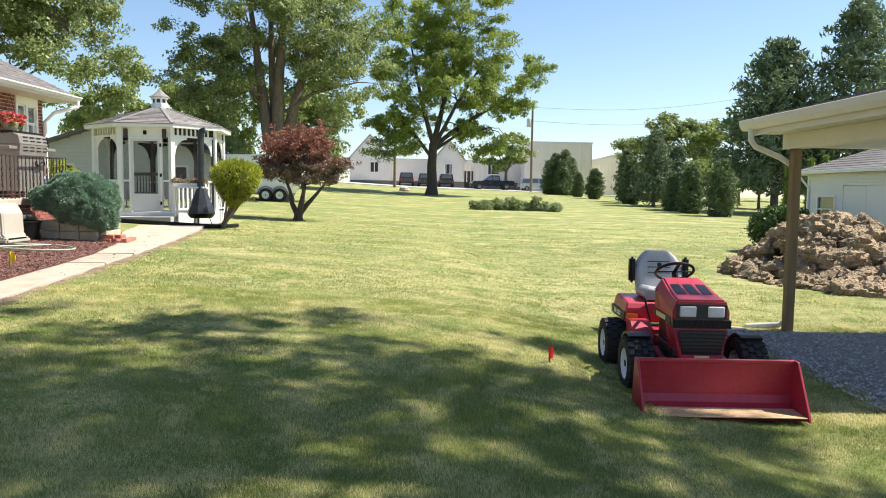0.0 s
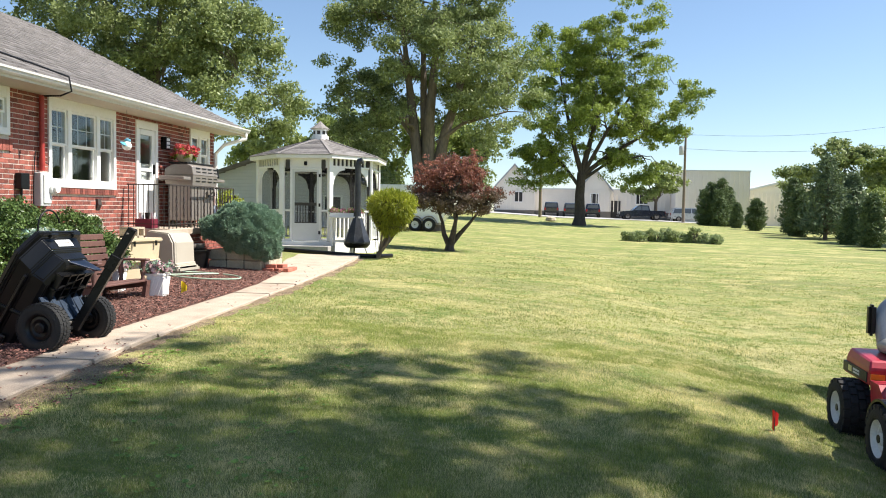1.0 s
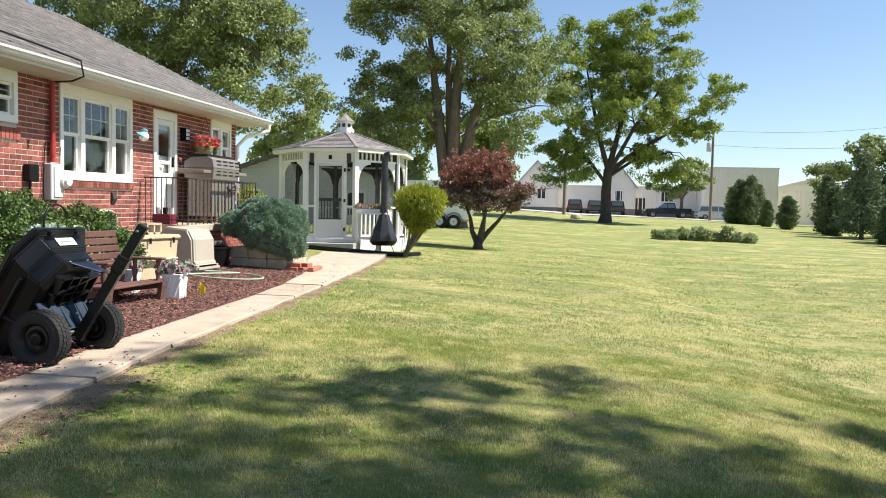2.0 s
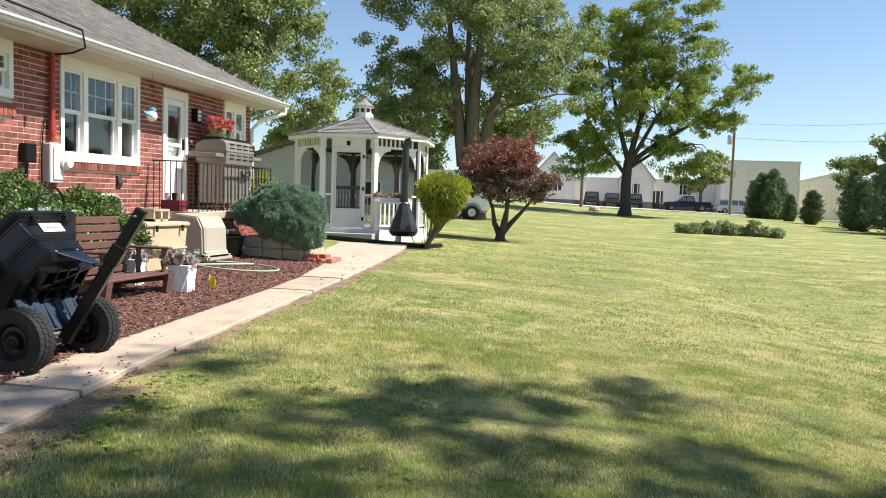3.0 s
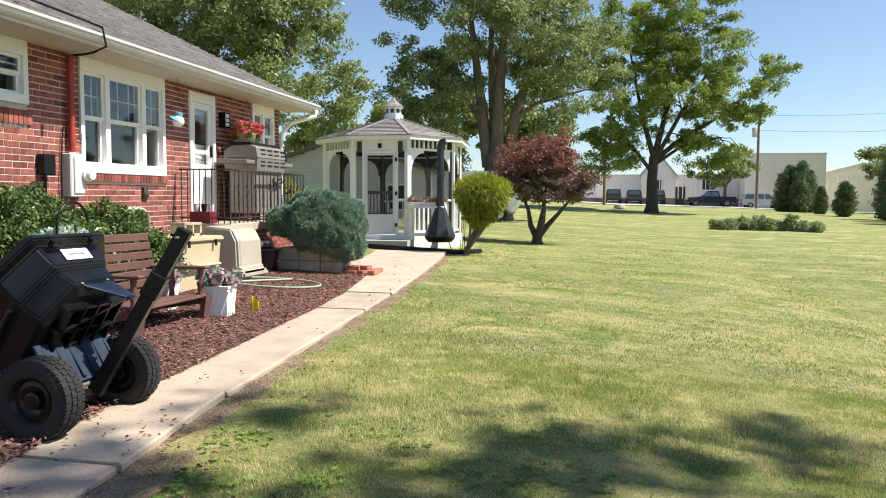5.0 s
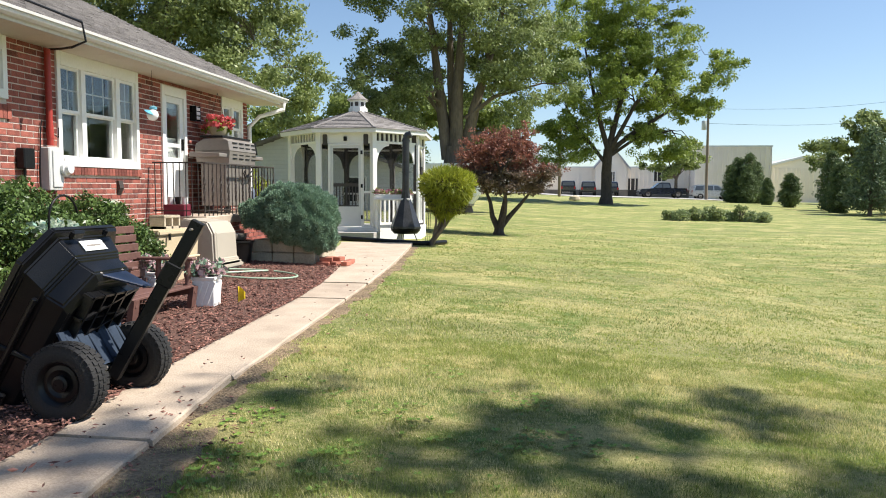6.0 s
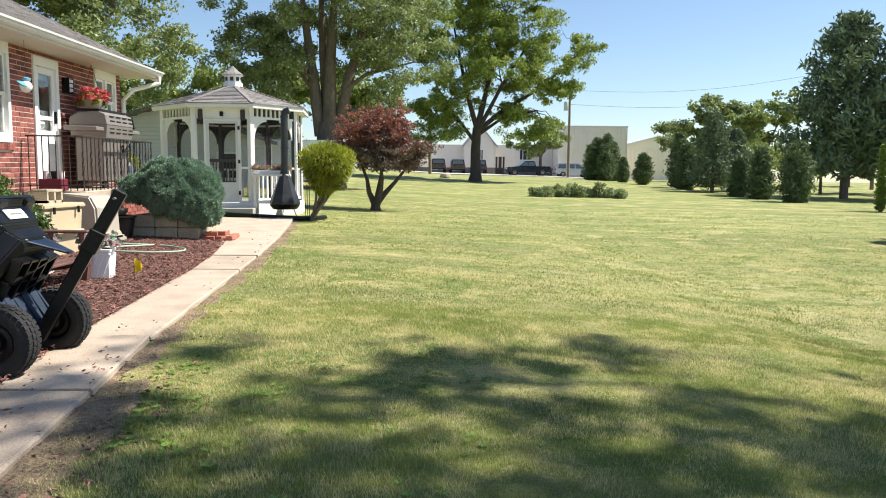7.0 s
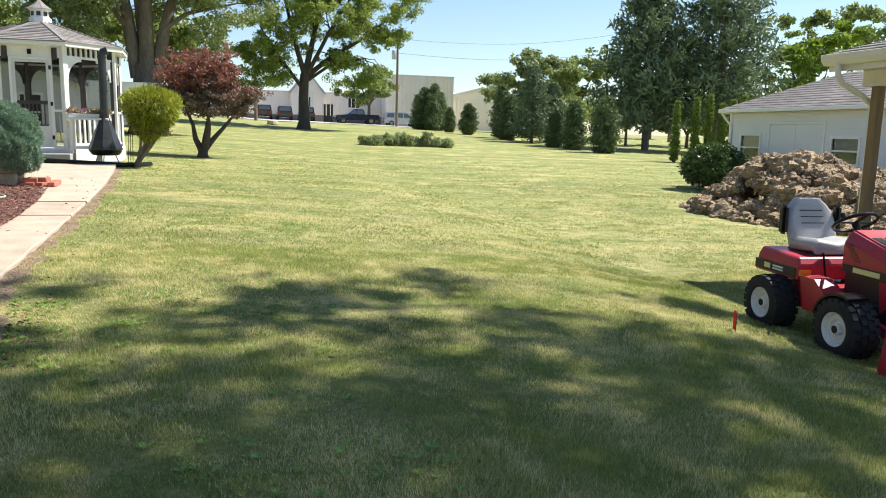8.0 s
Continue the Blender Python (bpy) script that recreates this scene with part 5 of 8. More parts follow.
def build_planter():
    z = ground_z(-6.1, 14.6)
    p = thing("stone_planter", "square planter of weathered cast stone blocks", "planter", pose(-6.65, 14.25, z - 0.02))
    for r in range(2):
        for k in range(3):
            part("block", Geo().box(0.35 * k + 0.004, 0.35 * k + 0.342, 0, 0.14, 0.2 * r, 0.2 * r + 0.194), M_BLOCK, p, bevel=0.015)
            part("block", Geo().box(0.91, 1.05, 0.146 + 0.33 * k, 0.47 + 0.33 * k, 0.2 * r, 0.2 * r + 0.194), M_BLOCK, p, bevel=0.015)
            part("block", Geo().box(0, 0.14, 0.146 + 0.33 * k, 0.47 + 0.33 * k, 0.2 * r, 0.2 * r + 0.194), M_BLOCK, p, bevel=0.015)
    part("soil", Geo().box(0.14, 0.91, 0.14, 1.1, 0, 0.34), M_MULCH, p)
    j = thing("juniper_tree", "blue-green juniper clipped to a cushion over a planter", "tree", pose(-6.06, 14.5, z))
    rng = np.random.default_rng(77)
    g = Geo()
    g.tube([(0.12, -0.02, 0.3), (0.14, -0.05, 0.5), (0.0, 0.02, 0.8), (0.0, 0, 1.0)], [0.13, 0.11, 0.09, 0.05], 10)
    lobes = [((0, 0.02, 0.86), (0.56, 0.56, 0.38)), ((-0.44, -0.12, 0.76), (0.32, 0.36, 0.22)), ((0.40, -0.05, 0.66), (0.33, 0.42, 0.32)), ((0.06, -0.28, 0.70), (0.48, 0.36, 0.30)), ((0.50, -0.12, 0.44), (0.27, 0.32, 0.22)), ((-0.04, 0.05, 1.04), (0.42, 0.42, 0.20)), ((0.36, 0.08, 0.86), (0.34, 0.40, 0.28)), ((0.28, -0.30, 0.52), (0.32, 0.28, 0.22))]
    for c, r in lobes:
        limb(g, rng, (0, 0, 0.6), c, 0.05, 0.02)
    part("trunk", g, M_BARK, j, smooth=True)
    # pads of short sprays over the outside of the lobes
    mid, rad = np.array([c for c, _ in lobes]), np.array([r for _, r in lobes])
    k = rng.choice(len(lobes), 60000, p=rad.prod(1) ** 0.667 / (rad.prod(1) ** 0.667).sum())
    d = rng.normal(size=(len(k), 3))
    d /= np.linalg.norm(d, axis=1)[:, None]
    p = mid[k] + d * rad[k]
    out = d / rad[k]
    out /= np.linalg.norm(out, axis=1)[:, None]
    wave = np.array([1.3 * noise.noise(q * 6.0) + 0.7 * noise.noise(q * 15) for q in map(Vector, p)])
    clear = np.ones(len(p), bool)
    for i in range(len(lobes)):
        clear &= (k == i) | ((((p - mid[i]) / rad[i]) ** 2).sum(1) > 0.92)
    p = (p + out * (0.075 * wave)[:, None] - out * 0.02)[clear]
    out, wave = out[clear], wave[clear]
    n = len(p)
    quads = []
    for _ in range(5):
        ax = out * 0.8 + np.array((0, 0, 0.25)) + rng.normal(size=(n, 3)) * 0.55
        ax /= np.linalg.norm(ax, axis=1)[:, None]
        side = np.cross(ax, rng.normal(size=(n, 3)))
        side /= np.linalg.norm(side, axis=1)[:, None]
        base, long = p + rng.normal(size=(n, 3)) * 0.010, (0.026 + 0.032 * rng.random(n))[:, None]
        quads.append(np.stack([base, base + ax * long * 0.5 + side * 0.0055, base + ax * long, base + ax * long * 0.5 - side * 0.0055], 1))
    soup("crown", np.concatenate(quads).reshape(-1, 3), 4, L_JUNIPER, j)
    # solid dark core stands in for the shade between the sprays
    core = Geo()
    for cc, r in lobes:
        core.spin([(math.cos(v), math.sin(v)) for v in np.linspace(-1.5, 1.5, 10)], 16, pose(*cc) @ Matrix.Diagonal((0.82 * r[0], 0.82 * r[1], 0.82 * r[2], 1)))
    part("inner_foliage", core, L_JUNIPER_SHADE, j, smooth=True)
    # loose red pavers beside it
    me = Geo().box(-0.1, 0.1, -0.05, 0.05, 0, 0.065).mesh("brick", M_PAVER, bevel=0.006)
    r = random.Random(3)
    zz = ground_z(-5.3, 14.5) + 0.02
    for k, (x, y, l, a) in enumerate([(-5.48, 14.28, 0, 5), (-5.30, 14.36, 0, 80), (-5.16, 14.45, 0, 85), (-5.44, 14.42, 0, 8), (-5.42, 14.58, 0, 4), (-5.18, 14.68, 0, 88), (-5.45, 14.34, 1, 12), (-5.42, 14.50, 1, 7), (-5.28, 14.5, 1, 84), (-5.20, 14.85, 0, 90)]):
        b = tagged(new("red_brick", me), "loose red paving brick in a low heap", "brick", group="heap of bricks")
        b.matrix_basis = pose(x, y, zz + 0.067 * l, 0, 0, a + r.uniform(-4, 4))
    # hose loop on the mulch
    pts = []
    for u in np.linspace(0.25, 2 * math.pi + 0.1, 40):
        x, y = -5.95 + 0.62 * math.sin(u) * 1.0, 12.55 + 0.45 * math.cos(u)
        pts.append((x, y, ground_z(x, y) + 0.045))
    pts += [(-6.4, 12.3, ground_z(-6.4, 12.3) + 0.045), (-7.0, 12.4, ground_z(-7.0, 12.4) + 0.045)]
    tagged(part("garden_hose", Geo().tube(pts, 0.013, 8), M_HOSE, smooth=True), "pale green garden hose looped on the mulch", "hose")


# darker copy of the needle colour, for shade inside the cushion
L_JUNIPER_SHADE = leaf_mat("juniper_inner_shade", (0.02, 0.045, 0.025), (0.05, 0.09, 0.05), 0.1, 0.8)
build_planter()


def marker_flag(x, y, h, material, label, rz):
    f = thing("marker_flag", label, "flag", on_ground(x, y, rz))
    part("wire", Geo().tube([(0, 0, -0.02), (0.005, 0, h)], 0.003, 5), M_IRON, f)
    g = Geo()
    rings = []
    for i in range(7):
        u = i / 6
        rings.append([(0.002 + 0.072 * u, 0.018 * math.sin(u * 5), h - 0.16 + 0.04 * u), (0.002 + 0.072 * u, 0.02 * math.sin(u * 5 + 0.4), h - 0.06 * u * u)])
    g.loft([[(a[0], a[1] - 0.001, a[2]) for a in r] for r in rings], caps=False, closed=False)
    g.loft([[(a[0], a[1] + 0.001, a[2]) for a in r] for r in rings], caps=False, closed=False)
    part("pennant", g, material, f)


marker_flag(-5.06, 10.0, 0.25, M_YELLOW, "small yellow marker flag on a wire", 28)
marker_flag(1.36, 6.66, 0.17, M_REDFLAG, "small red marker flag on a wire", 68)


def build_hedge():
    h = thing("hedge", "glossy green leafy hedge under the windows", "hedge", pose(0, 0, 0))
    rng = np.random.default_rng(55)
    n = 2300
    y = rng.uniform(5.5, 11.1, n)
    x = rng.uniform(-7.65, -6.35, n)
    u = rng.random(n) ** 0.5
    top = 0.92 + 0.12 * np.sin(y * 2.3) + 0.1 * np.sin(y * 5.1 + x * 3)
    end = np.clip((11.35 - y) / 0.7, 0.4, 1)
    z = np.array([ground_z(a, b) for a, b in zip(x, y)]) + 0.1 + u * top * end * (1 - 0.25 * np.abs((x + 7.0) / 0.65) ** 3)
    c = np.stack([x, y, z], 1)
    g = Geo()
    for k in range(70):
        i = rng.integers(n)
        limb(g, rng, (x[i] * 0.5 - 3.5, y[i], ground_z(x[i], y[i])), c[i], 0.02, 0.006, 0.1, 4, 5)
    part("stem", g, M_BARK, h)
    soup("leaf_mass", leaves(rng, c, 0.10, 44, 0.042, 0.55), 4, L_HOLLY, h)
    # black hook over the hedge
    pts = [(-6.25, 8.85, ground_z(-6.25, 8.85)), (-6.25, 8.85, 1.35)] + [(-6.25, 9.05 - 0.2 * math.cos(a), 1.35 + 0.2 * math.sin(a)) for a in np.linspace(0.1, 2.9, 12)]
    tagged(part("shepherd_hook", Geo().tube(pts, 0.011, 7), M_BLACK_STEEL, smooth=True), "black steel shepherd's hook over the hedge", "garden hook")
    g = thing("artificial_bouquet", "bunch of pale cloth flowers behind the bench", "flowers", on_ground(-6.35, 9.0))
    rng = np.random.default_rng(8)
    c = np.stack([rng.normal(0, 0.07, 24), rng.normal(0, 0.1, 24), 0.72 + rng.random(24) * 0.16], 1)
    part("stake", Geo().tube([(0, 0, 0), (0, 0, 0.75)], 0.01, 5), M_IRON, g)
    soup("blossom", leaves(rng, c, 0.05, 14, 0.055, 0.9), 4, L_TEAL, g)


L_TEAL = leaf_mat("cloth_petal", (0.2, 0.42, 0.36), (0.85, 0.82, 0.66), 0.3)
build_hedge()


def build_wall_fittings():
    X = HX + 0.004
    mb = thing("electric_meter", "grey electric meter box on the brick wall", "meter box", pose(X, 0, 0))
    part("box", Geo().box(0, 0.12, 10.90, 11.13, 1.62, 2.12), M_GREYBOX, mb, bevel=0.01)
    part("door", Geo().box(0.12, 0.135, 10.95, 11.12, 1.66, 2.08), M_GREYBOX, mb, bevel=0.005)
    dial = part("dial", Geo().spin([(0.085, 0), (0.085, 0.05), (0.07, 0.06), (0.06, 0.10), (0.01, 0.11)], 18, pose(0.12, 11.15, 1.88, 0, 90, 0)), M_WHITE, mb, "round glass dial", smooth=True)
    part("side_box", Geo().box(0, 0.10, 11.07, 11.19, 1.70, 2.02), M_GREYBOX, mb, bevel=0.01)
    tagged(part("conduit_pipe", Geo().tube([(HX + 0.06, 11.02, 2.14), (HX + 0.06, 11.02, 3.24)], 0.036, 12).tube([(HX + 0.06, 11.02, 2.22), (HX + 0.06, 11.02, 2.36)], 0.041, 12), M_REDPIPE, smooth=True), "red painted conduit pipe on the brick wall", "pipe")
    pb = thing("wall_box", "small black utility box on the brick wall", "utility box", pose(X, 0, 0))
    part("cover", Geo().box(0, 0.11, 10.50, 10.68, 1.86, 2.09), M_BLACK, pb, bevel=0.012)
    part("conduit", Geo().tube([(0.03, 10.6, 1.87), (0.03, 10.6, 1.5)], 0.014, 8), M_BLACK, pb)
    tagged(part("wall_cable", Geo().tube([(X + 0.02, 10.93, 2.42), (X + 0.02, 10.90, 2.3), (X + 0.03, 10.86, 1.9), (X + 0.02, 10.85, 1.3)], 0.008, 6).tube([(X + 0.02, 10.95, 2.35), (X + 0.05, 11.18, 2.24), (X + 0.03, 11.22, 2.36)], 0.006, 6), M_BLACK), "black cables clipped to the wall", "cable")
    zs = SOFFIT + 0.02
    cab = [(HX + 0.06, 11.05, 3.24), (HX + 0.25, 11.0, 3.235), (HX + 0.55, 10.75, 3.2), (HX + 0.72, 10.75, 3.26), (HX + 0.70, 10.72, 3.46), (HX + 0.45, 10.3, 3.57), (HX + 0.2, 9.6, 3.68), (HX - 0.3, 8.6, 3.92)]
    tagged(part("service_cable", Geo().tube(cab, 0.014, 7), M_BLACK, smooth=True), "black service cable looping over the gutter", "cable")
    # hanging ornament and hooks
    orn = thing("hanging_ornament", "white and blue glazed ornament hanging from the soffit", "ornament", pose(HX + 0.33, 12.85, 2.66))
    part("body", Geo().spin([(0.01, -0.085), (0.06, -0.06), (0.08, 0), (0.068, 0.05), (0.02, 0.085)], 16, pose(0, 0, 0, 90, 0, 20)), M_WHITE, orn, smooth=True)
    part("wing", Geo().spin([(0.01, -0.03), (0.07, 0), (0.01, 0.03)], 12, pose(0.0, -0.10, 0.03, 0, 30, 0)), mat("glaze_blue", (0.10, 0.36, 0.52), 0.3, vary=0.1), orn, smooth=True)
    part("cap", Geo().spin([(0.05, 0.0), (0.055, 0.03), (0.01, 0.05)], 12, pose(0, 0.02, 0.08)), mat("cap_blue", (0.16, 0.42, 0.56), 0.3, vary=0.1), orn, smooth=True)
    part("cord", Geo().tube([(0, 0, 0.1), (0, 0, SOFFIT - 2.66)], 0.003, 5), M_IRON, orn)
    lp = thing("wall_lamp", "square black and white porch wall lamp", "lamp", pose(HX + 0.003, 14.70, 2.74))
    part("backplate", Geo().box(0, 0.03, -0.08, 0.08, 0, 0.24), M_BLACK_STEEL, lp)
    for k in range(3):
        part("diffuser", Geo().box(0.03, 0.11, -0.07, 0.07, 0.025 + 0.07 * k, 0.075 + 0.07 * k), M_WHITE, lp)
    for y in (-0.078, 0.07):
        part("cage", Geo().box(0.03, 0.115, y, y + 0.008, 0, 0.24), M_BLACK_STEEL, lp)
    wb = thing("wall_vent", "dark vent flap below the window sill", "vent", pose(X, 12.45, 1.55))
    part("flap", Geo().prism([(0.0, 0.2), (0.03, 0.2), (0.05, 0.1), (0.0, 0.0)], 0.1), M_IRON, wb)
    # flower basket
    fb = thing("hanging_basket", "hanging basket of red and pink flowers by the wall", "flowers", pose(-7.5, 14.98, 2.50))
    part("basket", Geo().spin([(0.06, -0.02), (0.14, 0.06), (0.17, 0.17), (0.15, 0.17), (0.05, 0.02)], 16), M_CREAM, fb, smooth=True)
    part("chain", Geo().tube([(0.15, 0, 0.17), (0, 0, 0.72)], 0.004, 4).tube([(-0.15, 0, 0.17), (0, 0, 0.72)], 0.004, 4), M_IRON, fb)
    rng = np.random.default_rng(6)
    c = np.stack([rng.normal(0, 0.10, 60), rng.normal(0.03, 0.15, 60), 0.15 + rng.random(60) * 0.17], 1)
    soup("leaf_mass", leaves(rng, c[:40] - np.array((0, 0, 0.06)), 0.06, 9, 0.06), 4, L_LIME, fb)
    soup("blossom", leaves(rng, c, 0.055, 14, 0.06, 0.9), 4, L_REDFLOWER, fb, "red and pink petals")
    # hose reel
    hr = thing("hose_reel", "wall hose reel wound with green and tan hose", "hose reel", pose(-7.45, 11.75, ground_z(-7.45, 11.75)))
    for k in range(5):
        ring = [(-0.1 + 0.04 * k, 0.2 * math.cos(a), 0.72 + 0.2 * math.sin(a)) for a in np.linspace(0, 2 * math.pi, 20)]
        part("hose_coil", Geo().tube(ring, 0.02, 6), M_HOSE if k % 2 else M_CREAM_PALE, hr, smooth=True)
    part("stand", Geo().beam((0, -0.2, 0), (0, -0.05, 0.75), 0.04, 0.04).beam((0, 0.2, 0), (0, 0.05, 0.75), 0.04, 0.04).beam((0, -0.2, 0.1), (0, 0.2, 0.1), 0.04, 0.04), mat("green_plastic", (0.10, 0.35, 0.2), 0.5, vary=0.1), hr)


settle(build_wall_fittings)


def build_stoop():
    x0, x1, y0, y1, zt = HX + 0.01, -6.92, 13.25, 16.15, 1.24
    st = thing("stoop", "raised concrete porch on a red brick base", "porch")
    part("slab", Geo().box(x0, x1, y0, y1, zt - 0.12, zt), M_CONCRETE, st, bevel=0.012)
    base = part("base", Geo().box(x0, x1 - 0.06, y0 + 0.05, y1 - 0.05, 0.3, zt - 0.121), M_MORTAR, st)
    me = Geo().box(0, 0.012, 0, 0.205, 0, C_H - 0.0115).mesh("brick", M_BRICK)
    for r in range(9):
        y = y0 + 0.06 + (0.1 if r % 2 else 0)
        while y < y1 - 0.26:
            b = new("brick", me)
            b.location, b.parent = (x1 - 0.0605, y, 0.48 + r * C_H), base
            y += 0.215
    part("stair", Geo().box(x0 + 0.1, x1 - 0.1, y0 - 0.32, y0 - 0.003, 0.4, zt - 0.19), M_CONCRETE, st, bevel=0.01)
    part("stair", Geo().box(x0 + 0.1, x1 - 0.1, y0 - 0.62, y0 - 0.323, 0.4, zt - 0.38), M_CONCRETE, st, bevel=0.01)
    rl = thing("porch_railing", "brown wrought-iron porch railing with twisted bars", "railing", pose(0, 0, zt))
    xr = x1 - 0.05
    part("handrail", Geo().beam((x0 + 0.05, y0 + 0.06, 0.78), (xr, y0 + 0.06, 0.78), 0.035, 0.02).beam((xr, y0 + 0.06, 0.78), (xr, y1 - 0.05, 0.78), 0.035, 0.02).beam((xr, y1 - 0.05, 0.78), (x0 + 0.05, y1 - 0.05, 0.78), 0.035, 0.02), M_IRON, rl)
    part("bottom_rail", Geo().beam((x0 + 0.05, y0 + 0.06, 0.08), (xr, y0 + 0.06, 0.08), 0.025, 0.015).beam((xr, y0 + 0.06, 0.08), (xr, y1 - 0.05, 0.08), 0.025, 0.015).beam((xr, y1 - 0.05, 0.08), (x0 + 0.05, y1 - 0.05, 0.08), 0.025, 0.015), M_IRON, rl)

    def bar(x, y, twist):
        g = Geo()
        n, w = (14, 0.013) if twist else (2, 0.008)
        rings = []
        for i in range(n):
            z = 0.0 + 0.78 * i / (n - 1)
            a = radians(45 + (i * 40 if twist else 0))
            ww = w * (1.5 if twist and 3 < i < 10 else 1)
            rings.append([(x + ww * math.cos(a + k * math.pi / 2), y + ww * math.sin(a + k * math.pi / 2), z) for k in range(4)])
        part("baluster", g.loft(rings), M_IRON, rl)

    for k in range(8):
        bar(x0 + 0.08 + (xr - x0 - 0.08) * k / 8, y0 + 0.06, False)
    for k in range(21):
        bar(xr, y0 + 0.06 + (y1 - y0 - 0.11) * k / 20, k % 2 == 0)
    for k in range(1, 7):
        bar(x0 + 0.08 + (xr - x0 - 0.08) * k / 8, y1 - 0.05, False)
    # grill, its back to the garden
    gr = thing("gas_grill", "stainless gas grill with side shelves, seen from its vented back", "grill", pose(-7.36, 15.0, zt))
    part("cabinet", Geo().box(-0.22, 0.22, -0.52, 0.50, 0.12, 0.80), M_STEEL, gr, bevel=0.012)
    part("firebox", Geo().prism([(-0.27, 0.80), (0.27, 0.80), (0.29, 1.0), (-0.29, 1.0)], 1.08, pose(0, -0.55, 0)), M_STEEL, gr)
    part("hood", Geo().prism([(-0.30, 1.0), (0.30, 1.0), (0.27, 1.17), (0.15, 1.22), (-0.15, 1.2), (-0.28, 1.12)], 1.10, pose(0, -0.56, 0)), M_STEEL, gr, bevel=0.01)
    part("hood_trim", Geo().box(-0.20, 0.19, -0.58, 0.56, 1.215, 1.25), M_BLACK, gr, "black lid edge", bevel=0.008)
    part("side_panel", Geo().prism([(-0.30, 0.98), (0.31, 0.98), (0.28, 1.18), (-0.28, 1.18)], 0.03, pose(0, 0.545, 0)), M_BLACK, gr)
    for z, n in ((1.13, 4), (1.06, 4), (0.94, 4), (0.88, 4)):
        for k in range(n):
            y = -0.42 + 0.26 * k
            x = 0.276 if z < 1.0 else (0.285 if z < 1.1 else 0.28)
            part("vent", Geo().box(x, x + 0.012, y, y + 0.17, z, z + 0.018), M_BLACK, gr)
    for y0_, y1_ in ((-0.85, -0.56), (0.56, 0.98)):
        part("side_shelf", Geo().prism([(-0.25, 0.90), (0.25, 0.90), (0.25, 0.96), (-0.25, 0.98)], y1_ - y0_, pose(0, y0_, 0)), M_STEEL, gr, bevel=0.008)
    for x in (-0.17, 0.17):
        for y in (-0.45, 0.43):
            part("castor", Geo().spin([(0.02, -0.02), (0.055, -0.018), (0.055, 0.018), (0.02, 0.02)], 12, pose(x, y, 0.06, 90, 0, 90)), M_BLACK, gr)
    part("gas_bottle", Geo().spin([(0.1, 0.0), (0.15, 0.04), (0.15, 0.34), (0.1, 0.42), (0.03, 0.45)], 16, pose(0.05, 0.72, 0.0)), mat("blue_grey_enamel", (0.10, 0.12, 0.16), 0.4, vary=0.15), gr, smooth=True)
    part("gas_hose", Geo().tube([(0.25, 0.45, 0.8), (0.31, 0.35, 0.62), (0.29, 0.05, 0.58), (0.29, 0.0, 0.66), (0.29, 0.06, 0.7), (0.29, 0.1, 0.6), (0.27, 0.4, 0.7)], 0.012, 6), M_BLACK, gr, smooth=True)
    cr = thing("plant_crate", "dark red crate holding small pots on the porch", "crate", pose(-7.45, 13.42, zt))
    part("crate", Geo().box(-0.16, 0.16, -0.12, 0.12, 0, 0.17), mat("maroon_plastic", (0.15, 0.012, 0.03), 0.5, vary=0.15), cr, bevel=0.01)
    for k in range(3):
        part("pot", Geo().spin([(0.035, 0.17), (0.045, 0.27), (0.05, 0.28)], 10, pose(-0.1 + 0.1 * k, 0.02 * k, 0)), M_BLACK if k % 2 else M_WHITE, cr)


settle(build_stoop)

# ---- dump cart, tipped up beside the walk ----
M_RIM_WHITE = mat("white_rim", (0.68, 0.68, 0.65), 0.45, vary=0.12, scale=8)
M_BLUESTEEL = mat("blue_grey_steel", (0.030, 0.044, 0.070), 0.7, metal=0.0, vary=0.25, scale=5, bump=0.05, spec=0.2)
M_NAVYSTEEL = mat("navy_steel", (0.025, 0.035, 0.07), 0.3, metal=0.2, vary=0.2, bump=0.03)
M_LABEL = mat("white_label", (0.75, 0.75, 0.74), 0.5, vary=0.03, bump=0)


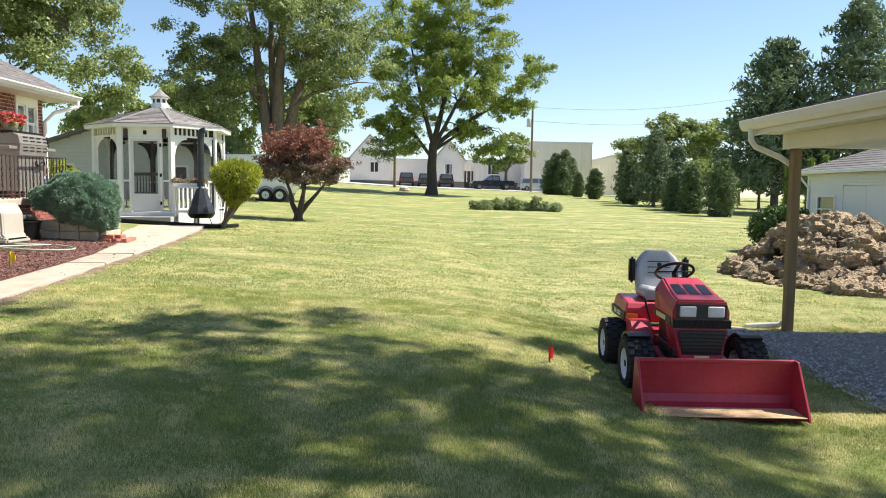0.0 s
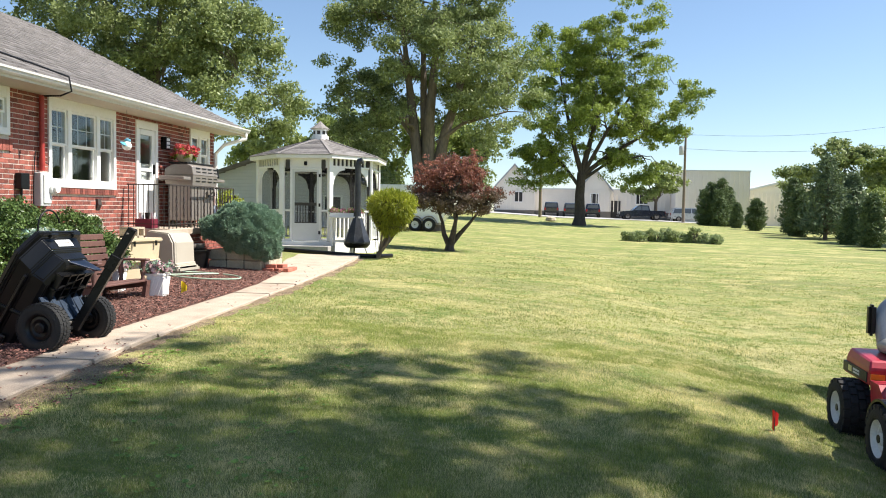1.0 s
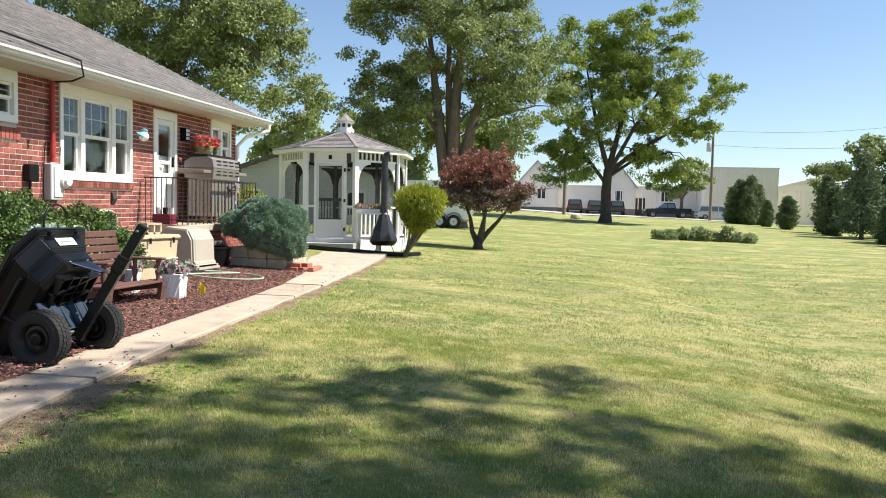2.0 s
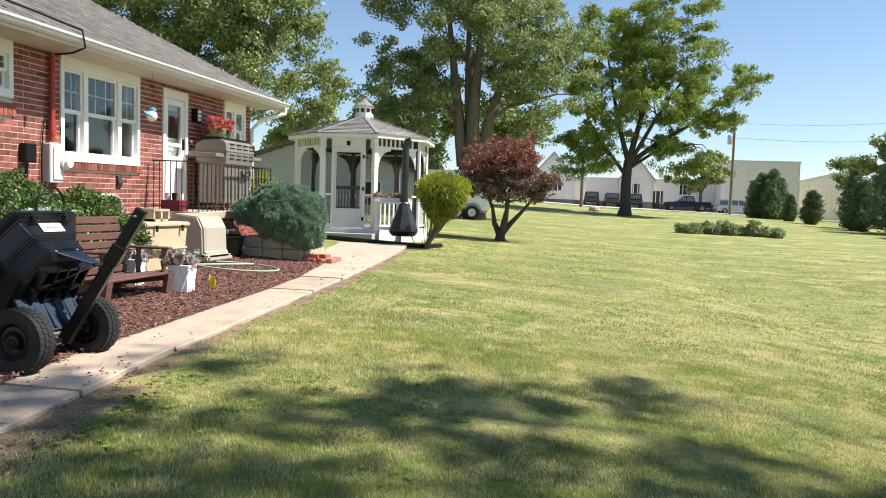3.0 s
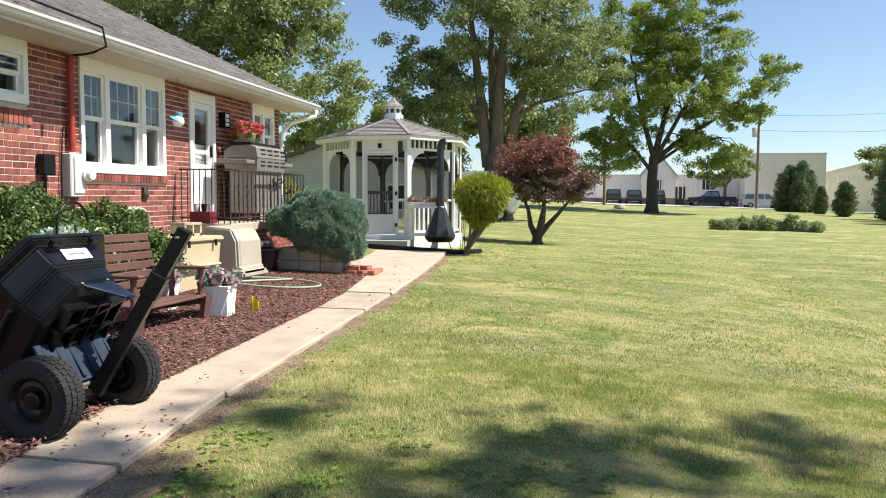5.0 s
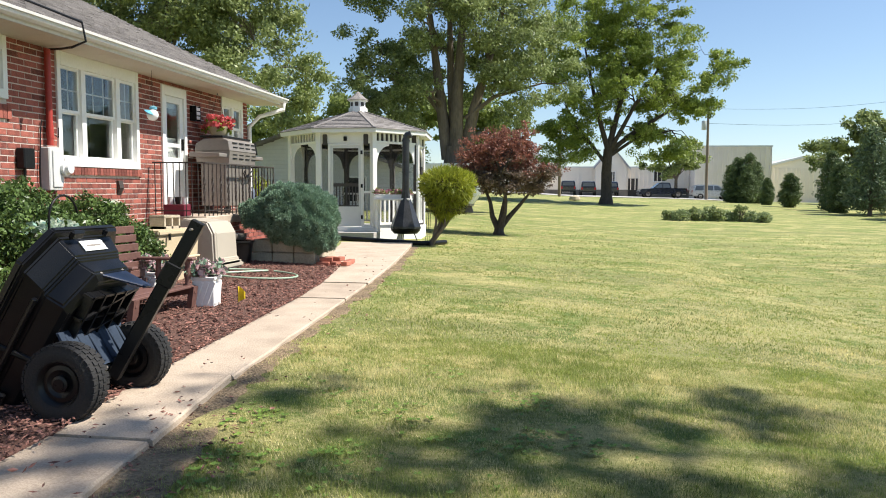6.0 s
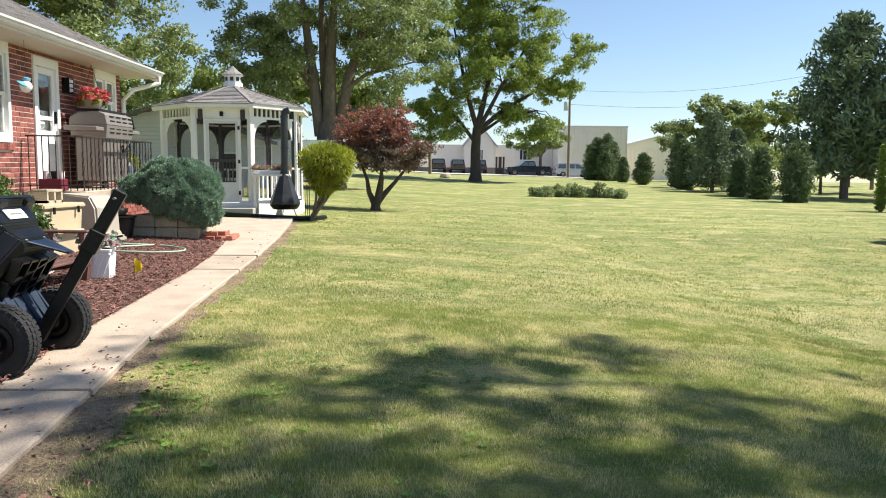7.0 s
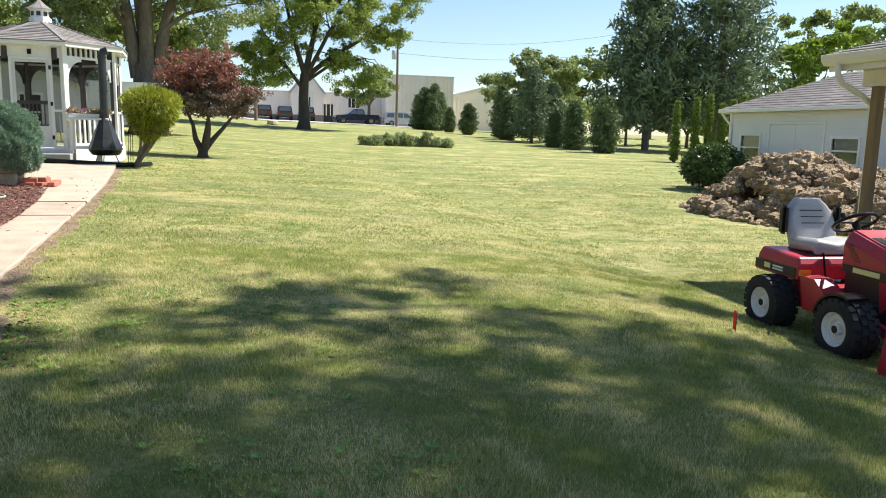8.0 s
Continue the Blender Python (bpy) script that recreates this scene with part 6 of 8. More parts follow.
def wheel(parent, m, r, w, rim_m, lugs=26, name="wheel", knob=0.012):
    """A tyre with tread blocks and a dished rim; the axle runs along local y."""
    m = m @ pose(0, 0, 0, 90, 0, 0)
    prof = [(r * 0.55, -w * 0.40), (r * 0.62, -w * 0.48), (r * 0.82, -w * 0.5), (r * 0.95, -w * 0.42), (r, -w * 0.2), (r, w * 0.2), (r * 0.95, w * 0.42), (r * 0.82, w * 0.5), (r * 0.62, w * 0.48), (r * 0.55, w * 0.40)]
    hub = part(name, Geo().spin([(0.012, -w * 0.42), (0.03, -w * 0.42), (0.03, w * 0.42), (0.012, w * 0.42)], 12, m), M_BLACK_STEEL, parent)
    part("tyre", Geo().spin(prof, 40, m, caps=False), M_RUBBER, hub, smooth=True)
    g = Geo()
    for row, (z, off) in enumerate(((-w * 0.36, 0), (-w * 0.12, 0.5), (w * 0.12, 0), (w * 0.36, 0.5))):
        for k in range(lugs):
            a = 2 * math.pi * (k + off) / lugs
            rr = r * (0.955 if abs(z) > w * 0.3 else 0.995)
            g.box(-knob, knob, -r * 2.2 / lugs, r * 2.2 / lugs, -w * 0.10, w * 0.10, m @ pose(rr * math.cos(a), rr * math.sin(a), z, 0, 0, math.degrees(a)))
    part("tread", g, M_RUBBER, hub)
    for s in (-1, 1):
        q = [(0.03, s * w * 0.22), (r * 0.28, s * w * 0.22), (r * 0.36, s * w * 0.30), (r * 0.47, s * w * 0.28), (r * 0.53, s * w * 0.42), (r * 0.57, s * w * 0.45), (r * 0.57, s * w * 0.40), (r * 0.5, s * w * 0.2), (0.03, s * w * 0.15)]
        part("rim", Geo().spin(q, 28, m), rim_m, hub, smooth=True)
        part("hub_cap", Geo().spin([(0.045, s * w * 0.20), (0.045, s * w * 0.36), (0.03, s * w * 0.40), (0.01, s * w * 0.40)], 12, m), rim_m, hub, smooth=True)
    return hub


def build_cart():
    ax, y0, y1 = -4.53, 6.53, 7.21
    az = ground_z(ax, 6.9) + 0.207
    c = thing("dump_cart", "black plastic garden dump cart tipped up on two wheels", "cart")
    for y in (y0, y1):
        wheel(c, pose(ax, y, az), 0.208, 0.15, M_BLACK, 34, knob=0.006)
    ym = (y0 + y1) / 2
    part("axle", Geo().tube([(ax, y0, az), (ax, y1, az)], 0.018, 8), M_BLACK_STEEL, c)
    # the tub in its own frame: x forwards, z up, then tipped
    tip = pose(ax - 0.10, ym + 0.06, az - 0.005, 0, -60, 0)
    sec = [  # ends, half-width and height from the floor to the rim
        (-0.40, 0.50, 0.28, 0.13), (-0.43, 0.55, 0.31, 0.165), (-0.46, 0.56, 0.335, 0.27), (-0.475, 0.585, 0.35, 0.282), (-0.515, 0.63, 0.385, 0.40), (-0.56, 0.68, 0.43, 0.405), (-0.56, 0.68, 0.43, 0.45)]

    def ring(x0, x1, w, z, cut=0.14):
        return [tip @ Vector(p) for p in ((x0 + cut, -w, z), (x1 - cut * 1.4, -w, z), (x1, -w + cut, z), (x1, w - cut, z), (x1 - cut * 1.4, w, z), (x0 + cut, w, z), (x0, w - cut, z), (x0, -w + cut, z))]

    outer = [ring(*s) for s in sec]
    inner = [ring(s[0] + 0.03, s[1] - 0.03, s[2] - 0.03, s[3] + (0.02 if k == 0 else 0)) for k, s in enumerate(sec)]
    part("tub", Geo().loft(outer + inner[::-1]), M_BLACK, c, "black moulded plastic tub", bevel=0.012, seg=2)
    # deep crossed ribs under the floor
    for y in (-0.21, -0.105, 0.0, 0.105, 0.21):
        part("rib", Geo().box(-0.36, 0.45, y - 0.008, y + 0.008, 0.075, 0.134, tip), M_BLACK, c)
    for x in (-0.3, -0.15, 0.0, 0.15, 0.3, 0.44):
        part("rib", Geo().box(x - 0.008, x + 0.008, -0.24, 0.24, 0.08, 0.134, tip), M_BLACK, c)
    for k in range(4):
        x = 0.0 + 0.15 * (k - 1)
        part("rib", Geo().beam(tip @ Vector((x, -0.21, 0.10)), tip @ Vector((x + 0.15, 0.21, 0.10)), 0.014, 0.05, tip.to_3x3() @ Vector((0, 0, 1))), M_BLACK, c)
    for s in (-1, 1):
        part("side_ridge", Geo().beam(tip @ Vector((-0.32, s * 0.372, 0.29)), tip @ Vector((0.34, s * 0.372, 0.29)), 0.03, 0.03).beam(tip @ Vector((0.0, s * 0.30, 0.16)), tip @ Vector((0.0, s * 0.395, 0.40)), 0.03, 0.03), M_BLACK, c, bevel=0.008)
        part("moulded_clip", Geo().box(-0.12, -0.04, s * 0.40 - 0.02, s * 0.40 + 0.02, 0.33, 0.40, tip).box(-0.30, -0.22, s * 0.36 - 0.02, s * 0.36 + 0.02, 0.20, 0.26, tip), M_BLACK, c, bevel=0.01)
    for y in (-0.15, 0.16):
        part("latch", Geo().box(0.645, 0.70, y - 0.055, y + 0.055, 0.355, 0.385, tip), M_BLACK, c, bevel=0.012)
    slope = tip @ pose(0.607, 0, 0.34, 0, 20, 0)
    lab = part("label", Geo().box(0.003, 0.008, -0.10, 0.11, -0.035, 0.035, slope), M_LABEL, c, "white label")
    part("print_bar", Geo().box(0.008, 0.0095, -0.06, 0.07, -0.006, 0.006, slope), M_STEEL, lab)
    # steel bracket pointing to the tongue, corrugated frame plate over the axle, tongue
    part("bracket", Geo().loft([[tip @ Vector(p) for p in ((0.520, -0.14, 0.20), (0.520, 0.14, 0.20), (0.535, 0.14, 0.20), (0.535, -0.14, 0.20))], [tip @ Vector(p) for p in ((0.54, 0.05, -0.03), (0.54, 0.12, -0.03), (0.555, 0.12, -0.03), (0.555, 0.05, -0.03))]]), M_NAVYSTEEL, c, bevel=0.004)
    for y in (-0.10, 0.11):
        part("bolt", Geo().spin([(0.012, 0), (0.012, 0.008), (0.004, 0.011)], 8, tip @ pose(0.535, y, 0.17, 0, 90, 0)), M_STEEL, c, smooth=True)
    ya, yb, zl = y0 + 0.07, y0 + 0.64, az + 0.03
    plate = part("frame_plate", Geo().loft([[(-4.63, ya + 0.02, 0.80), (-4.63, yb + 0.02, 0.80), (-4.645, yb + 0.02, 0.80), (-4.645, ya + 0.02, 0.80)], [(-4.50, ya, zl), (-4.50, yb, zl), (-4.515, yb, zl), (-4.515, ya, zl)]]), M_BLUESTEEL, c, "blue-grey ribbed steel plate")
    for k in range(6):
        y = ya + 0.05 + 0.094 * k
        part("plate_rib", Geo().beam((-4.622, y + 0.02, 0.78), (-4.499, y, zl + 0.02), 0.028, 0.014, (1, 0, 0.2)), M_BLUESTEEL, plate, bevel=0.004)
    a, b = Vector((ax + 0.03, ym + 0.05, az - 0.06)), Vector((-4.025, ym + 0.17, 1.395))
    part("tongue", Geo().beam(a, b, 0.07, 0.075), M_BLACK_STEEL, c, "glossy black steel tongue", bevel=0.006)
    d = (b - a).normalized()
    part("tongue_sleeve", Geo().beam(a + d * 0.60, a + d * 0.74, 0.088, 0.094), M_BLACK_STEEL, c, bevel=0.006)
    part("pin", Geo().tube([b - d * 0.05 + Vector((0, -0.06, 0)), b - d * 0.05 + Vector((0, 0.06, 0))], 0.008, 6), M_STEEL, c)
    part("strut", Geo().beam((ax - 0.02, y0 + 0.12, az - 0.03), (ax + 0.02, ym + 0.03, az - 0.05), 0.03, 0.03), M_BLACK_STEEL, c)
    part("pivot_bolt", Geo().tube([(ax, ym - 0.05, az + 0.0), (ax, ym + 0.20, az + 0.0)], 0.02, 8), M_STEEL, c)


build_cart()

# ---- tractor ----
M_SEAT = mat("grey_vinyl", (0.36, 0.355, 0.36), 0.45, vary=0.12, scale=4, fine=60, bump=0.06)
M_GRILLE = mat("grille_black", (0.015, 0.015, 0.016), 0.5, vary=0.2)
M_LENS = mat("headlamp_lens", (0.55, 0.56, 0.55), 0.15, vary=0.1, coat=0.5)
M_ORANGE = mat("amber_lens", (0.75, 0.22, 0.02), 0.3, vary=0.1)
# bright orange-tan: sunlight on the bucket floor put into the colour
M_BUCKETFLOOR = mat("sunlit_floor_orange", (0.55, 0.33, 0.15), 0.6, vary=0.35, scale=6, fine=40, bump=0.1, tint=(0.6, 0.43, 0.25))
M_YELLOWBAND = mat("pale_decal", (0.75, 0.68, 0.30), 0.5, vary=0.05, bump=0)


def build_tractor():
    T = thing("tractor", "red compact tractor with grey seat and front loader bucket", "tractor", on_ground(2.53, 6.70, -4))
    r, w = 0.23, 0.23
    for x in (-0.47, 0.47):
        for y in (-0.46, 0.47):
            wheel(T, pose(x, y, r, 0, 0, 90), r, w, M_RIM_WHITE, 20, knob=0.016)
    for y in (-0.46, 0.47):
        part("axle", Geo().tube([(-0.44, y, r), (0.44, y, r)], 0.045, 8), M_BLACK_STEEL, T)
    part("chassis", Geo().box(-0.20, 0.20, -0.62, 0.62, 0.20, 0.40), M_GRILLE, T, bevel=0.01)
    T_all, T = T, part("front_frame", Geo().box(-0.12, 0.12, -0.60, -0.10, 0.40, 0.56), M_GRILLE, T)
    T.location = (0, -0.06, 0)
    # hood: tapering up and back
    def sect(y, wb, wt, zb, zt):
        return [(-wb, y, zb), (wb, y, zb), (wb, y, zt - 0.10), (wt, y, zt), (-wt, y, zt), (-wt - (wb - wt), y, zt - 0.10)]
    part("hood", Geo().loft([sect(-0.62, 0.235, 0.20, 0.60, 0.815), sect(-0.45, 0.235, 0.195, 0.60, 0.835), sect(-0.02, 0.225, 0.165, 0.60, 0.935), sect(0.03, 0.21, 0.15, 0.60, 0.925)]), M_RED, T, "glossy red hood", bevel=0.014, seg=2)
    part("front_cowl", Geo().loft([[(-0.235, -0.60, 0.60), (0.235, -0.60, 0.60), (0.235, -0.40, 0.60), (-0.235, -0.40, 0.60)], [(-0.17, -0.66, 0.33), (0.17, -0.66, 0.33), (0.20, -0.40, 0.33), (-0.20, -0.40, 0.33)]]), M_RED, T, bevel=0.01)
    part("lamp_recess", Geo().box(-0.205, 0.205, -0.632, -0.60, 0.66, 0.78), M_GRILLE, T)
    for x in (-0.115, 0.115):
        part("headlight", Geo().box(x - 0.068, x + 0.068, -0.645, -0.61, 0.675, 0.765), M_LENS, T, "rectangular headlamp", bevel=0.008)
    grl = part("grille_band", Geo().box(-0.24, 0.24, -0.645, -0.59, 0.585, 0.652), M_GRILLE, T)
    for k in range(24):
        x = -0.23 + 0.02 * k
        part("grille_fin", Geo().box(x - 0.004, x + 0.004, -0.656, -0.643, 0.588, 0.65), M_BLACK, grl)
    scr = part("radiator_screen", Geo().prism([(-0.155, 0.37), (0.155, 0.37), (0.195, 0.565), (-0.195, 0.565)], 0.03, pose(0, -0.672, 0)), M_GRILLE, T)
    for k in range(6):
        z = 0.385 + 0.03 * k
        ww = 0.16 + 0.20 * (z - 0.37) * 0.9
        part("screen_bar", Geo().box(-ww, ww, -0.682, -0.67, z, z + 0.006), M_BLACK, scr)
    part("front_plate", Geo().box(-0.06, 0.06, -0.675, -0.655, 0.338, 0.36), M_YELLOWBAND, T)
    # louvres on the hood's top and sides
    for x in (-0.11, 0.0, 0.11):
        part("hood_vent", Geo().loft([[(x - 0.04, y, z - 0.012), (x + 0.04, y, z - 0.012), (x + 0.04, y, z + 0.004), (x - 0.04, y, z + 0.004)] for y, z in ((-0.43, 0.840), (-0.20, 0.893))]), M_BLACK, T, "dark vent let into the hood")
    for s in (-1, 1):
        for k in range(9):
            part("louvre", Geo().box(s * 0.222, s * 0.232, -0.20 + 0.015 * k, -0.13 + 0.015 * k, 0.70 + 0.016 * k, 0.706 + 0.016 * k), M_GRILLE, T)
        band = part("side_band", Geo().box(s * 0.236 - 0.003, s * 0.236 + 0.003, -0.56, -0.02, 0.605, 0.665), M_GRILLE, T)
        part("decal", Geo().box(s * 0.240 - 0.003, s * 0.240 + 0.003, -0.42, -0.14, 0.615, 0.655), M_YELLOWBAND, band)
        # engine bay sides, running boards, fenders
        part("engine_side", Geo().box(s * 0.14 - 0.03, s * 0.14 + 0.03, -0.38, 0.02, 0.38, 0.60), M_GRILLE, T)
        part("front_fender", Geo().loft([[(s * 0.47 - 0.09, -0.40 + 0.285 * math.cos(a), 0.23 + 0.275 * math.sin(a)), (s * 0.47 + 0.09, -0.40 + 0.285 * math.cos(a), 0.23 + 0.275 * math.sin(a)), (s * 0.47 + 0.09, -0.40 + 0.265 * math.cos(a), 0.23 + 0.255 * math.sin(a)), (s * 0.47 - 0.09, -0.40 + 0.265 * math.cos(a), 0.23 + 0.255 * math.sin(a))] for a in np.linspace(0.25, 1.95, 10)]), M_BLACK, T, "black front mudguard")
        part("step_plate", Geo().prism([(0.02, 0.25), (0.30, 0.25), (0.36, 0.52), (0.18, 0.52), (0.02, 0.40)], 0.18, pose(s * 0.33 + 0.09, -0.12, 0, 0, 0, 90)), M_RED, T)
    T = T_all
    # rear body
    rear = part("rear_body", Geo().loft([[(-0.42, 0.22, 0.47), (0.42, 0.22, 0.47), (0.42, 0.82, 0.47), (-0.42, 0.82, 0.47)], [(-0.42, 0.20, 0.60), (0.42, 0.20, 0.60), (0.40, 0.80, 0.62), (-0.40, 0.80, 0.62)], [(-0.40, 0.24, 0.66), (0.40, 0.24, 0.66), (0.38, 0.78, 0.68), (-0.38, 0.78, 0.68)]]), M_RED, T, bevel=0.012)
    part("rear_band", Geo().box(-0.428, 0.428, 0.24, 0.80, 0.49, 0.57), M_GRILLE, rear)
    for s in (-1, 1):
        part("marker_lamp", Geo().box(s * 0.36 - 0.05, s * 0.36 + 0.05, 0.19, 0.215, 0.51, 0.56), M_ORANGE, rear)
        part("badge", Geo().box(s * 0.43 - 0.003, s * 0.43 + 0.003, 0.58, 0.66, 0.51, 0.555), M_YELLOWBAND, rear)
        part("print_bar", Geo().box(s * 0.43 - 0.003, s * 0.43 + 0.003, 0.40, 0.54, 0.535, 0.55).box(s * 0.43 - 0.003, s * 0.43 + 0.003, 0.40, 0.54, 0.512, 0.525), M_LABEL, rear)
        part("rear_leg", Geo().prism([(0.20, 0.22), (0.40, 0.22), (0.44, 0.48), (0.14, 0.48)], 0.05, pose(s * 0.27 + 0.025, 0, 0, 0, 0, 90)), M_RED, T)
    part("deck_plate", Geo().box(-0.30, 0.30, 0.02, 0.24, 0.40, 0.44), M_RED, T)
    part("hazard_label", Geo().box(-0.36, -0.20, 0.06, 0.20, 0.441, 0.446), M_ORANGE, T)
    # seat
    st = part("seat", Geo().loft([[(-0.22, y, z - 0.07), (0.22, y, z - 0.07), (0.24, y, z), (0.19, y, z + 0.045), (0.0, y, z + 0.01), (-0.19, y, z + 0.045), (-0.24, y, z)] for y, z in ((0.28, 0.74), (0.32, 0.765), (0.48, 0.755), (0.64, 0.75))]), M_SEAT, T, "grey vinyl bucket seat", smooth=True, bevel=0.01)
    back = []
    for u in np.linspace(0, 1, 8):
        y, z = 0.60 + 0.14 * u, 0.72 + 0.40 * u
        ww = 0.24 * (0.94 + 0.06 * math.sin(3 * u)) * (1 - 0.5 * max(0, (u - 0.45) / 0.55) ** 2.4)
        back.append([(-ww, y + 0.05, z), (ww, y + 0.05, z), (ww, y, z), (ww * 0.86, y - 0.055 * (1 - 0.5 * u), z), (ww * 0.55, y - 0.02, z), (-ww * 0.55, y - 0.02, z), (-ww * 0.86, y - 0.055 * (1 - 0.5 * u), z), (-ww, y, z)])
    part("backrest", Geo().loft(back), M_SEAT, T, smooth=True, bevel=0.012)
    for z in (0.90, 0.955, 1.01):
        part("seat_seam", Geo().box(-0.11, 0.11, 0.60 + 0.35 * (z - 0.72) - 0.026, 0.60 + 0.35 * (z - 0.72) - 0.018, z, z + 0.008), M_GRILLE, T)
    part("seat_base", Geo().box(-0.2, 0.2, 0.32, 0.70, 0.60, 0.70), M_GRILLE, T, bevel=0.02)
    for s in (-1, 1):
        part("armrest", Geo().box(s * 0.265 - 0.03, s * 0.265 + 0.03, 0.64, 0.72, 0.80, 1.06), M_BLACK, T, "folded-up black armrest", bevel=0.02, seg=2)
    # steering
    m = pose(0, 0.12, 0.97, -32, 0, 0)
    sw = part("steering_wheel", Geo().tube([m @ Vector((0.17 * math.cos(a), 0.17 * math.sin(a), 0)) for a in np.linspace(0, 2 * math.pi, 28)], 0.014, 8), M_BLACK, T, smooth=True)
    part("spoke", Geo().beam(m @ Vector((-0.16, 0, 0)), m @ Vector((0.16, 0, 0)), 0.03, 0.012).beam(m @ Vector((0, 0, 0)), m @ Vector((0, -0.16, 0)), 0.03, 0.012), M_BLACK, sw)
    part("wheel_knob", Geo().spin([(0.01, 0), (0.022, 0.03), (0.022, 0.05), (0.01, 0.06)], 10, m @ pose(-0.15, -0.06, 0)), M_BLACK, sw)
    part("column", Geo().tube([m @ Vector((0, 0, 0)), (0, 0.02, 0.80)], 0.03, 8), M_BLACK, T)
    part("lever", Geo().tube([(0.2, 0.2, 0.6), (0.28, 0.2, 0.85)], 0.01, 6), M_BLACK, T)
    part("lever", Geo().tube([(-0.2, 0.15, 0.5), (-0.27, 0.12, 0.72)], 0.01, 6), M_BLACK, T)
    # bucket and its arms
    bw = 0.605
    prof = [(0.0, 0.015), (0.24, 0.025), (0.31, 0.06), (0.33, 0.12), (0.28, 0.395)]
    bk = part("bucket", Geo().loft([[(x, -1.34 + a, z) for a, z in prof] + [(x, -1.34 + a + 0.02, z - 0.012) for a, z in reversed(prof)] for x in (-bw, bw)]), M_RED, T, "scraped red steel loader bucket")
    # thin plate carries the floor's painted sunlight
    part("bucket_floor", Geo().box(-bw + 0.01, bw - 0.01, -1.35, -1.10, 0.028, 0.034, pose(0, 0, 0.002)), M_BUCKETFLOOR, bk, "orange-tan floor with sunlight in its colour")
    for s in (-1, 1):
        part("cheek", Geo().prism([(-0.02, 0.0), (0.30, 0.0), (0.36, 0.08), (0.31, 0.41), (0.22, 0.405), (0.0, 0.05)], 0.018, Matrix.Translation((s * (bw + 0.009) + 0.009, -1.34, 0)) @ pose(0, 0, 0, 0, 0, 90)), M_RED, bk, bevel=0.003)
        part("loader_arm", Geo().beam((s * 0.30, -0.98, 0.20), (s * 0.24, -0.20, 0.30), 0.05, 0.08), M_RED, T, bevel=0.006)
        part("loader_arm_rod", Geo().tube([(s * 0.34, -0.99, 0.12), (s * 0.30, -0.30, 0.16)], 0.018, 8), M_STEEL, T)
    part("bucket_lip", Geo().box(-bw, bw, -1.075, -1.045, 0.38, 0.41), M_RED, bk, bevel=0.005)


build_tractor()

# ---- carport, garage and spoil heap ----
M_SIDING = mat("white_siding", (0.74, 0.76, 0.79), 0.5, vary=0.04, scale=2, fine=30, bump=0.03)
M_CARPORT_TRIM = mat("cream_trim", (0.66, 0.63, 0.56), 0.5, vary=0.05, bump=0.03)


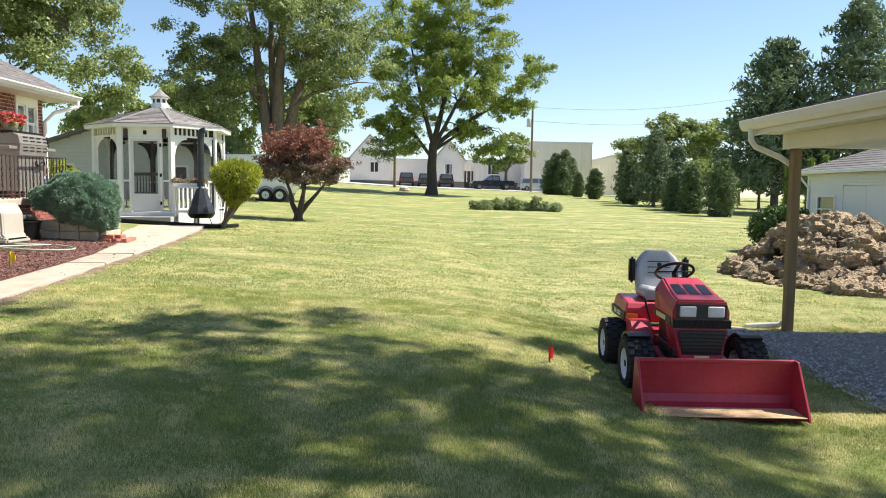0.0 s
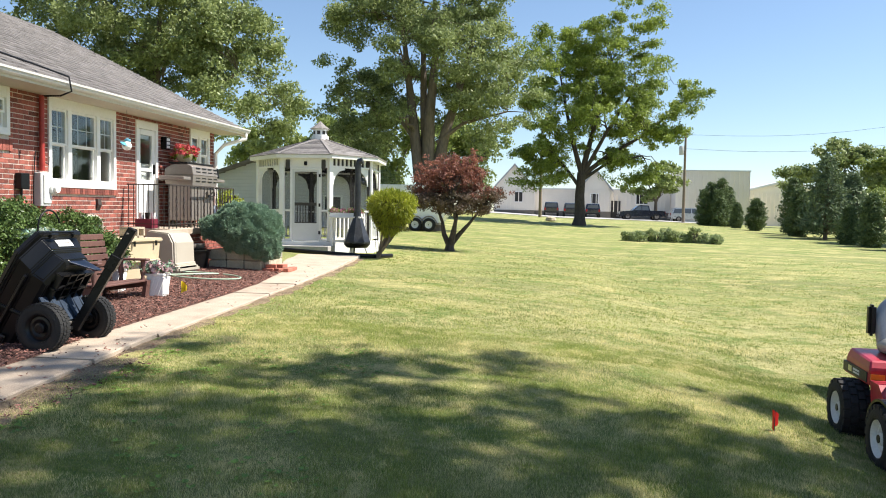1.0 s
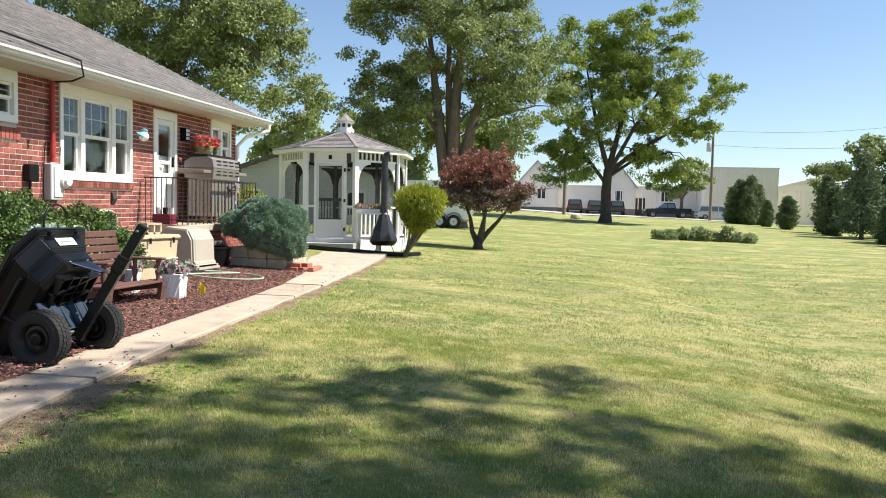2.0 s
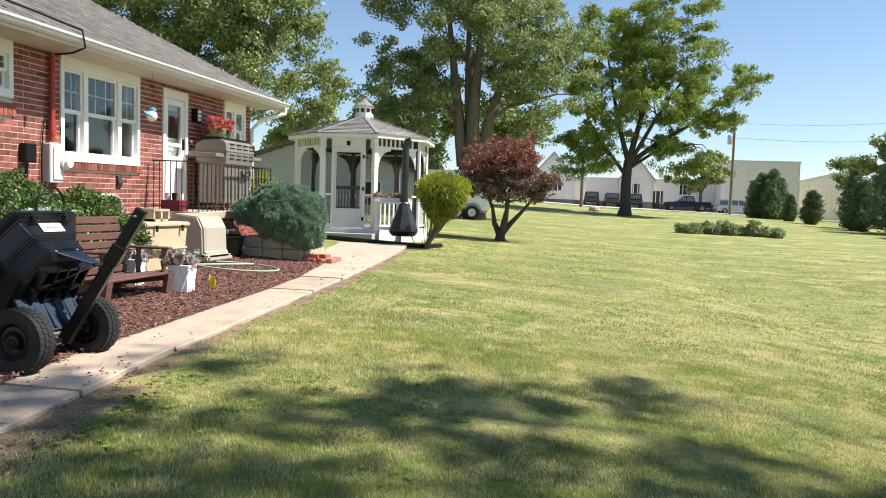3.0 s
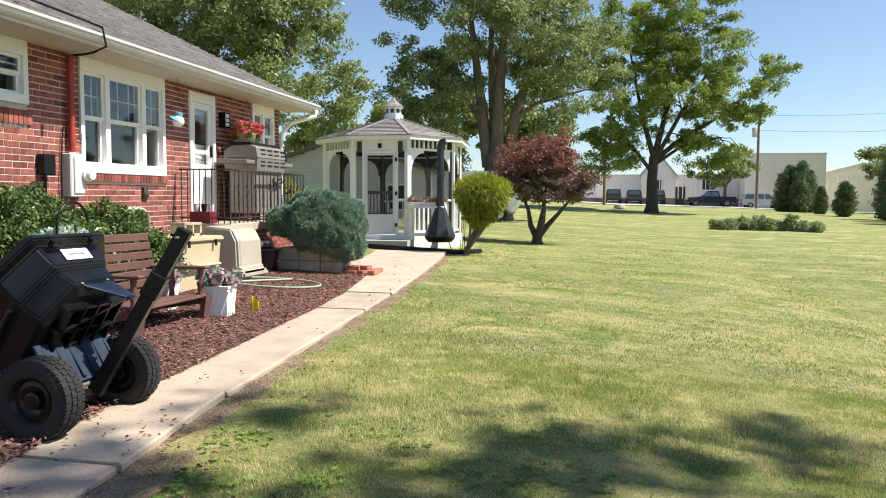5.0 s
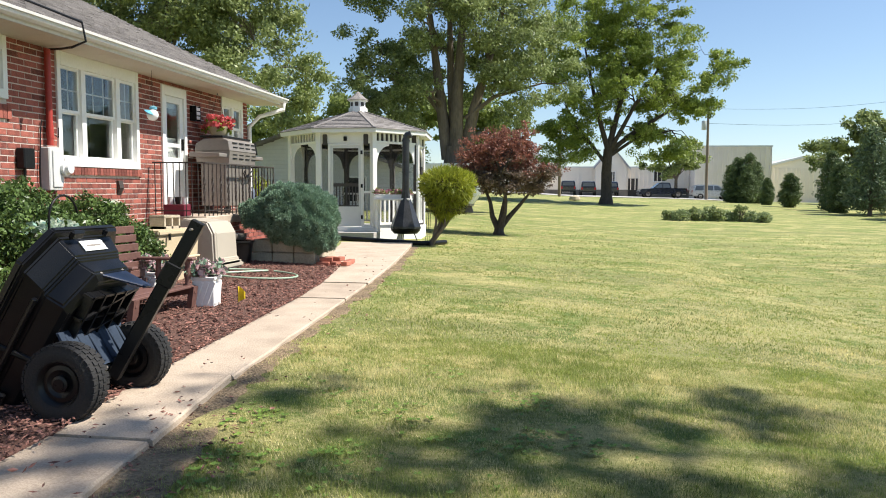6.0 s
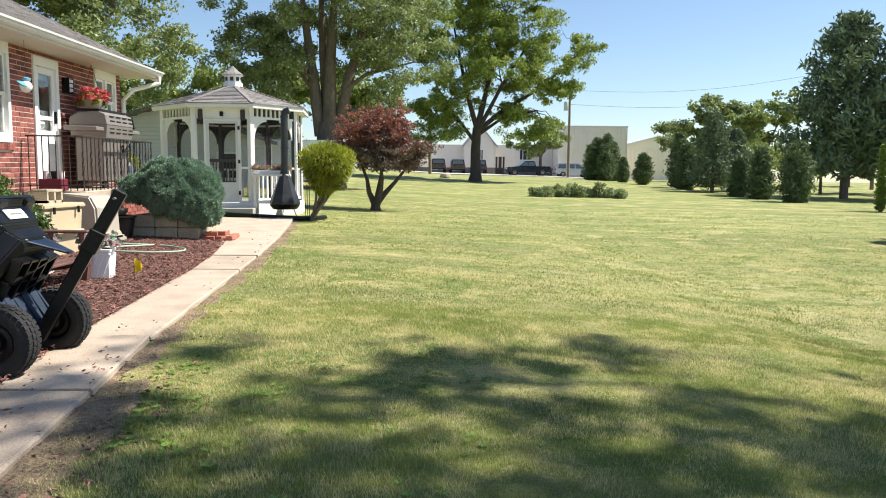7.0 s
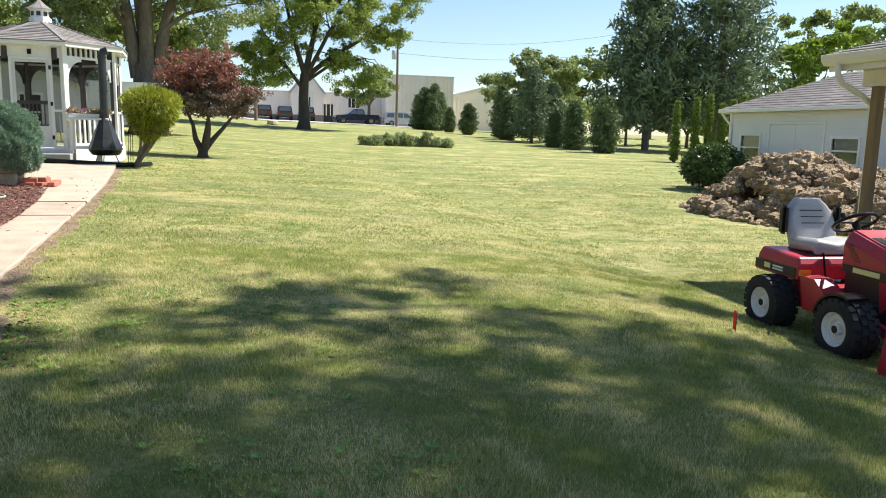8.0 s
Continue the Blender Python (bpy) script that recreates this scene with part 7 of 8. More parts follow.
def build_carport():
    c = thing("carport", "open carport with cream trim and wooden posts", "carport", pose(0.23, 0.25, 0.12))
    xe, y1, ze = 4.12, 9.1, 2.36
    xr, zr, y0 = 7.3, 3.15, 5.8
    part("roof", Geo().loft([[(xe, y, ze), (xr, y, zr), (2 * xr - xe, y, ze), (2 * xr - xe, y, ze - 0.04), (xr, y, zr - 0.05), (xe, y, ze - 0.04)] for y in (y0, y1)]), M_SHINGLE, c, "grey shingle roof")
    rf = c.children[-1]
    rng = random.Random(17)
    for k in range(11):
        g, y = Geo(), y0
        u0, u1 = k / 11, (k + 1.1) / 11
        while y < y1:
            e = min(y + rng.uniform(0.2, 0.4), y1 + 0.01)
            a, b = (xe - 0.03 + (xr - xe) * u0, ze + (zr - ze) * u0 + rng.uniform(0.008, 0.018)), (xe - 0.03 + (xr - xe) * u1, ze + (zr - ze) * u1 + 0.004)
            g.add([(a[0], y, a[1]), (a[0], e - 0.006, a[1]), (b[0], e - 0.006, b[1]), (b[0], y, b[1]), (a[0], y, a[1] - 0.02), (a[0], e - 0.006, a[1] - 0.02)], [(0, 1, 2, 3), (4, 5, 1, 0)])
            y = e
        part("shingle", g, M_SHINGLE, rf)
    part("fascia", Geo().box(xe - 0.0, xe + 0.03, y0, y1, ze - 0.20, ze - 0.045), M_CARPORT_TRIM, c)
    prof = [(0, 0), (-0.06, 0), (-0.10, 0.05), (-0.115, 0.12), (-0.105, 0.125), (-0.09, 0.06), (-0.05, 0.012), (-0.012, 0.012), (-0.012, 0.10), (0, 0.10)]
    part("gutter", Geo().loft([[(xe - 0.004 + x, y, ze - 0.135 + z) for x, z in prof] for y in (y0, y1 + 0.02)]), M_CARPORT_TRIM, c, "cream metal gutter")
    part("beam", Geo().box(4.52, 4.72, y0, 9.0, 2.0, 2.19), M_CARPORT_TRIM, c, bevel=0.006)
    part("soffit", Geo().box(xe + 0.032, 4.52, y0, y1 - 0.02, 2.19, 2.205), M_CARPORT_TRIM, c)
    part("gable", Geo().add([(xe + 0.05, y1 - 0.06, ze - 0.16), (2 * xr - xe - 0.05, y1 - 0.06, ze - 0.16), (xr, y1 - 0.06, zr - 0.06), (xe + 0.05, y1 - 0.02, ze - 0.16), (2 * xr - xe - 0.05, y1 - 0.02, ze - 0.16), (xr, y1 - 0.02, zr - 0.06)], [(0, 1, 2), (3, 5, 4), (0, 3, 4, 1), (1, 4, 5, 2), (2, 5, 3, 0)]), M_SIDING, c)
    for x in (4.62, 10.1):
        for y in (8.85, 6.1):
            part("post", Geo().box(x - 0.055, x + 0.055, y - 0.055, y + 0.055, ground_z(x, y) - 0.3, 2.0), M_POST, c, "weathered wooden post", bevel=0.01)
    part("tie_beam", Geo().box(10.0, 10.2, y0, 8.72, 2.0, 2.19).box(4.72, 10.0, 8.78, 8.92, 2.02, 2.19), M_CARPORT_TRIM, c)
    part("downspout", Geo().tube([(4.06, 8.9, 2.24), (4.06, 8.88, 2.10), (4.12, 8.88, 2.02), (4.46, 8.94, 1.90), (4.64, 8.96, 1.80), (4.66, 8.96, 1.70), (4.66, 8.96, -0.14), (4.58, 9.0, -0.22), (4.2, 9.1, -0.25)], 0.035, 10), M_CARPORT_TRIM, c, smooth=True)
    tagged(part("splash_block", Geo().prism([(-0.3, 0), (0.3, 0), (0.3, 0.03), (-0.3, 0.08)], 0.25, on_ground(4.05, 8.95, 10)), M_BLOCK, bevel=0.01), "concrete splash block beneath the downspout", "splash block")


build_carport()


def build_garage():
    g0 = thing("garage", "small white-sided garage with shingle roof and double doors", "garage")
    x0, y0, y1, zb, zt = 12.3, 12.5, 22.3, ground_z(12.3, 20) - 0.1, 2.22
    x1 = 18.0
    holes = [(18.35, 20.45, zb, 1.91), (20.85, 21.70, 0.88, 1.58), (17.15, 18.02, 0.92, 1.53)]
    w = Geo()
    for a, b, c, d in wall_cells(y0, y1, zb, zt, holes):
        w.box(x0, x0 + 0.12, a, b, c, d)
    w.box(x0 + 0.12, x1, y1 - 0.12, y1, zb, zt).box(x0 + 0.12, x1, y0, y0 + 0.12, zb, zt).box(x1 - 0.12, x1, y0 + 0.12, y1 - 0.12, zb, zt)
    wall = part("wall", w, M_SIDING, g0, "white lap siding")
    z = zb + 0.12
    while z < zt - 0.02:
        spans = [(y0, y1)]
        for h in holes:
            if h[2] < z + 0.1 and h[3] > z + 0.02:
                spans = [q for s, e in spans for q in ((s, min(e, h[0] - 0.06)), (max(s, h[1] + 0.06), e)) if q[1] - q[0] > 0.03]
        for s, e in spans:
            part("lap_board", Geo().prism([(-0.022, 0), (0, 0), (0, 0.10), (-0.004, 0.10)], e - s, pose(x0 - 0.001, s, z)), M_SIDING, wall)
        z += 0.102
    for a, b, c, d in holes[1:]:
        win = part("window", Geo().box(x0 - 0.04, x0 + 0.05, a - 0.06, a, c - 0.06, d + 0.06).box(x0 - 0.04, x0 + 0.05, b, b + 0.06, c - 0.06, d + 0.06).box(x0 - 0.04, x0 + 0.05, a, b, d, d + 0.06).box(x0 - 0.04, x0 + 0.05, a, b, c - 0.06, c).box(x0 - 0.03, x0 + 0.03, a, b, (c + d) / 2 - 0.02, (c + d) / 2 + 0.02), M_WHITE, g0)
        part("pane", Geo().box(x0 + 0.01, x0 + 0.014, a, b, c, d), M_DARKGLASS, win).visible_shadow = False
        part("blind", Geo().box(x0 + 0.07, x0 + 0.08, a, b, (c + d) / 2, d), M_CREAM_PALE, win)
        # dark sheet in place of the garage's unlit inside
        part("backing", Geo().box(x0 + 0.11, x0 + 0.12, a, b, c, d), M_ROOM_SHADE, win)
    a, b, c, d = holes[0]
    for s, e in ((a + 0.01, (a + b) / 2 - 0.006), ((a + b) / 2 + 0.006, b - 0.01)):
        part("door", Geo().box(x0 - 0.012, x0 + 0.03, s, e, zb + 0.02, d - 0.01), M_SIDING, g0, "plain white double door leaf", bevel=0.004)
    part("door_trim", Geo().box(x0 - 0.03, x0 + 0.06, a - 0.05, a, zb, d + 0.05).box(x0 - 0.03, x0 + 0.06, b, b + 0.05, zb, d + 0.05).box(x0 - 0.03, x0 + 0.06, a, b, d, d + 0.05).box(x0 + 0.05, x0 + 0.06, a, b, zb, d), M_WHITE, g0)
    part("corner_board", Geo().box(x0 - 0.03, x0 + 0.09, y1 - 0.09, y1 + 0.02, zb, zt), M_WHITE, g0)
    ex, ez, rx, rz = x0 - 0.22, 2.36, x0 + 2.85, 3.5
    yh = y1 + 0.25
    hip = 1.7
    roof = part("roof", Geo().add([(ex, y0 - 0.3, ez), (ex, yh, ez), (rx, yh - hip, rz), (rx, y0 - 0.3, rz), (2 * rx - ex, yh, ez), (2 * rx - ex, y0 - 0.3, ez)], [(0, 1, 2, 3), (1, 4, 2), (2, 4, 5, 3)]), M_SHINGLE, g0, "grey shingle roof")
    rng = random.Random(5)
    for k in range(14):
        u0, u1 = k / 14, (k + 1.1) / 14
        g, y = Geo(), y0 - 0.3
        a, b = (ex + (rx - ex) * u0, ez + (rz - ez) * u0 + 0.016), (ex + (rx - ex) * u1, ez + (rz - ez) * u1 + 0.004)
        top = yh - hip * u0
        while y < top - 0.05:
            e = min(y + rng.uniform(0.25, 0.5), top)
            g.add([(a[0], y, a[1]), (a[0], e - 0.008, a[1]), (b[0], e - 0.008, b[1]), (b[0], y, b[1]), (a[0], y, a[1] - 0.02), (a[0], e - 0.008, a[1] - 0.02)], [(0, 1, 2, 3), (4, 5, 1, 0)])
            y = e
        part("shingle", g, M_SHINGLE, roof)
    part("gutter", Geo().box(ex - 0.09, ex + 0.02, y0 - 0.3, yh, ez - 0.11, ez - 0.005).box(ex + 0.02, 2 * rx - ex, yh - 0.03, yh + 0.02, ez - 0.11, ez - 0.005), M_WHITE, g0, bevel=0.01)
    part("soffit", Geo().box(ex, x0 + 0.1, y0 - 0.3, yh - 0.04, zt + 0.001, zt + 0.02), M_SOFFIT, g0)
    part("downspout", Geo().tube([(ex - 0.03, yh - 0.1, ez - 0.1), (ex + 0.05, yh - 0.15, ez - 0.25), (x0 - 0.05, y1 - 0.1, 1.85), (x0 - 0.05, y1 - 0.1, 0.2)], 0.035, 8), M_WHITE, g0, smooth=True)


build_garage()


def build_heap():
    """Overlapping clods of dug clay."""
    h = thing("spoil_heap", "heap of dug tan clay clods on the lawn", "dirt heap", pose(0, 0, 0))
    tagged(h, kind="")
    rng = np.random.default_rng(41)
    g = Geo()
    cx, cy, rx, ry = 9.65, 15.0, 2.75, 3.0

    def height(x, y):
        d = ((x - cx) / rx) ** 2 + ((y - cy) / ry) ** 2
        a = 1.25 * max(0, 1 - ((x - 8.95) / 1.75) ** 2 - ((y - 15.3) / 2.0) ** 2)
        b = 0.95 * max(0, 1 - ((x - 10.6) / 2.2) ** 2 - ((y - 14.4) / 2.3) ** 2)
        return max(a, b, 0.42 * max(0, 1 - d)) 

    def clod(px, py, pz, r, seed):
        rings = []
        ni, nj = (14, 22) if r > 0.1 else (6, 9)
        for i in range(ni + 1):
            v = -math.pi / 2 + math.pi * i / ni
            row = []
            for j in range(nj):
                a = 2 * math.pi * j / nj
                d = Vector((math.cos(v) * math.cos(a), math.cos(v) * math.sin(a), math.sin(v)))
                k = 1 + 0.30 * noise.noise(d * 1.4 + Vector((seed * 3.1, 0, 0))) + 0.26 * noise.noise(d * 3.6 + Vector((0, seed * 2.3, 0))) + 0.30 * noise.noise(d * 7.5 + Vector((0, 0, seed * 1.7))) + 0.16 * noise.noise(d * 15 + Vector((seed, 0, 0)))
                row.append((px + d.x * r * k * 1.15, py + d.y * r * k * 1.1, pz + d.z * r * k * 0.85))
            rings.append(row)
        if seed < 170:
            part("clod", Geo().loft(rings), M_DIRT, h, smooth=True)
        else:
            g.loft(rings)

    for k in range(520):
        u, a = rng.random() ** 0.6, rng.random() * 2 * math.pi
        x, y = cx + rx * u * math.cos(a), cy + ry * u * math.sin(a)
        z = height(x, y)
        r = (0.11 + 0.24 * rng.random() ** 2) * (1.1 - 0.35 * u)
        clod(x, y, ground_z(x, y) + max(z - r * 0.3, r * 0.25), r, k)
    for k in range(6):
        clod(7.15 + 0.12 * k, 15.6 + 0.3 * math.sin(k * 2), ground_z(6.8, 15.6) + 0.12, 0.20 + 0.05 * (k % 2), 400 + k)
    for k in range(260):
        u, a = 0.85 + 0.2 * rng.random(), rng.random() * 2 * math.pi
        x, y = cx + rx * u * math.cos(a), cy + ry * u * math.sin(a)
        clod(x, y, ground_z(x, y) + 0.02, rng.uniform(0.03, 0.09), 500 + k)
    part("clod_mass", g, M_DIRT, h, smooth=True)
    tagged(h.children[-1], kind="stuff")


build_heap()
bush_m = on_ground(10.85, 20.9)


def leafy_bush(name, label, m, r, h, leaf, seed, n=260, per=30, size=0.07, clump=0.12, z0=0.1):
    rng = np.random.default_rng(seed)
    b = thing(name, label, "bush", m)
    d = rng.normal(size=(n, 3))
    d /= np.linalg.norm(d, axis=1)[:, None]
    c = d * np.array((r, r, (h - z0) / 2)) * (0.55 + 0.5 * rng.random(n) ** 0.5)[:, None] + np.array((0, 0, z0 + (h - z0) / 2))
    g = Geo()
    for k in range(min(26, n)):
        limb(g, rng, (rng.normal(0, 0.05), rng.normal(0, 0.05), 0), c[k], 0.025, 0.006, 0.08, 4, 5)
    part("stem", g, M_BARK, b)
    soup("leaf_mass", leaves(rng, c, clump, per, size), 4, leaf, b)
    return b


leafy_bush("round_bush", "clipped dark green shrub beside the garage", bush_m, 0.85, 1.3, L_HOLLY, 3, 380, 34, 0.08, 0.16)

# ---- shrubs on the lawn ----


def build_gold_bush():
    b = thing("gold_thread_bush", "yellow-green thread-leaf cypress on a bare leaning stem", "bush", on_ground(-4.36, 19.75))
    rng = np.random.default_rng(21)
    g = Geo()
    base = (-0.26, 0, 0)
    for k in range(8):
        top = (0.12 + rng.normal(0, 0.22), rng.normal(0, 0.2), 1.0 + rng.random() * 0.4)
        g.tube([base, (-0.22 + rng.normal(0, 0.02), rng.normal(0, 0.02), 0.15), (-0.02 + rng.normal(0, 0.07), rng.normal(0, 0.06), 0.5), top], [0.05, 0.045, 0.03, 0.01], 7)
    part("stem", g, M_BARK, b, smooth=True)
    n = 7000
    d = rng.normal(size=(n, 3))
    d /= np.linalg.norm(d, axis=1)[:, None]
    rad = 0.5 + 0.5 * rng.random(n) ** 0.5
    p = d * np.array((0.68, 0.64, 0.66)) * rad[:, None] + np.array((0.10, 0, 1.22))
    p[:, 0] *= 1.0 - 0.18 * np.clip(0.9 - p[:, 2], 0, 1)
    wide = np.clip(0.42 + (p[:, 2] - 0.6) * 0.72, 0.36, 1.08)
    p[:, 0] = 0.10 - 0.16 * np.clip(1.1 - p[:, 2], 0, 1) + (p[:, 0] - 0.1) * wide
    p[:, 1] *= wide
    p[:, 2] = np.where(p[:, 2] > 1.55, 1.55 + (p[:, 2] - 1.55) * 0.75, p[:, 2])
    ax = d * 0.7 + np.array((0, 0, -0.65)) * np.where(p[:, 2:3] < 1.45, 1, -0.5) + rng.normal(size=(n, 3)) * 0.35
    ax /= np.linalg.norm(ax, axis=1)[:, None]
    bb = np.cross(ax, rng.normal(size=(n, 3)))
    bb /= np.linalg.norm(bb, axis=1)[:, None]
    s = (0.09 + 0.12 * rng.random(n))[:, None]
    w = 0.011
    q = np.stack([p - ax * s * 0.4, p + bb * w, p + ax * s * 0.6, p - bb * w], 1).reshape(-1, 3)
    soup("leaf_mass", q, 4, L_GOLD, b)
    inner = np.clip(rng.normal(size=(240, 3)), -1.5, 1.5) * np.array((0.22, 0.22, 0.26)) + np.array((0.1, 0, 1.2))
    soup("inner_foliage", leaves(rng, inner, 0.12, 14, 0.09, 0.3), 4, L_GOLD_IN, b)


L_GOLD_IN = leaf_mat("gold_inner", (0.05, 0.06, 0.012), (0.16, 0.15, 0.03), 0.2)
build_gold_bush()


def build_plum():
    b = thing("plum_tree", "small purple-leaf plum tree with reddish crown", "tree", on_ground(-3.46, 25.5))
    rng = np.random.default_rng(33)
    g = Geo()
    g.tube([(0, 0, -0.05), (0.0, 0, 0.10), (0.02, 0, 0.26)], [0.22, 0.15, 0.14], 12)
    forks = [[(-0.03, 0, 0.2), (-0.20, 0, 0.55), (-0.26, 0, 0.95), (-0.55, 0, 1.7)], [(0.03, 0, 0.2), (0.28, 0.05, 0.52), (0.62, 0, 0.9), (1.1, 0, 1.5)], [(0.02, 0.05, 0.24), (0.10, 0.2, 0.7), (0.16, 0.4, 1.1), (0.2, 0.5, 1.7)], [(0.05, -0.05, 0.24), (0.16, -0.2, 0.62), (0.22, -0.4, 1.0), (0.1, -0.6, 1.8)]]
    nodes = []
    for f in forks:
        g.tube(f, [0.105, 0.08, 0.055, 0.02], 9)
        nodes += [np.array(q) for q in f[1:]]
    lob = [((0.0, 0, 1.95), (1.35, 1.2, 0.85)), ((-0.85, 0, 1.75), (0.75, 0.8, 0.65)), ((0.95, 0, 1.68), (0.72, 0.8, 0.62)), ((0.05, 0, 2.40), (1.05, 0.9, 0.55))]
    c = bough_points(rng, lob, 1500, 0.22, 5)
    c[:, 2] += np.where(c[:, 2] > 2.3, rng.random(len(c)) ** 4 * 0.5, 0)
    c = c[c[:, 2] > 1.15 + 0.12 * rng.random(len(c)) + 0.22 * (c[:, 0] < -0.5)]
    for p in c[:130]:
        e = min(nodes, key=lambda q: np.linalg.norm(q - p))
        limb(g, rng, e, p, 0.022, 0.005, 0.1, 4, 4)
    part("trunk", g, M_BARK_DARK, b, smooth=True)
    hi = (c[:, 2] + 0.22 * rng.normal(size=len(c))) > 1.95
    soup("crown", leaves(rng, c[hi], 0.13, 26, 0.075, 0.5, -0.5), 4, L_PLUM, b, "dark red upper leaves")
    soup("lower_crown", leaves(rng, c[~hi], 0.13, 24, 0.075, 0.5), 4, L_PLUM_G, b, "dark bronze-green lower leaves")


build_plum()
leafy_bush("gold_bush", "yellow-green shrub beside the neighbour's house", on_ground(-11.3, 25.5), 0.7, 1.6, L_GOLD, 44, 120, 26, 0.08, 0.15)
# island bed in the lawn
L_BED = leaf_mat("bed_leaf", (0.13, 0.19, 0.08), (0.46, 0.52, 0.26), 0.35)
rng_bed = random.Random(12)
for k in range(13):
    x = 3.95 + 5.25 * (k + 0.5) / 13 + rng_bed.uniform(-0.1, 0.1)
    hgt = (0.75, 0.85, 0.8, 1.05, 0.9, 1.15, 1.0, 0.85, 0.6, 1.35, 0.8, 0.7, 0.75)[k]
    leafy_bush("perennial", "leafy grey-green perennial in an island bed", on_ground(x, 42.8 + rng_bed.uniform(-0.5, 0.5)), 0.32, hgt * 0.62, L_BED if k % 3 else L_MAPLE, 80 + k, 46, 24, 0.10, 0.15, -0.1)

# shade tree beyond the carport, whose shadow dapples the near lawn
broad_tree("shade_tree", "tall shade tree beside the carport", on_ground(11.6, 4.4), [((-1.5, 2.5, 15.8), (3.9, 3.6, 2.9)), ((-4.0, 1.3, 15.0), (2.6, 3.2, 2.0)), ((-1.0, -3.0, 14.4), (5.4, 3.4, 2.2)), ((-2.6, 0.4, 13.5), (3.9, 3.2, 1.4))],
           [[(0, 0, -0.1, 0.5), (0, 0, 4, 0.36), (-0.2, 0, 8, 0.3)], [(-0.2, 0, 8, 0.24), (-2, 0.8, 12, 0.15), (-4.8, 1, 14.6, 0.06)], [(-0.2, 0, 8, 0.24), (0.4, 0.4, 12, 0.15), (1.5, 0, 15, 0.06)], [(-0.2, 0, 8, 0.22), (-1, -1.4, 12, 0.13), (-2, -3, 14.3, 0.05)]],
           255, 0.64, 50, 0.27, L_ASH, 91, limbs=22, twigs=60)

# neighbour's house and trailer behind
def build_neighbour():
    h = thing("neighbour_house", "grey-white sided house with a shallow gable", "house")
    x0, x1, y0, y1, zb, zt, zr = -18.5, -9.3, 38, 47, 0.6, 3.2, 4.7
    w = part("wall", Geo().box(x0, x1, y0, y1, zb, zt).add([(x0, y0, zt), (x1, y0, zt), ((x0 + x1) / 2, y0, zr), (x0, y0 + 0.1, zt), (x1, y0 + 0.1, zt), ((x0 + x1) / 2, y0 + 0.1, zr)], [(0, 1, 2), (3, 5, 4)]), M_SIDING_G, h)
    z = zb + 0.3
    while z < zr - 0.2:
        half = (x1 - x0) / 2 * min(1, (zr - z) / (zr - zt))
        c = (x0 + x1) / 2
        part("lap_board", Geo().prism([(0, 0), (0.06, 0), (0.008, 0.16), (0, 0.16)], 2 * half, Matrix.Translation((c - half, y0, z)) @ pose(0, 0, 0, 0, 0, -90)), M_SIDING_G, w)
        z += 0.18
    c = (x0 + x1) / 2
    part("roof", Geo().loft([[(x0 - 0.5, y, zt - 0.15), (c, y, zr + 0.05), (x1 + 0.5, y, zt - 0.15), (x1 + 0.5, y, zt), (c, y, zr + 0.2), (x0 - 0.5, y, zt)] for y in (y0 - 0.5, y1 + 0.4)]), M_SHINGLE, h)
    for a in (-17.0, -11.5):
        wn_ = part("window", Geo().box(a, a + 1.0, y0 - 0.06, y0 - 0.01, 1.4, 2.7), M_WHITE, h)
        part("pane", Geo().box(a + 0.1, a + 0.9, y0 - 0.07, y0 - 0.061, 1.5, 2.6), M_ROOM_SHADE, wn_)


M_SIDING_G = mat("pale_grey_siding", (0.64, 0.64, 0.65), 0.6, vary=0.06, scale=2, fine=20, bump=0.03)
build_neighbour()


def build_trailer():
    t = thing("enclosed_trailer", "white enclosed cargo trailer on two axles", "trailer", pose(-7.4, 38.6, ground_z(-6.5, 38.6)))
    part("body", Geo().prism([(-2.2, 0.42), (1.75, 0.42), (2.1, 0.9), (2.1, 2.2), (1.9, 2.35), (-2.2, 2.35)], 1.9), M_WHITE, t, "white sheet body", bevel=0.04, seg=2)
    part("skirt", Geo().box(-2.2, 1.75, -0.01, 1.91, 0.34, 0.44), M_STEEL, t)
    for x in (0.55, 1.25):
        wheel(t, pose(x, -0.08, 0.33), 0.33, 0.2, M_RIM_WHITE, 20)
        part("fender", Geo().tube([(x + 0.4 * math.cos(a), -0.08, 0.36 + 0.4 * math.sin(a)) for a in np.linspace(0, math.pi, 9)], 0.03, 6), M_STEEL, t)
        wheel(t, pose(x, 1.98, 0.33), 0.33, 0.2, M_RIM_WHITE, 20)
    part("side_door", Geo().box(-0.6, 0.1, -0.015, -0.002, 0.6, 2.15), M_WHITE, t)


build_trailer()

# ---- vehicles in the far yard ----
M_NAVY = mat("navy_car_paint", (0.012, 0.014, 0.028), 0.25, vary=0.15, coat=0.6, bump=0)
M_CHARCOAL = mat("charcoal_car_paint", (0.03, 0.031, 0.034), 0.25, vary=0.15, coat=0.6, bump=0)
M_SILVER = mat("silver_car_paint", (0.52, 0.53, 0.54), 0.3, metal=0.4, vary=0.08, coat=0.5, bump=0)
M_TINT = mat("tinted_glass", (0.10, 0.115, 0.13), 0.05, vary=0.1, bump=0)
M_TAIL = mat("tail_lamp", (0.35, 0.01, 0.012), 0.2, vary=0.1, bump=0)


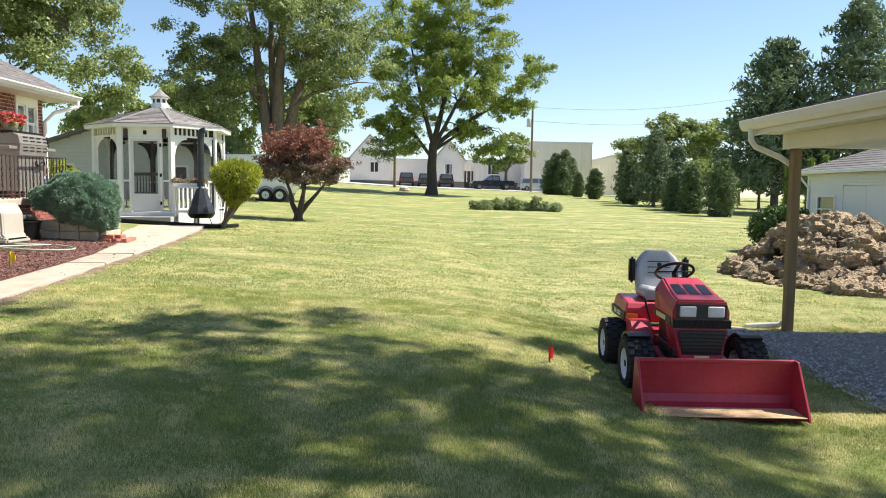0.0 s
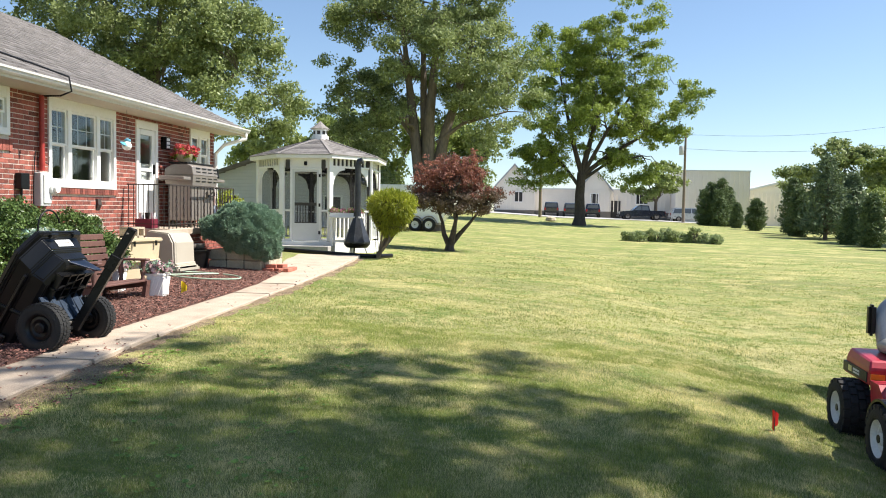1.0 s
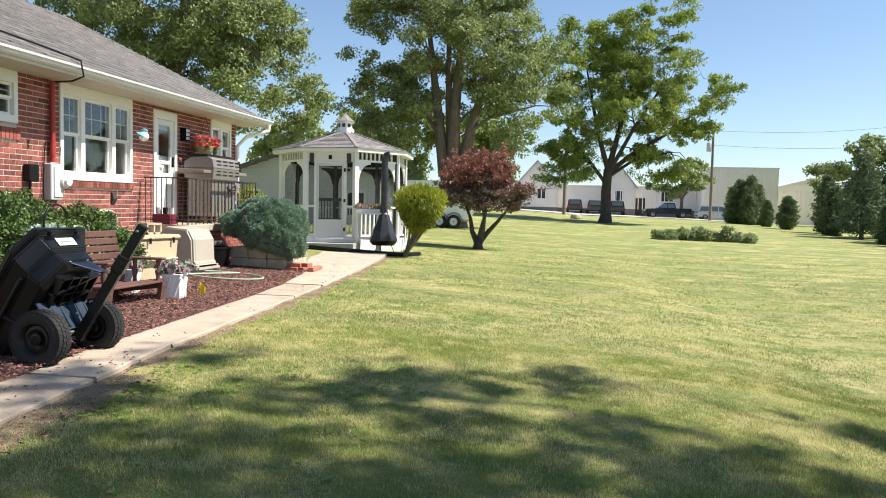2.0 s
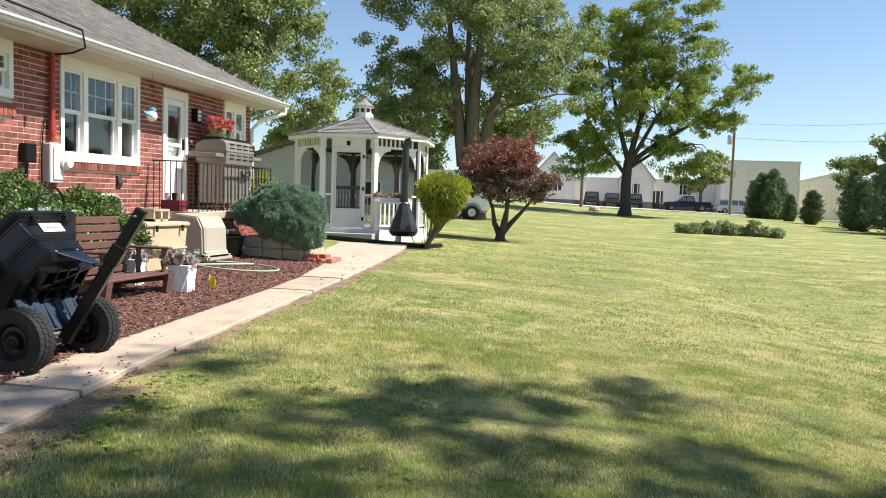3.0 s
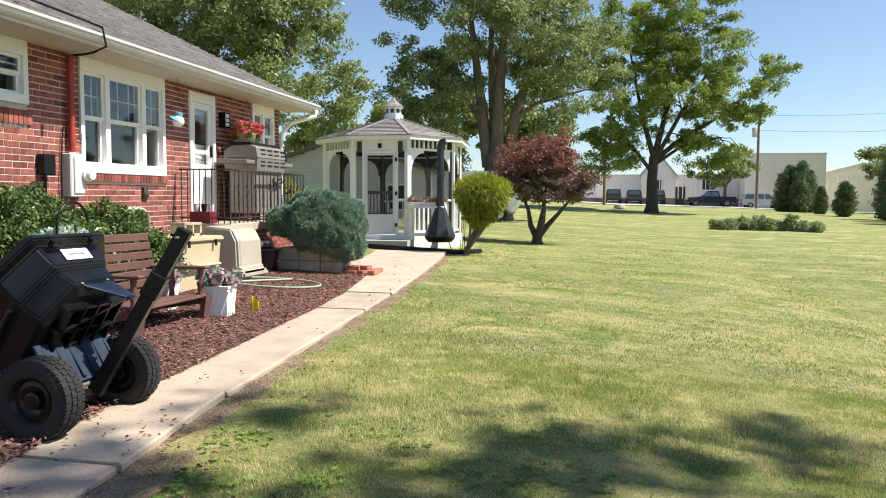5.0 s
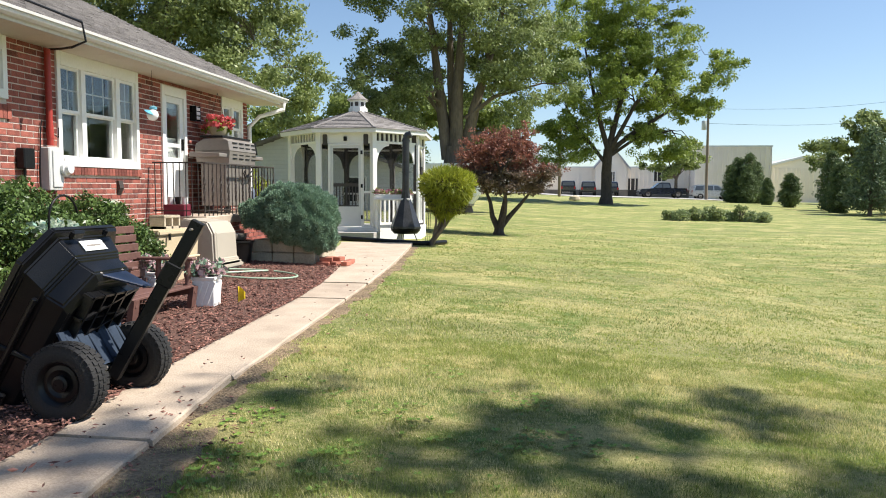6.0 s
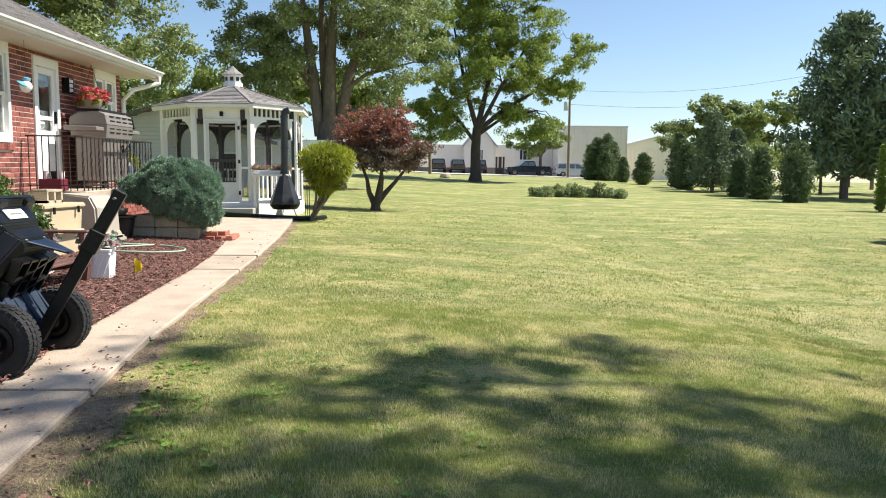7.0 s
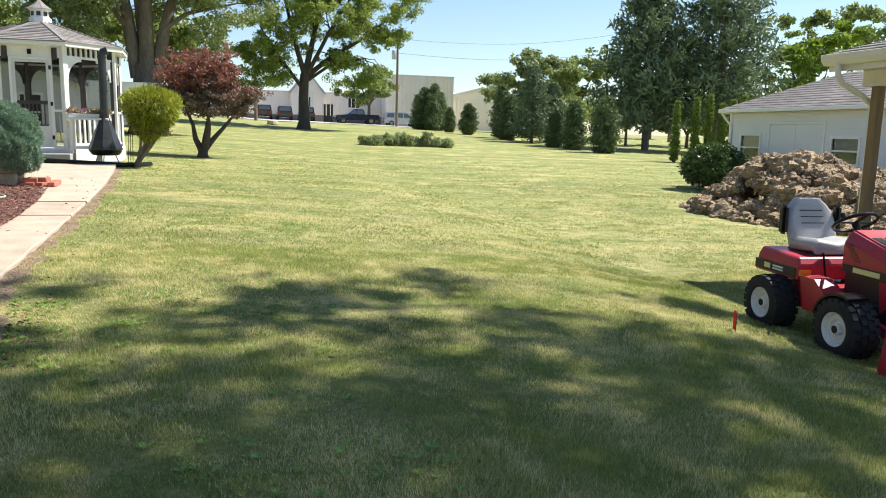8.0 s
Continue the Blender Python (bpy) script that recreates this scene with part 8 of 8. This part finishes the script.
def vehicle(name, label, m, low, cab, glass, paint, wheels, wid=1.85, r=0.36):
    """low, cab and glass: side outlines (x along, z up); the body is lofted across its width with tucked sides."""
    v = thing(name, label, name.replace("_", " "), m, group="parked vehicles")

    def across(outline, w, tuck):
        zs = [z for _, z in outline]
        zc = min(zs)
        return [[(x, y * (1 - tuck * (z - zc)), z) for x, z in outline] for y in (-w / 2, w / 2)]

    part("body", Geo().loft(across(low, wid, 0.02)), paint, v, bevel=0.06, seg=2)
    c = part("cab", Geo().loft(across(cab, wid * 0.94, 0.16)), paint, v, bevel=0.04, seg=2)
    for q in glass:
        part("window", Geo().loft(across(q, wid * 0.955, 0.16)), M_TINT, c)
    for x in wheels:
        for y in (-wid / 2 + 0.1, wid / 2 - 0.1):
            wheel(v, pose(x, y, r), r, 0.24, M_STEEL, 18)
    x0, x1 = min(p[0] for p in low), max(p[0] for p in low)
    for y in (-wid / 2 + 0.16, wid / 2 - 0.16):
        part("headlight", Geo().box(x0 - 0.01, x0 + 0.06, y - 0.12, y + 0.12, 0.72, 0.86), M_LENS, v)
        part("tail_lamp", Geo().box(x1 - 0.05, x1 + 0.012, y - 0.09, y + 0.09, 0.75, 1.05), M_TAIL, v)
    for xa, xb in ((x0 - 0.06, x0 + 0.1), (x1 - 0.1, x1 + 0.06)):
        part("bumper", Geo().box(xa, xb, -wid / 2 + 0.05, wid / 2 - 0.05, 0.38, 0.55), M_BLACK, v, bevel=0.03)
    return v


vehicle("pickup_truck", "dark navy pickup truck parked side-on", on_ground(11.15, 93.5, 4), [(-2.7, 0.40), (2.6, 0.45), (2.65, 1.12), (0.85, 1.12), (-1.1, 1.10), (-2.5, 1.02), (-2.72, 0.8)], [(-1.25, 1.08), (0.9, 1.08), (0.75, 1.68), (0.6, 1.75), (-0.2, 1.77), (-0.45, 1.72)],
        [[(-0.98, 1.16), (-0.15, 1.16), (-0.15, 1.64), (-0.48, 1.62)], [(-0.07, 1.16), (0.72, 1.16), (0.62, 1.62), (-0.07, 1.64)]], M_NAVY, (-1.75, 1.65), 1.9, 0.4)
vehicle("minivan", "silver minivan parked behind the utility pole", on_ground(17.2, 96, 182), [(-2.4, 0.35), (2.4, 0.38), (2.42, 1.0), (1.2, 1.02), (-1.2, 1.02), (-2.2, 0.9), (-2.42, 0.7)], [(-1.6, 0.98), (2.35, 0.98), (2.1, 1.62), (1.7, 1.72), (-0.3, 1.72), (-0.6, 1.66)],
        [[(-1.15, 1.06), (-0.1, 1.06), (-0.1, 1.60), (-0.5, 1.58)], [(0.0, 1.06), (1.0, 1.06), (1.0, 1.60), (0.0, 1.60)], [(1.1, 1.06), (2.1, 1.06), (1.95, 1.56), (1.1, 1.60)]], M_SILVER, (-1.45, 1.45), 1.9, 0.34)
suv_low = [(-2.3, 0.38), (2.3, 0.40), (2.32, 1.05), (1.2, 1.06), (-1.1, 1.05), (-2.15, 0.95), (-2.35, 0.75)]
suv_cab = [(-1.3, 1.02), (2.28, 1.02), (2.1, 1.68), (1.8, 1.78), (-0.2, 1.76), (-0.5, 1.7)]
suv_glass = [[(-0.95, 1.10), (-0.1, 1.10), (-0.1, 1.64), (-0.4, 1.62)], [(0.0, 1.10), (0.9, 1.10), (0.9, 1.64), (0.0, 1.64)], [(1.0, 1.10), (1.95, 1.10), (1.85, 1.6), (1.0, 1.64)]]
for k, (x, paint, lab) in enumerate([(0.55, M_CHARCOAL, "black SUV parked facing the shed"), (3.05, M_CHARCOAL, "dark grey SUV parked facing the shed"), (5.8, M_NAVY, "dark blue SUV parked facing the shed")]):
    s = vehicle("suv", lab, on_ground(x, 101, -90), suv_low, suv_cab, suv_glass, paint, (-1.4, 1.4), 1.9, 0.38)
    part("rear_window", Geo().prism([(-0.72, 1.12), (0.72, 1.12), (0.62, 1.62), (-0.62, 1.62)], 0.03, Matrix.Translation((2.235, 0, 0)) @ pose(0, 0, 0, 0, 0, 90)), M_TINT, s)


M_POLE = mat("grey_pole_wood", (0.20, 0.155, 0.115), 0.9, vary=0.3, scale=2, fine=12)


def utility_pole(x, y, h, arm):
    p = thing("utility_pole", "weathered wooden utility pole" + (" with crossarm and transformer" if arm else ""), "utility pole", on_ground(x, y))
    part("pole", Geo().tube([(0, 0, -0.3), (0, 0, h)], [0.18, 0.12], 10), M_POLE, p, smooth=True)
    if arm == "short":
        part("transformer", Geo().spin([(0.24, h - 2.9), (0.27, h - 2.85), (0.27, h - 2.0), (0.22, h - 1.9)], 14, pose(-0.42, 0, 0)), M_GREYBOX, p, smooth=True)
    elif arm:
        part("crossarm", Geo().box(-1.2, 1.2, -0.06, 0.06, h - 0.6, h - 0.45), M_POLE, p)
        part("transformer", Geo().spin([(0.22, h - 3.6), (0.25, h - 3.55), (0.25, h - 2.7), (0.2, h - 2.6)], 14, pose(-0.42, 0, 0)), M_GREYBOX, p, smooth=True)
        for q in (-1.0, 0.0, 1.0):
            part("insulator", Geo().spin([(0.04, h - 0.45), (0.06, h - 0.38), (0.03, h - 0.25)], 8, pose(q, 0, 0)), M_GREYBOX, p)
    return p


utility_pole(15.4, 90, 10.6, "short")
utility_pole(-0.8, 82, 8.0, False)
utility_pole(40.5, 72, 12.0, True)
tagged(part("power_line", Geo().tube([(15.4 + 25.1 * u, 90 - 18 * u, 11.9 + 0.8 * u - 1.2 * math.sin(math.pi * u)) for u in np.linspace(0, 1, 12)], 0.012, 5).tube([(15.4 + 25.1 * u, 90 - 18 * u, 10.3 + 0.6 * u - 1.2 * math.sin(math.pi * u)) for u in np.linspace(0, 1, 12)], 0.014, 5), M_BLACK), "sagging overhead power lines between two poles", "power line")
tagged(part("boulder", Geo().spin([(0.05, 0), (0.5, 0.05), (0.42, 0.3), (0.1, 0.42)], 9, on_ground(0.2, 66)), M_BLOCK, bevel=0.03), "pale boulder on the lawn by the tree", "rock")

# ---- turf blades, mulch chips and gravel stones ----


def scatter_turf():
    rng = np.random.default_rng(101)
    land = np.vectorize(ground_z)
    edge = np.vectorize(walk_right)
    soil = np.vectorize(soil_width)
    out = []
    # near turf of fine blades, then coarser tufts further off
    for n, ya, yb, power, w0, h0 in ((230000, 2.6, 9.5, 1.15, 0.0010, 0.021), (190000, 8.5, 34, 1.9, 0.0026, 0.019)):
        y = ya + (yb - ya) * rng.random(n) ** power
        x = -1.0 + rng.uniform(-1, 1, n) * (2.2 + (y - 1.0) * 0.62)
        keep = (x > edge(y) + soil(y) * (0.1 + 1.5 * rng.random(n) ** 1.3)) & ~((x > 3.95 + 0.2 * rng.random(n)) & (y < 9.0)) & ~(((x - 9.2) / 2.9) ** 2 + ((y - 15.0) / 2.9) ** 2 < 1)
        keep &= rng.random(n) > np.clip((y - 12) / 22, 0, 1)
        x, y = x[keep], y[keep]
        n = len(x)
        z = land(x, y)
        tall = np.array([0.85 + 0.7 * noise.noise((a * 0.8, b * 0.8, 4)) + 0.4 * noise.noise((a * 4, b * 4, 2)) for a, b in zip(x, y)])
        for k in range(5 if ya < 5 else 3):
            a = rng.random(n) * 2 * math.pi
            px, py = x + rng.normal(0, 0.016, n), y + rng.normal(0, 0.016, n)
            h = np.clip(tall, 0.45, 1.6) * h0 * (0.7 + 0.9 * rng.random(n))
            lean = h * (0.25 + 0.8 * rng.random(n))
            w = w0 * (0.8 + 0.8 * rng.random(n)) * (1 + 0.09 * (y - ya))
            ca, sa = np.cos(a), np.sin(a)
            out.append(np.stack([np.stack([px - sa * w, py + ca * w, z], 1), np.stack([px + sa * w, py - ca * w, z], 1), np.stack([px + ca * lean, py + sa * lean, z + h], 1)], 1))
    q = np.concatenate(out).reshape(-1, 3)
    tagged(soup("grass", q, 3, M_BLADE), "short mown grass blades, green and straw mixed", "grass", kind="stuff")
    # flat broad-leaved weeds in the turf beside the walk
    leaf = []
    hubs = [(4.0 + 4.5 * rng.random(), rng.random() ** 1.5 * 2.0) for _ in range(34)]
    for k in range(520):
        hy, hx = hubs[k % 34]
        y = hy + rng.normal(0, 0.12)
        x = walk_right(y) + soil_width(y) + abs(hx + rng.normal(0, 0.14))
        z, r = ground_z(x, y) + 0.012, rng.uniform(0.014, 0.034)
        for a in rng.random(7) * 6.28:
            d, e = np.array((math.cos(a), math.sin(a), 0.35)) * r, np.array((-math.sin(a), math.cos(a), 0)) * r * 0.3
            p = np.array((x, y, z))
            leaf += [p, p + d * 0.6 + e, p + d, p + d * 0.6 - e]
    tagged(soup("lawn_weeds", np.array(leaf), 4, L_WEED), "flat broad-leaved weeds among the grass", "weeds", kind="stuff")


L_WEED = leaf_mat("weed_leaf", (0.07, 0.15, 0.025), (0.32, 0.46, 0.09), 0.3)
scatter_turf()


def scatter_chips():
    rng = np.random.default_rng(102)
    n = 30000
    y = 4.6 + 11.4 * rng.random(n) ** 1.2
    left = np.array([walk_left(v) for v in y])
    x = left + 0.06 - (2.7 * rng.random(n) ** 1.1)
    stray = rng.random(n) < 0.004 + 0.022 * (y < 7.2)
    x[stray] = left[stray] + 0.04 + rng.random(stray.sum()) ** 0.5 * 0.95
    z = np.array([ground_z(a, b) for a, b in zip(x, y)]) + 0.03 + 0.012 * rng.random(n)
    right = np.array([walk_right(v) for v in y])
    z[(x > left + 0.03) & (x < right)] += 0.018
    z[x > right] -= 0.012
    a = rng.normal(size=(n, 3)) * np.array((1, 1, 0.22))
    a /= np.linalg.norm(a, axis=1)[:, None]
    b = np.cross(a, rng.normal(size=(n, 3)) * np.array((0.3, 0.3, 1)))
    b /= np.linalg.norm(b, axis=1)[:, None]
    c = np.cross(a, b)
    l, w, t = (0.009 + 0.018 * rng.random(n))[:, None], (0.005 + 0.006 * rng.random(n))[:, None], 0.003
    p = np.stack([x, y, z], 1)
    v = np.stack([p - a * l, p + b * w, p + a * l, p - b * w, p + c * t * 2 + b * w * 0.3], 1).reshape(-1, 3)
    f = []
    for k in range(n):
        o = 5 * k
        f += [(o, o + 1, o + 4), (o + 1, o + 2, o + 4), (o + 2, o + 3, o + 4), (o + 3, o, o + 4)]
    me = bpy.data.meshes.new("mulch_chips")
    me.from_pydata(v.tolist(), [], f)
    me.materials.append(M_CHIP)
    tagged(new("mulch_chips", me), "shredded reddish bark mulch chips", "mulch", kind="stuff")


scatter_chips()


def scatter_stones():
    rng = np.random.default_rng(103)
    n = 6500
    x, y = 3.84 + 3.4 * rng.random(n) ** 1.2, 4.5 + 4.5 * rng.random(n)
    z = np.array([ground_z(a, b) for a, b in zip(x, y)]) + 0.032
    r = 0.008 + 0.016 * rng.random(n)
    base = np.array([(1, 0, 0), (0, 1, 0), (-1, 0, 0), (0, -1, 0), (0, 0, 0.8)])
    ang = rng.random(n) * 6.28
    v = np.zeros((n, 5, 3))
    for k in range(5):
        bx, by, bz = base[k]
        s = r * (0.7 + 0.6 * rng.random(n))
        v[:, k, 0] = x + s * (bx * np.cos(ang) - by * np.sin(ang))
        v[:, k, 1] = y + s * (bx * np.sin(ang) + by * np.cos(ang))
        v[:, k, 2] = z + s * bz
    f = []
    for k in range(n):
        o = 5 * k
        f += [(o, o + 1, o + 4), (o + 1, o + 2, o + 4), (o + 2, o + 3, o + 4), (o + 3, o, o + 4)]
    me = bpy.data.meshes.new("gravel_stones")
    me.from_pydata(v.reshape(-1, 3).tolist(), [], f)
    me.materials.append(M_STONE_J)
    tagged(new("gravel_stones", me), "loose grey crushed stones", "gravel", kind="stuff")


scatter_stones()
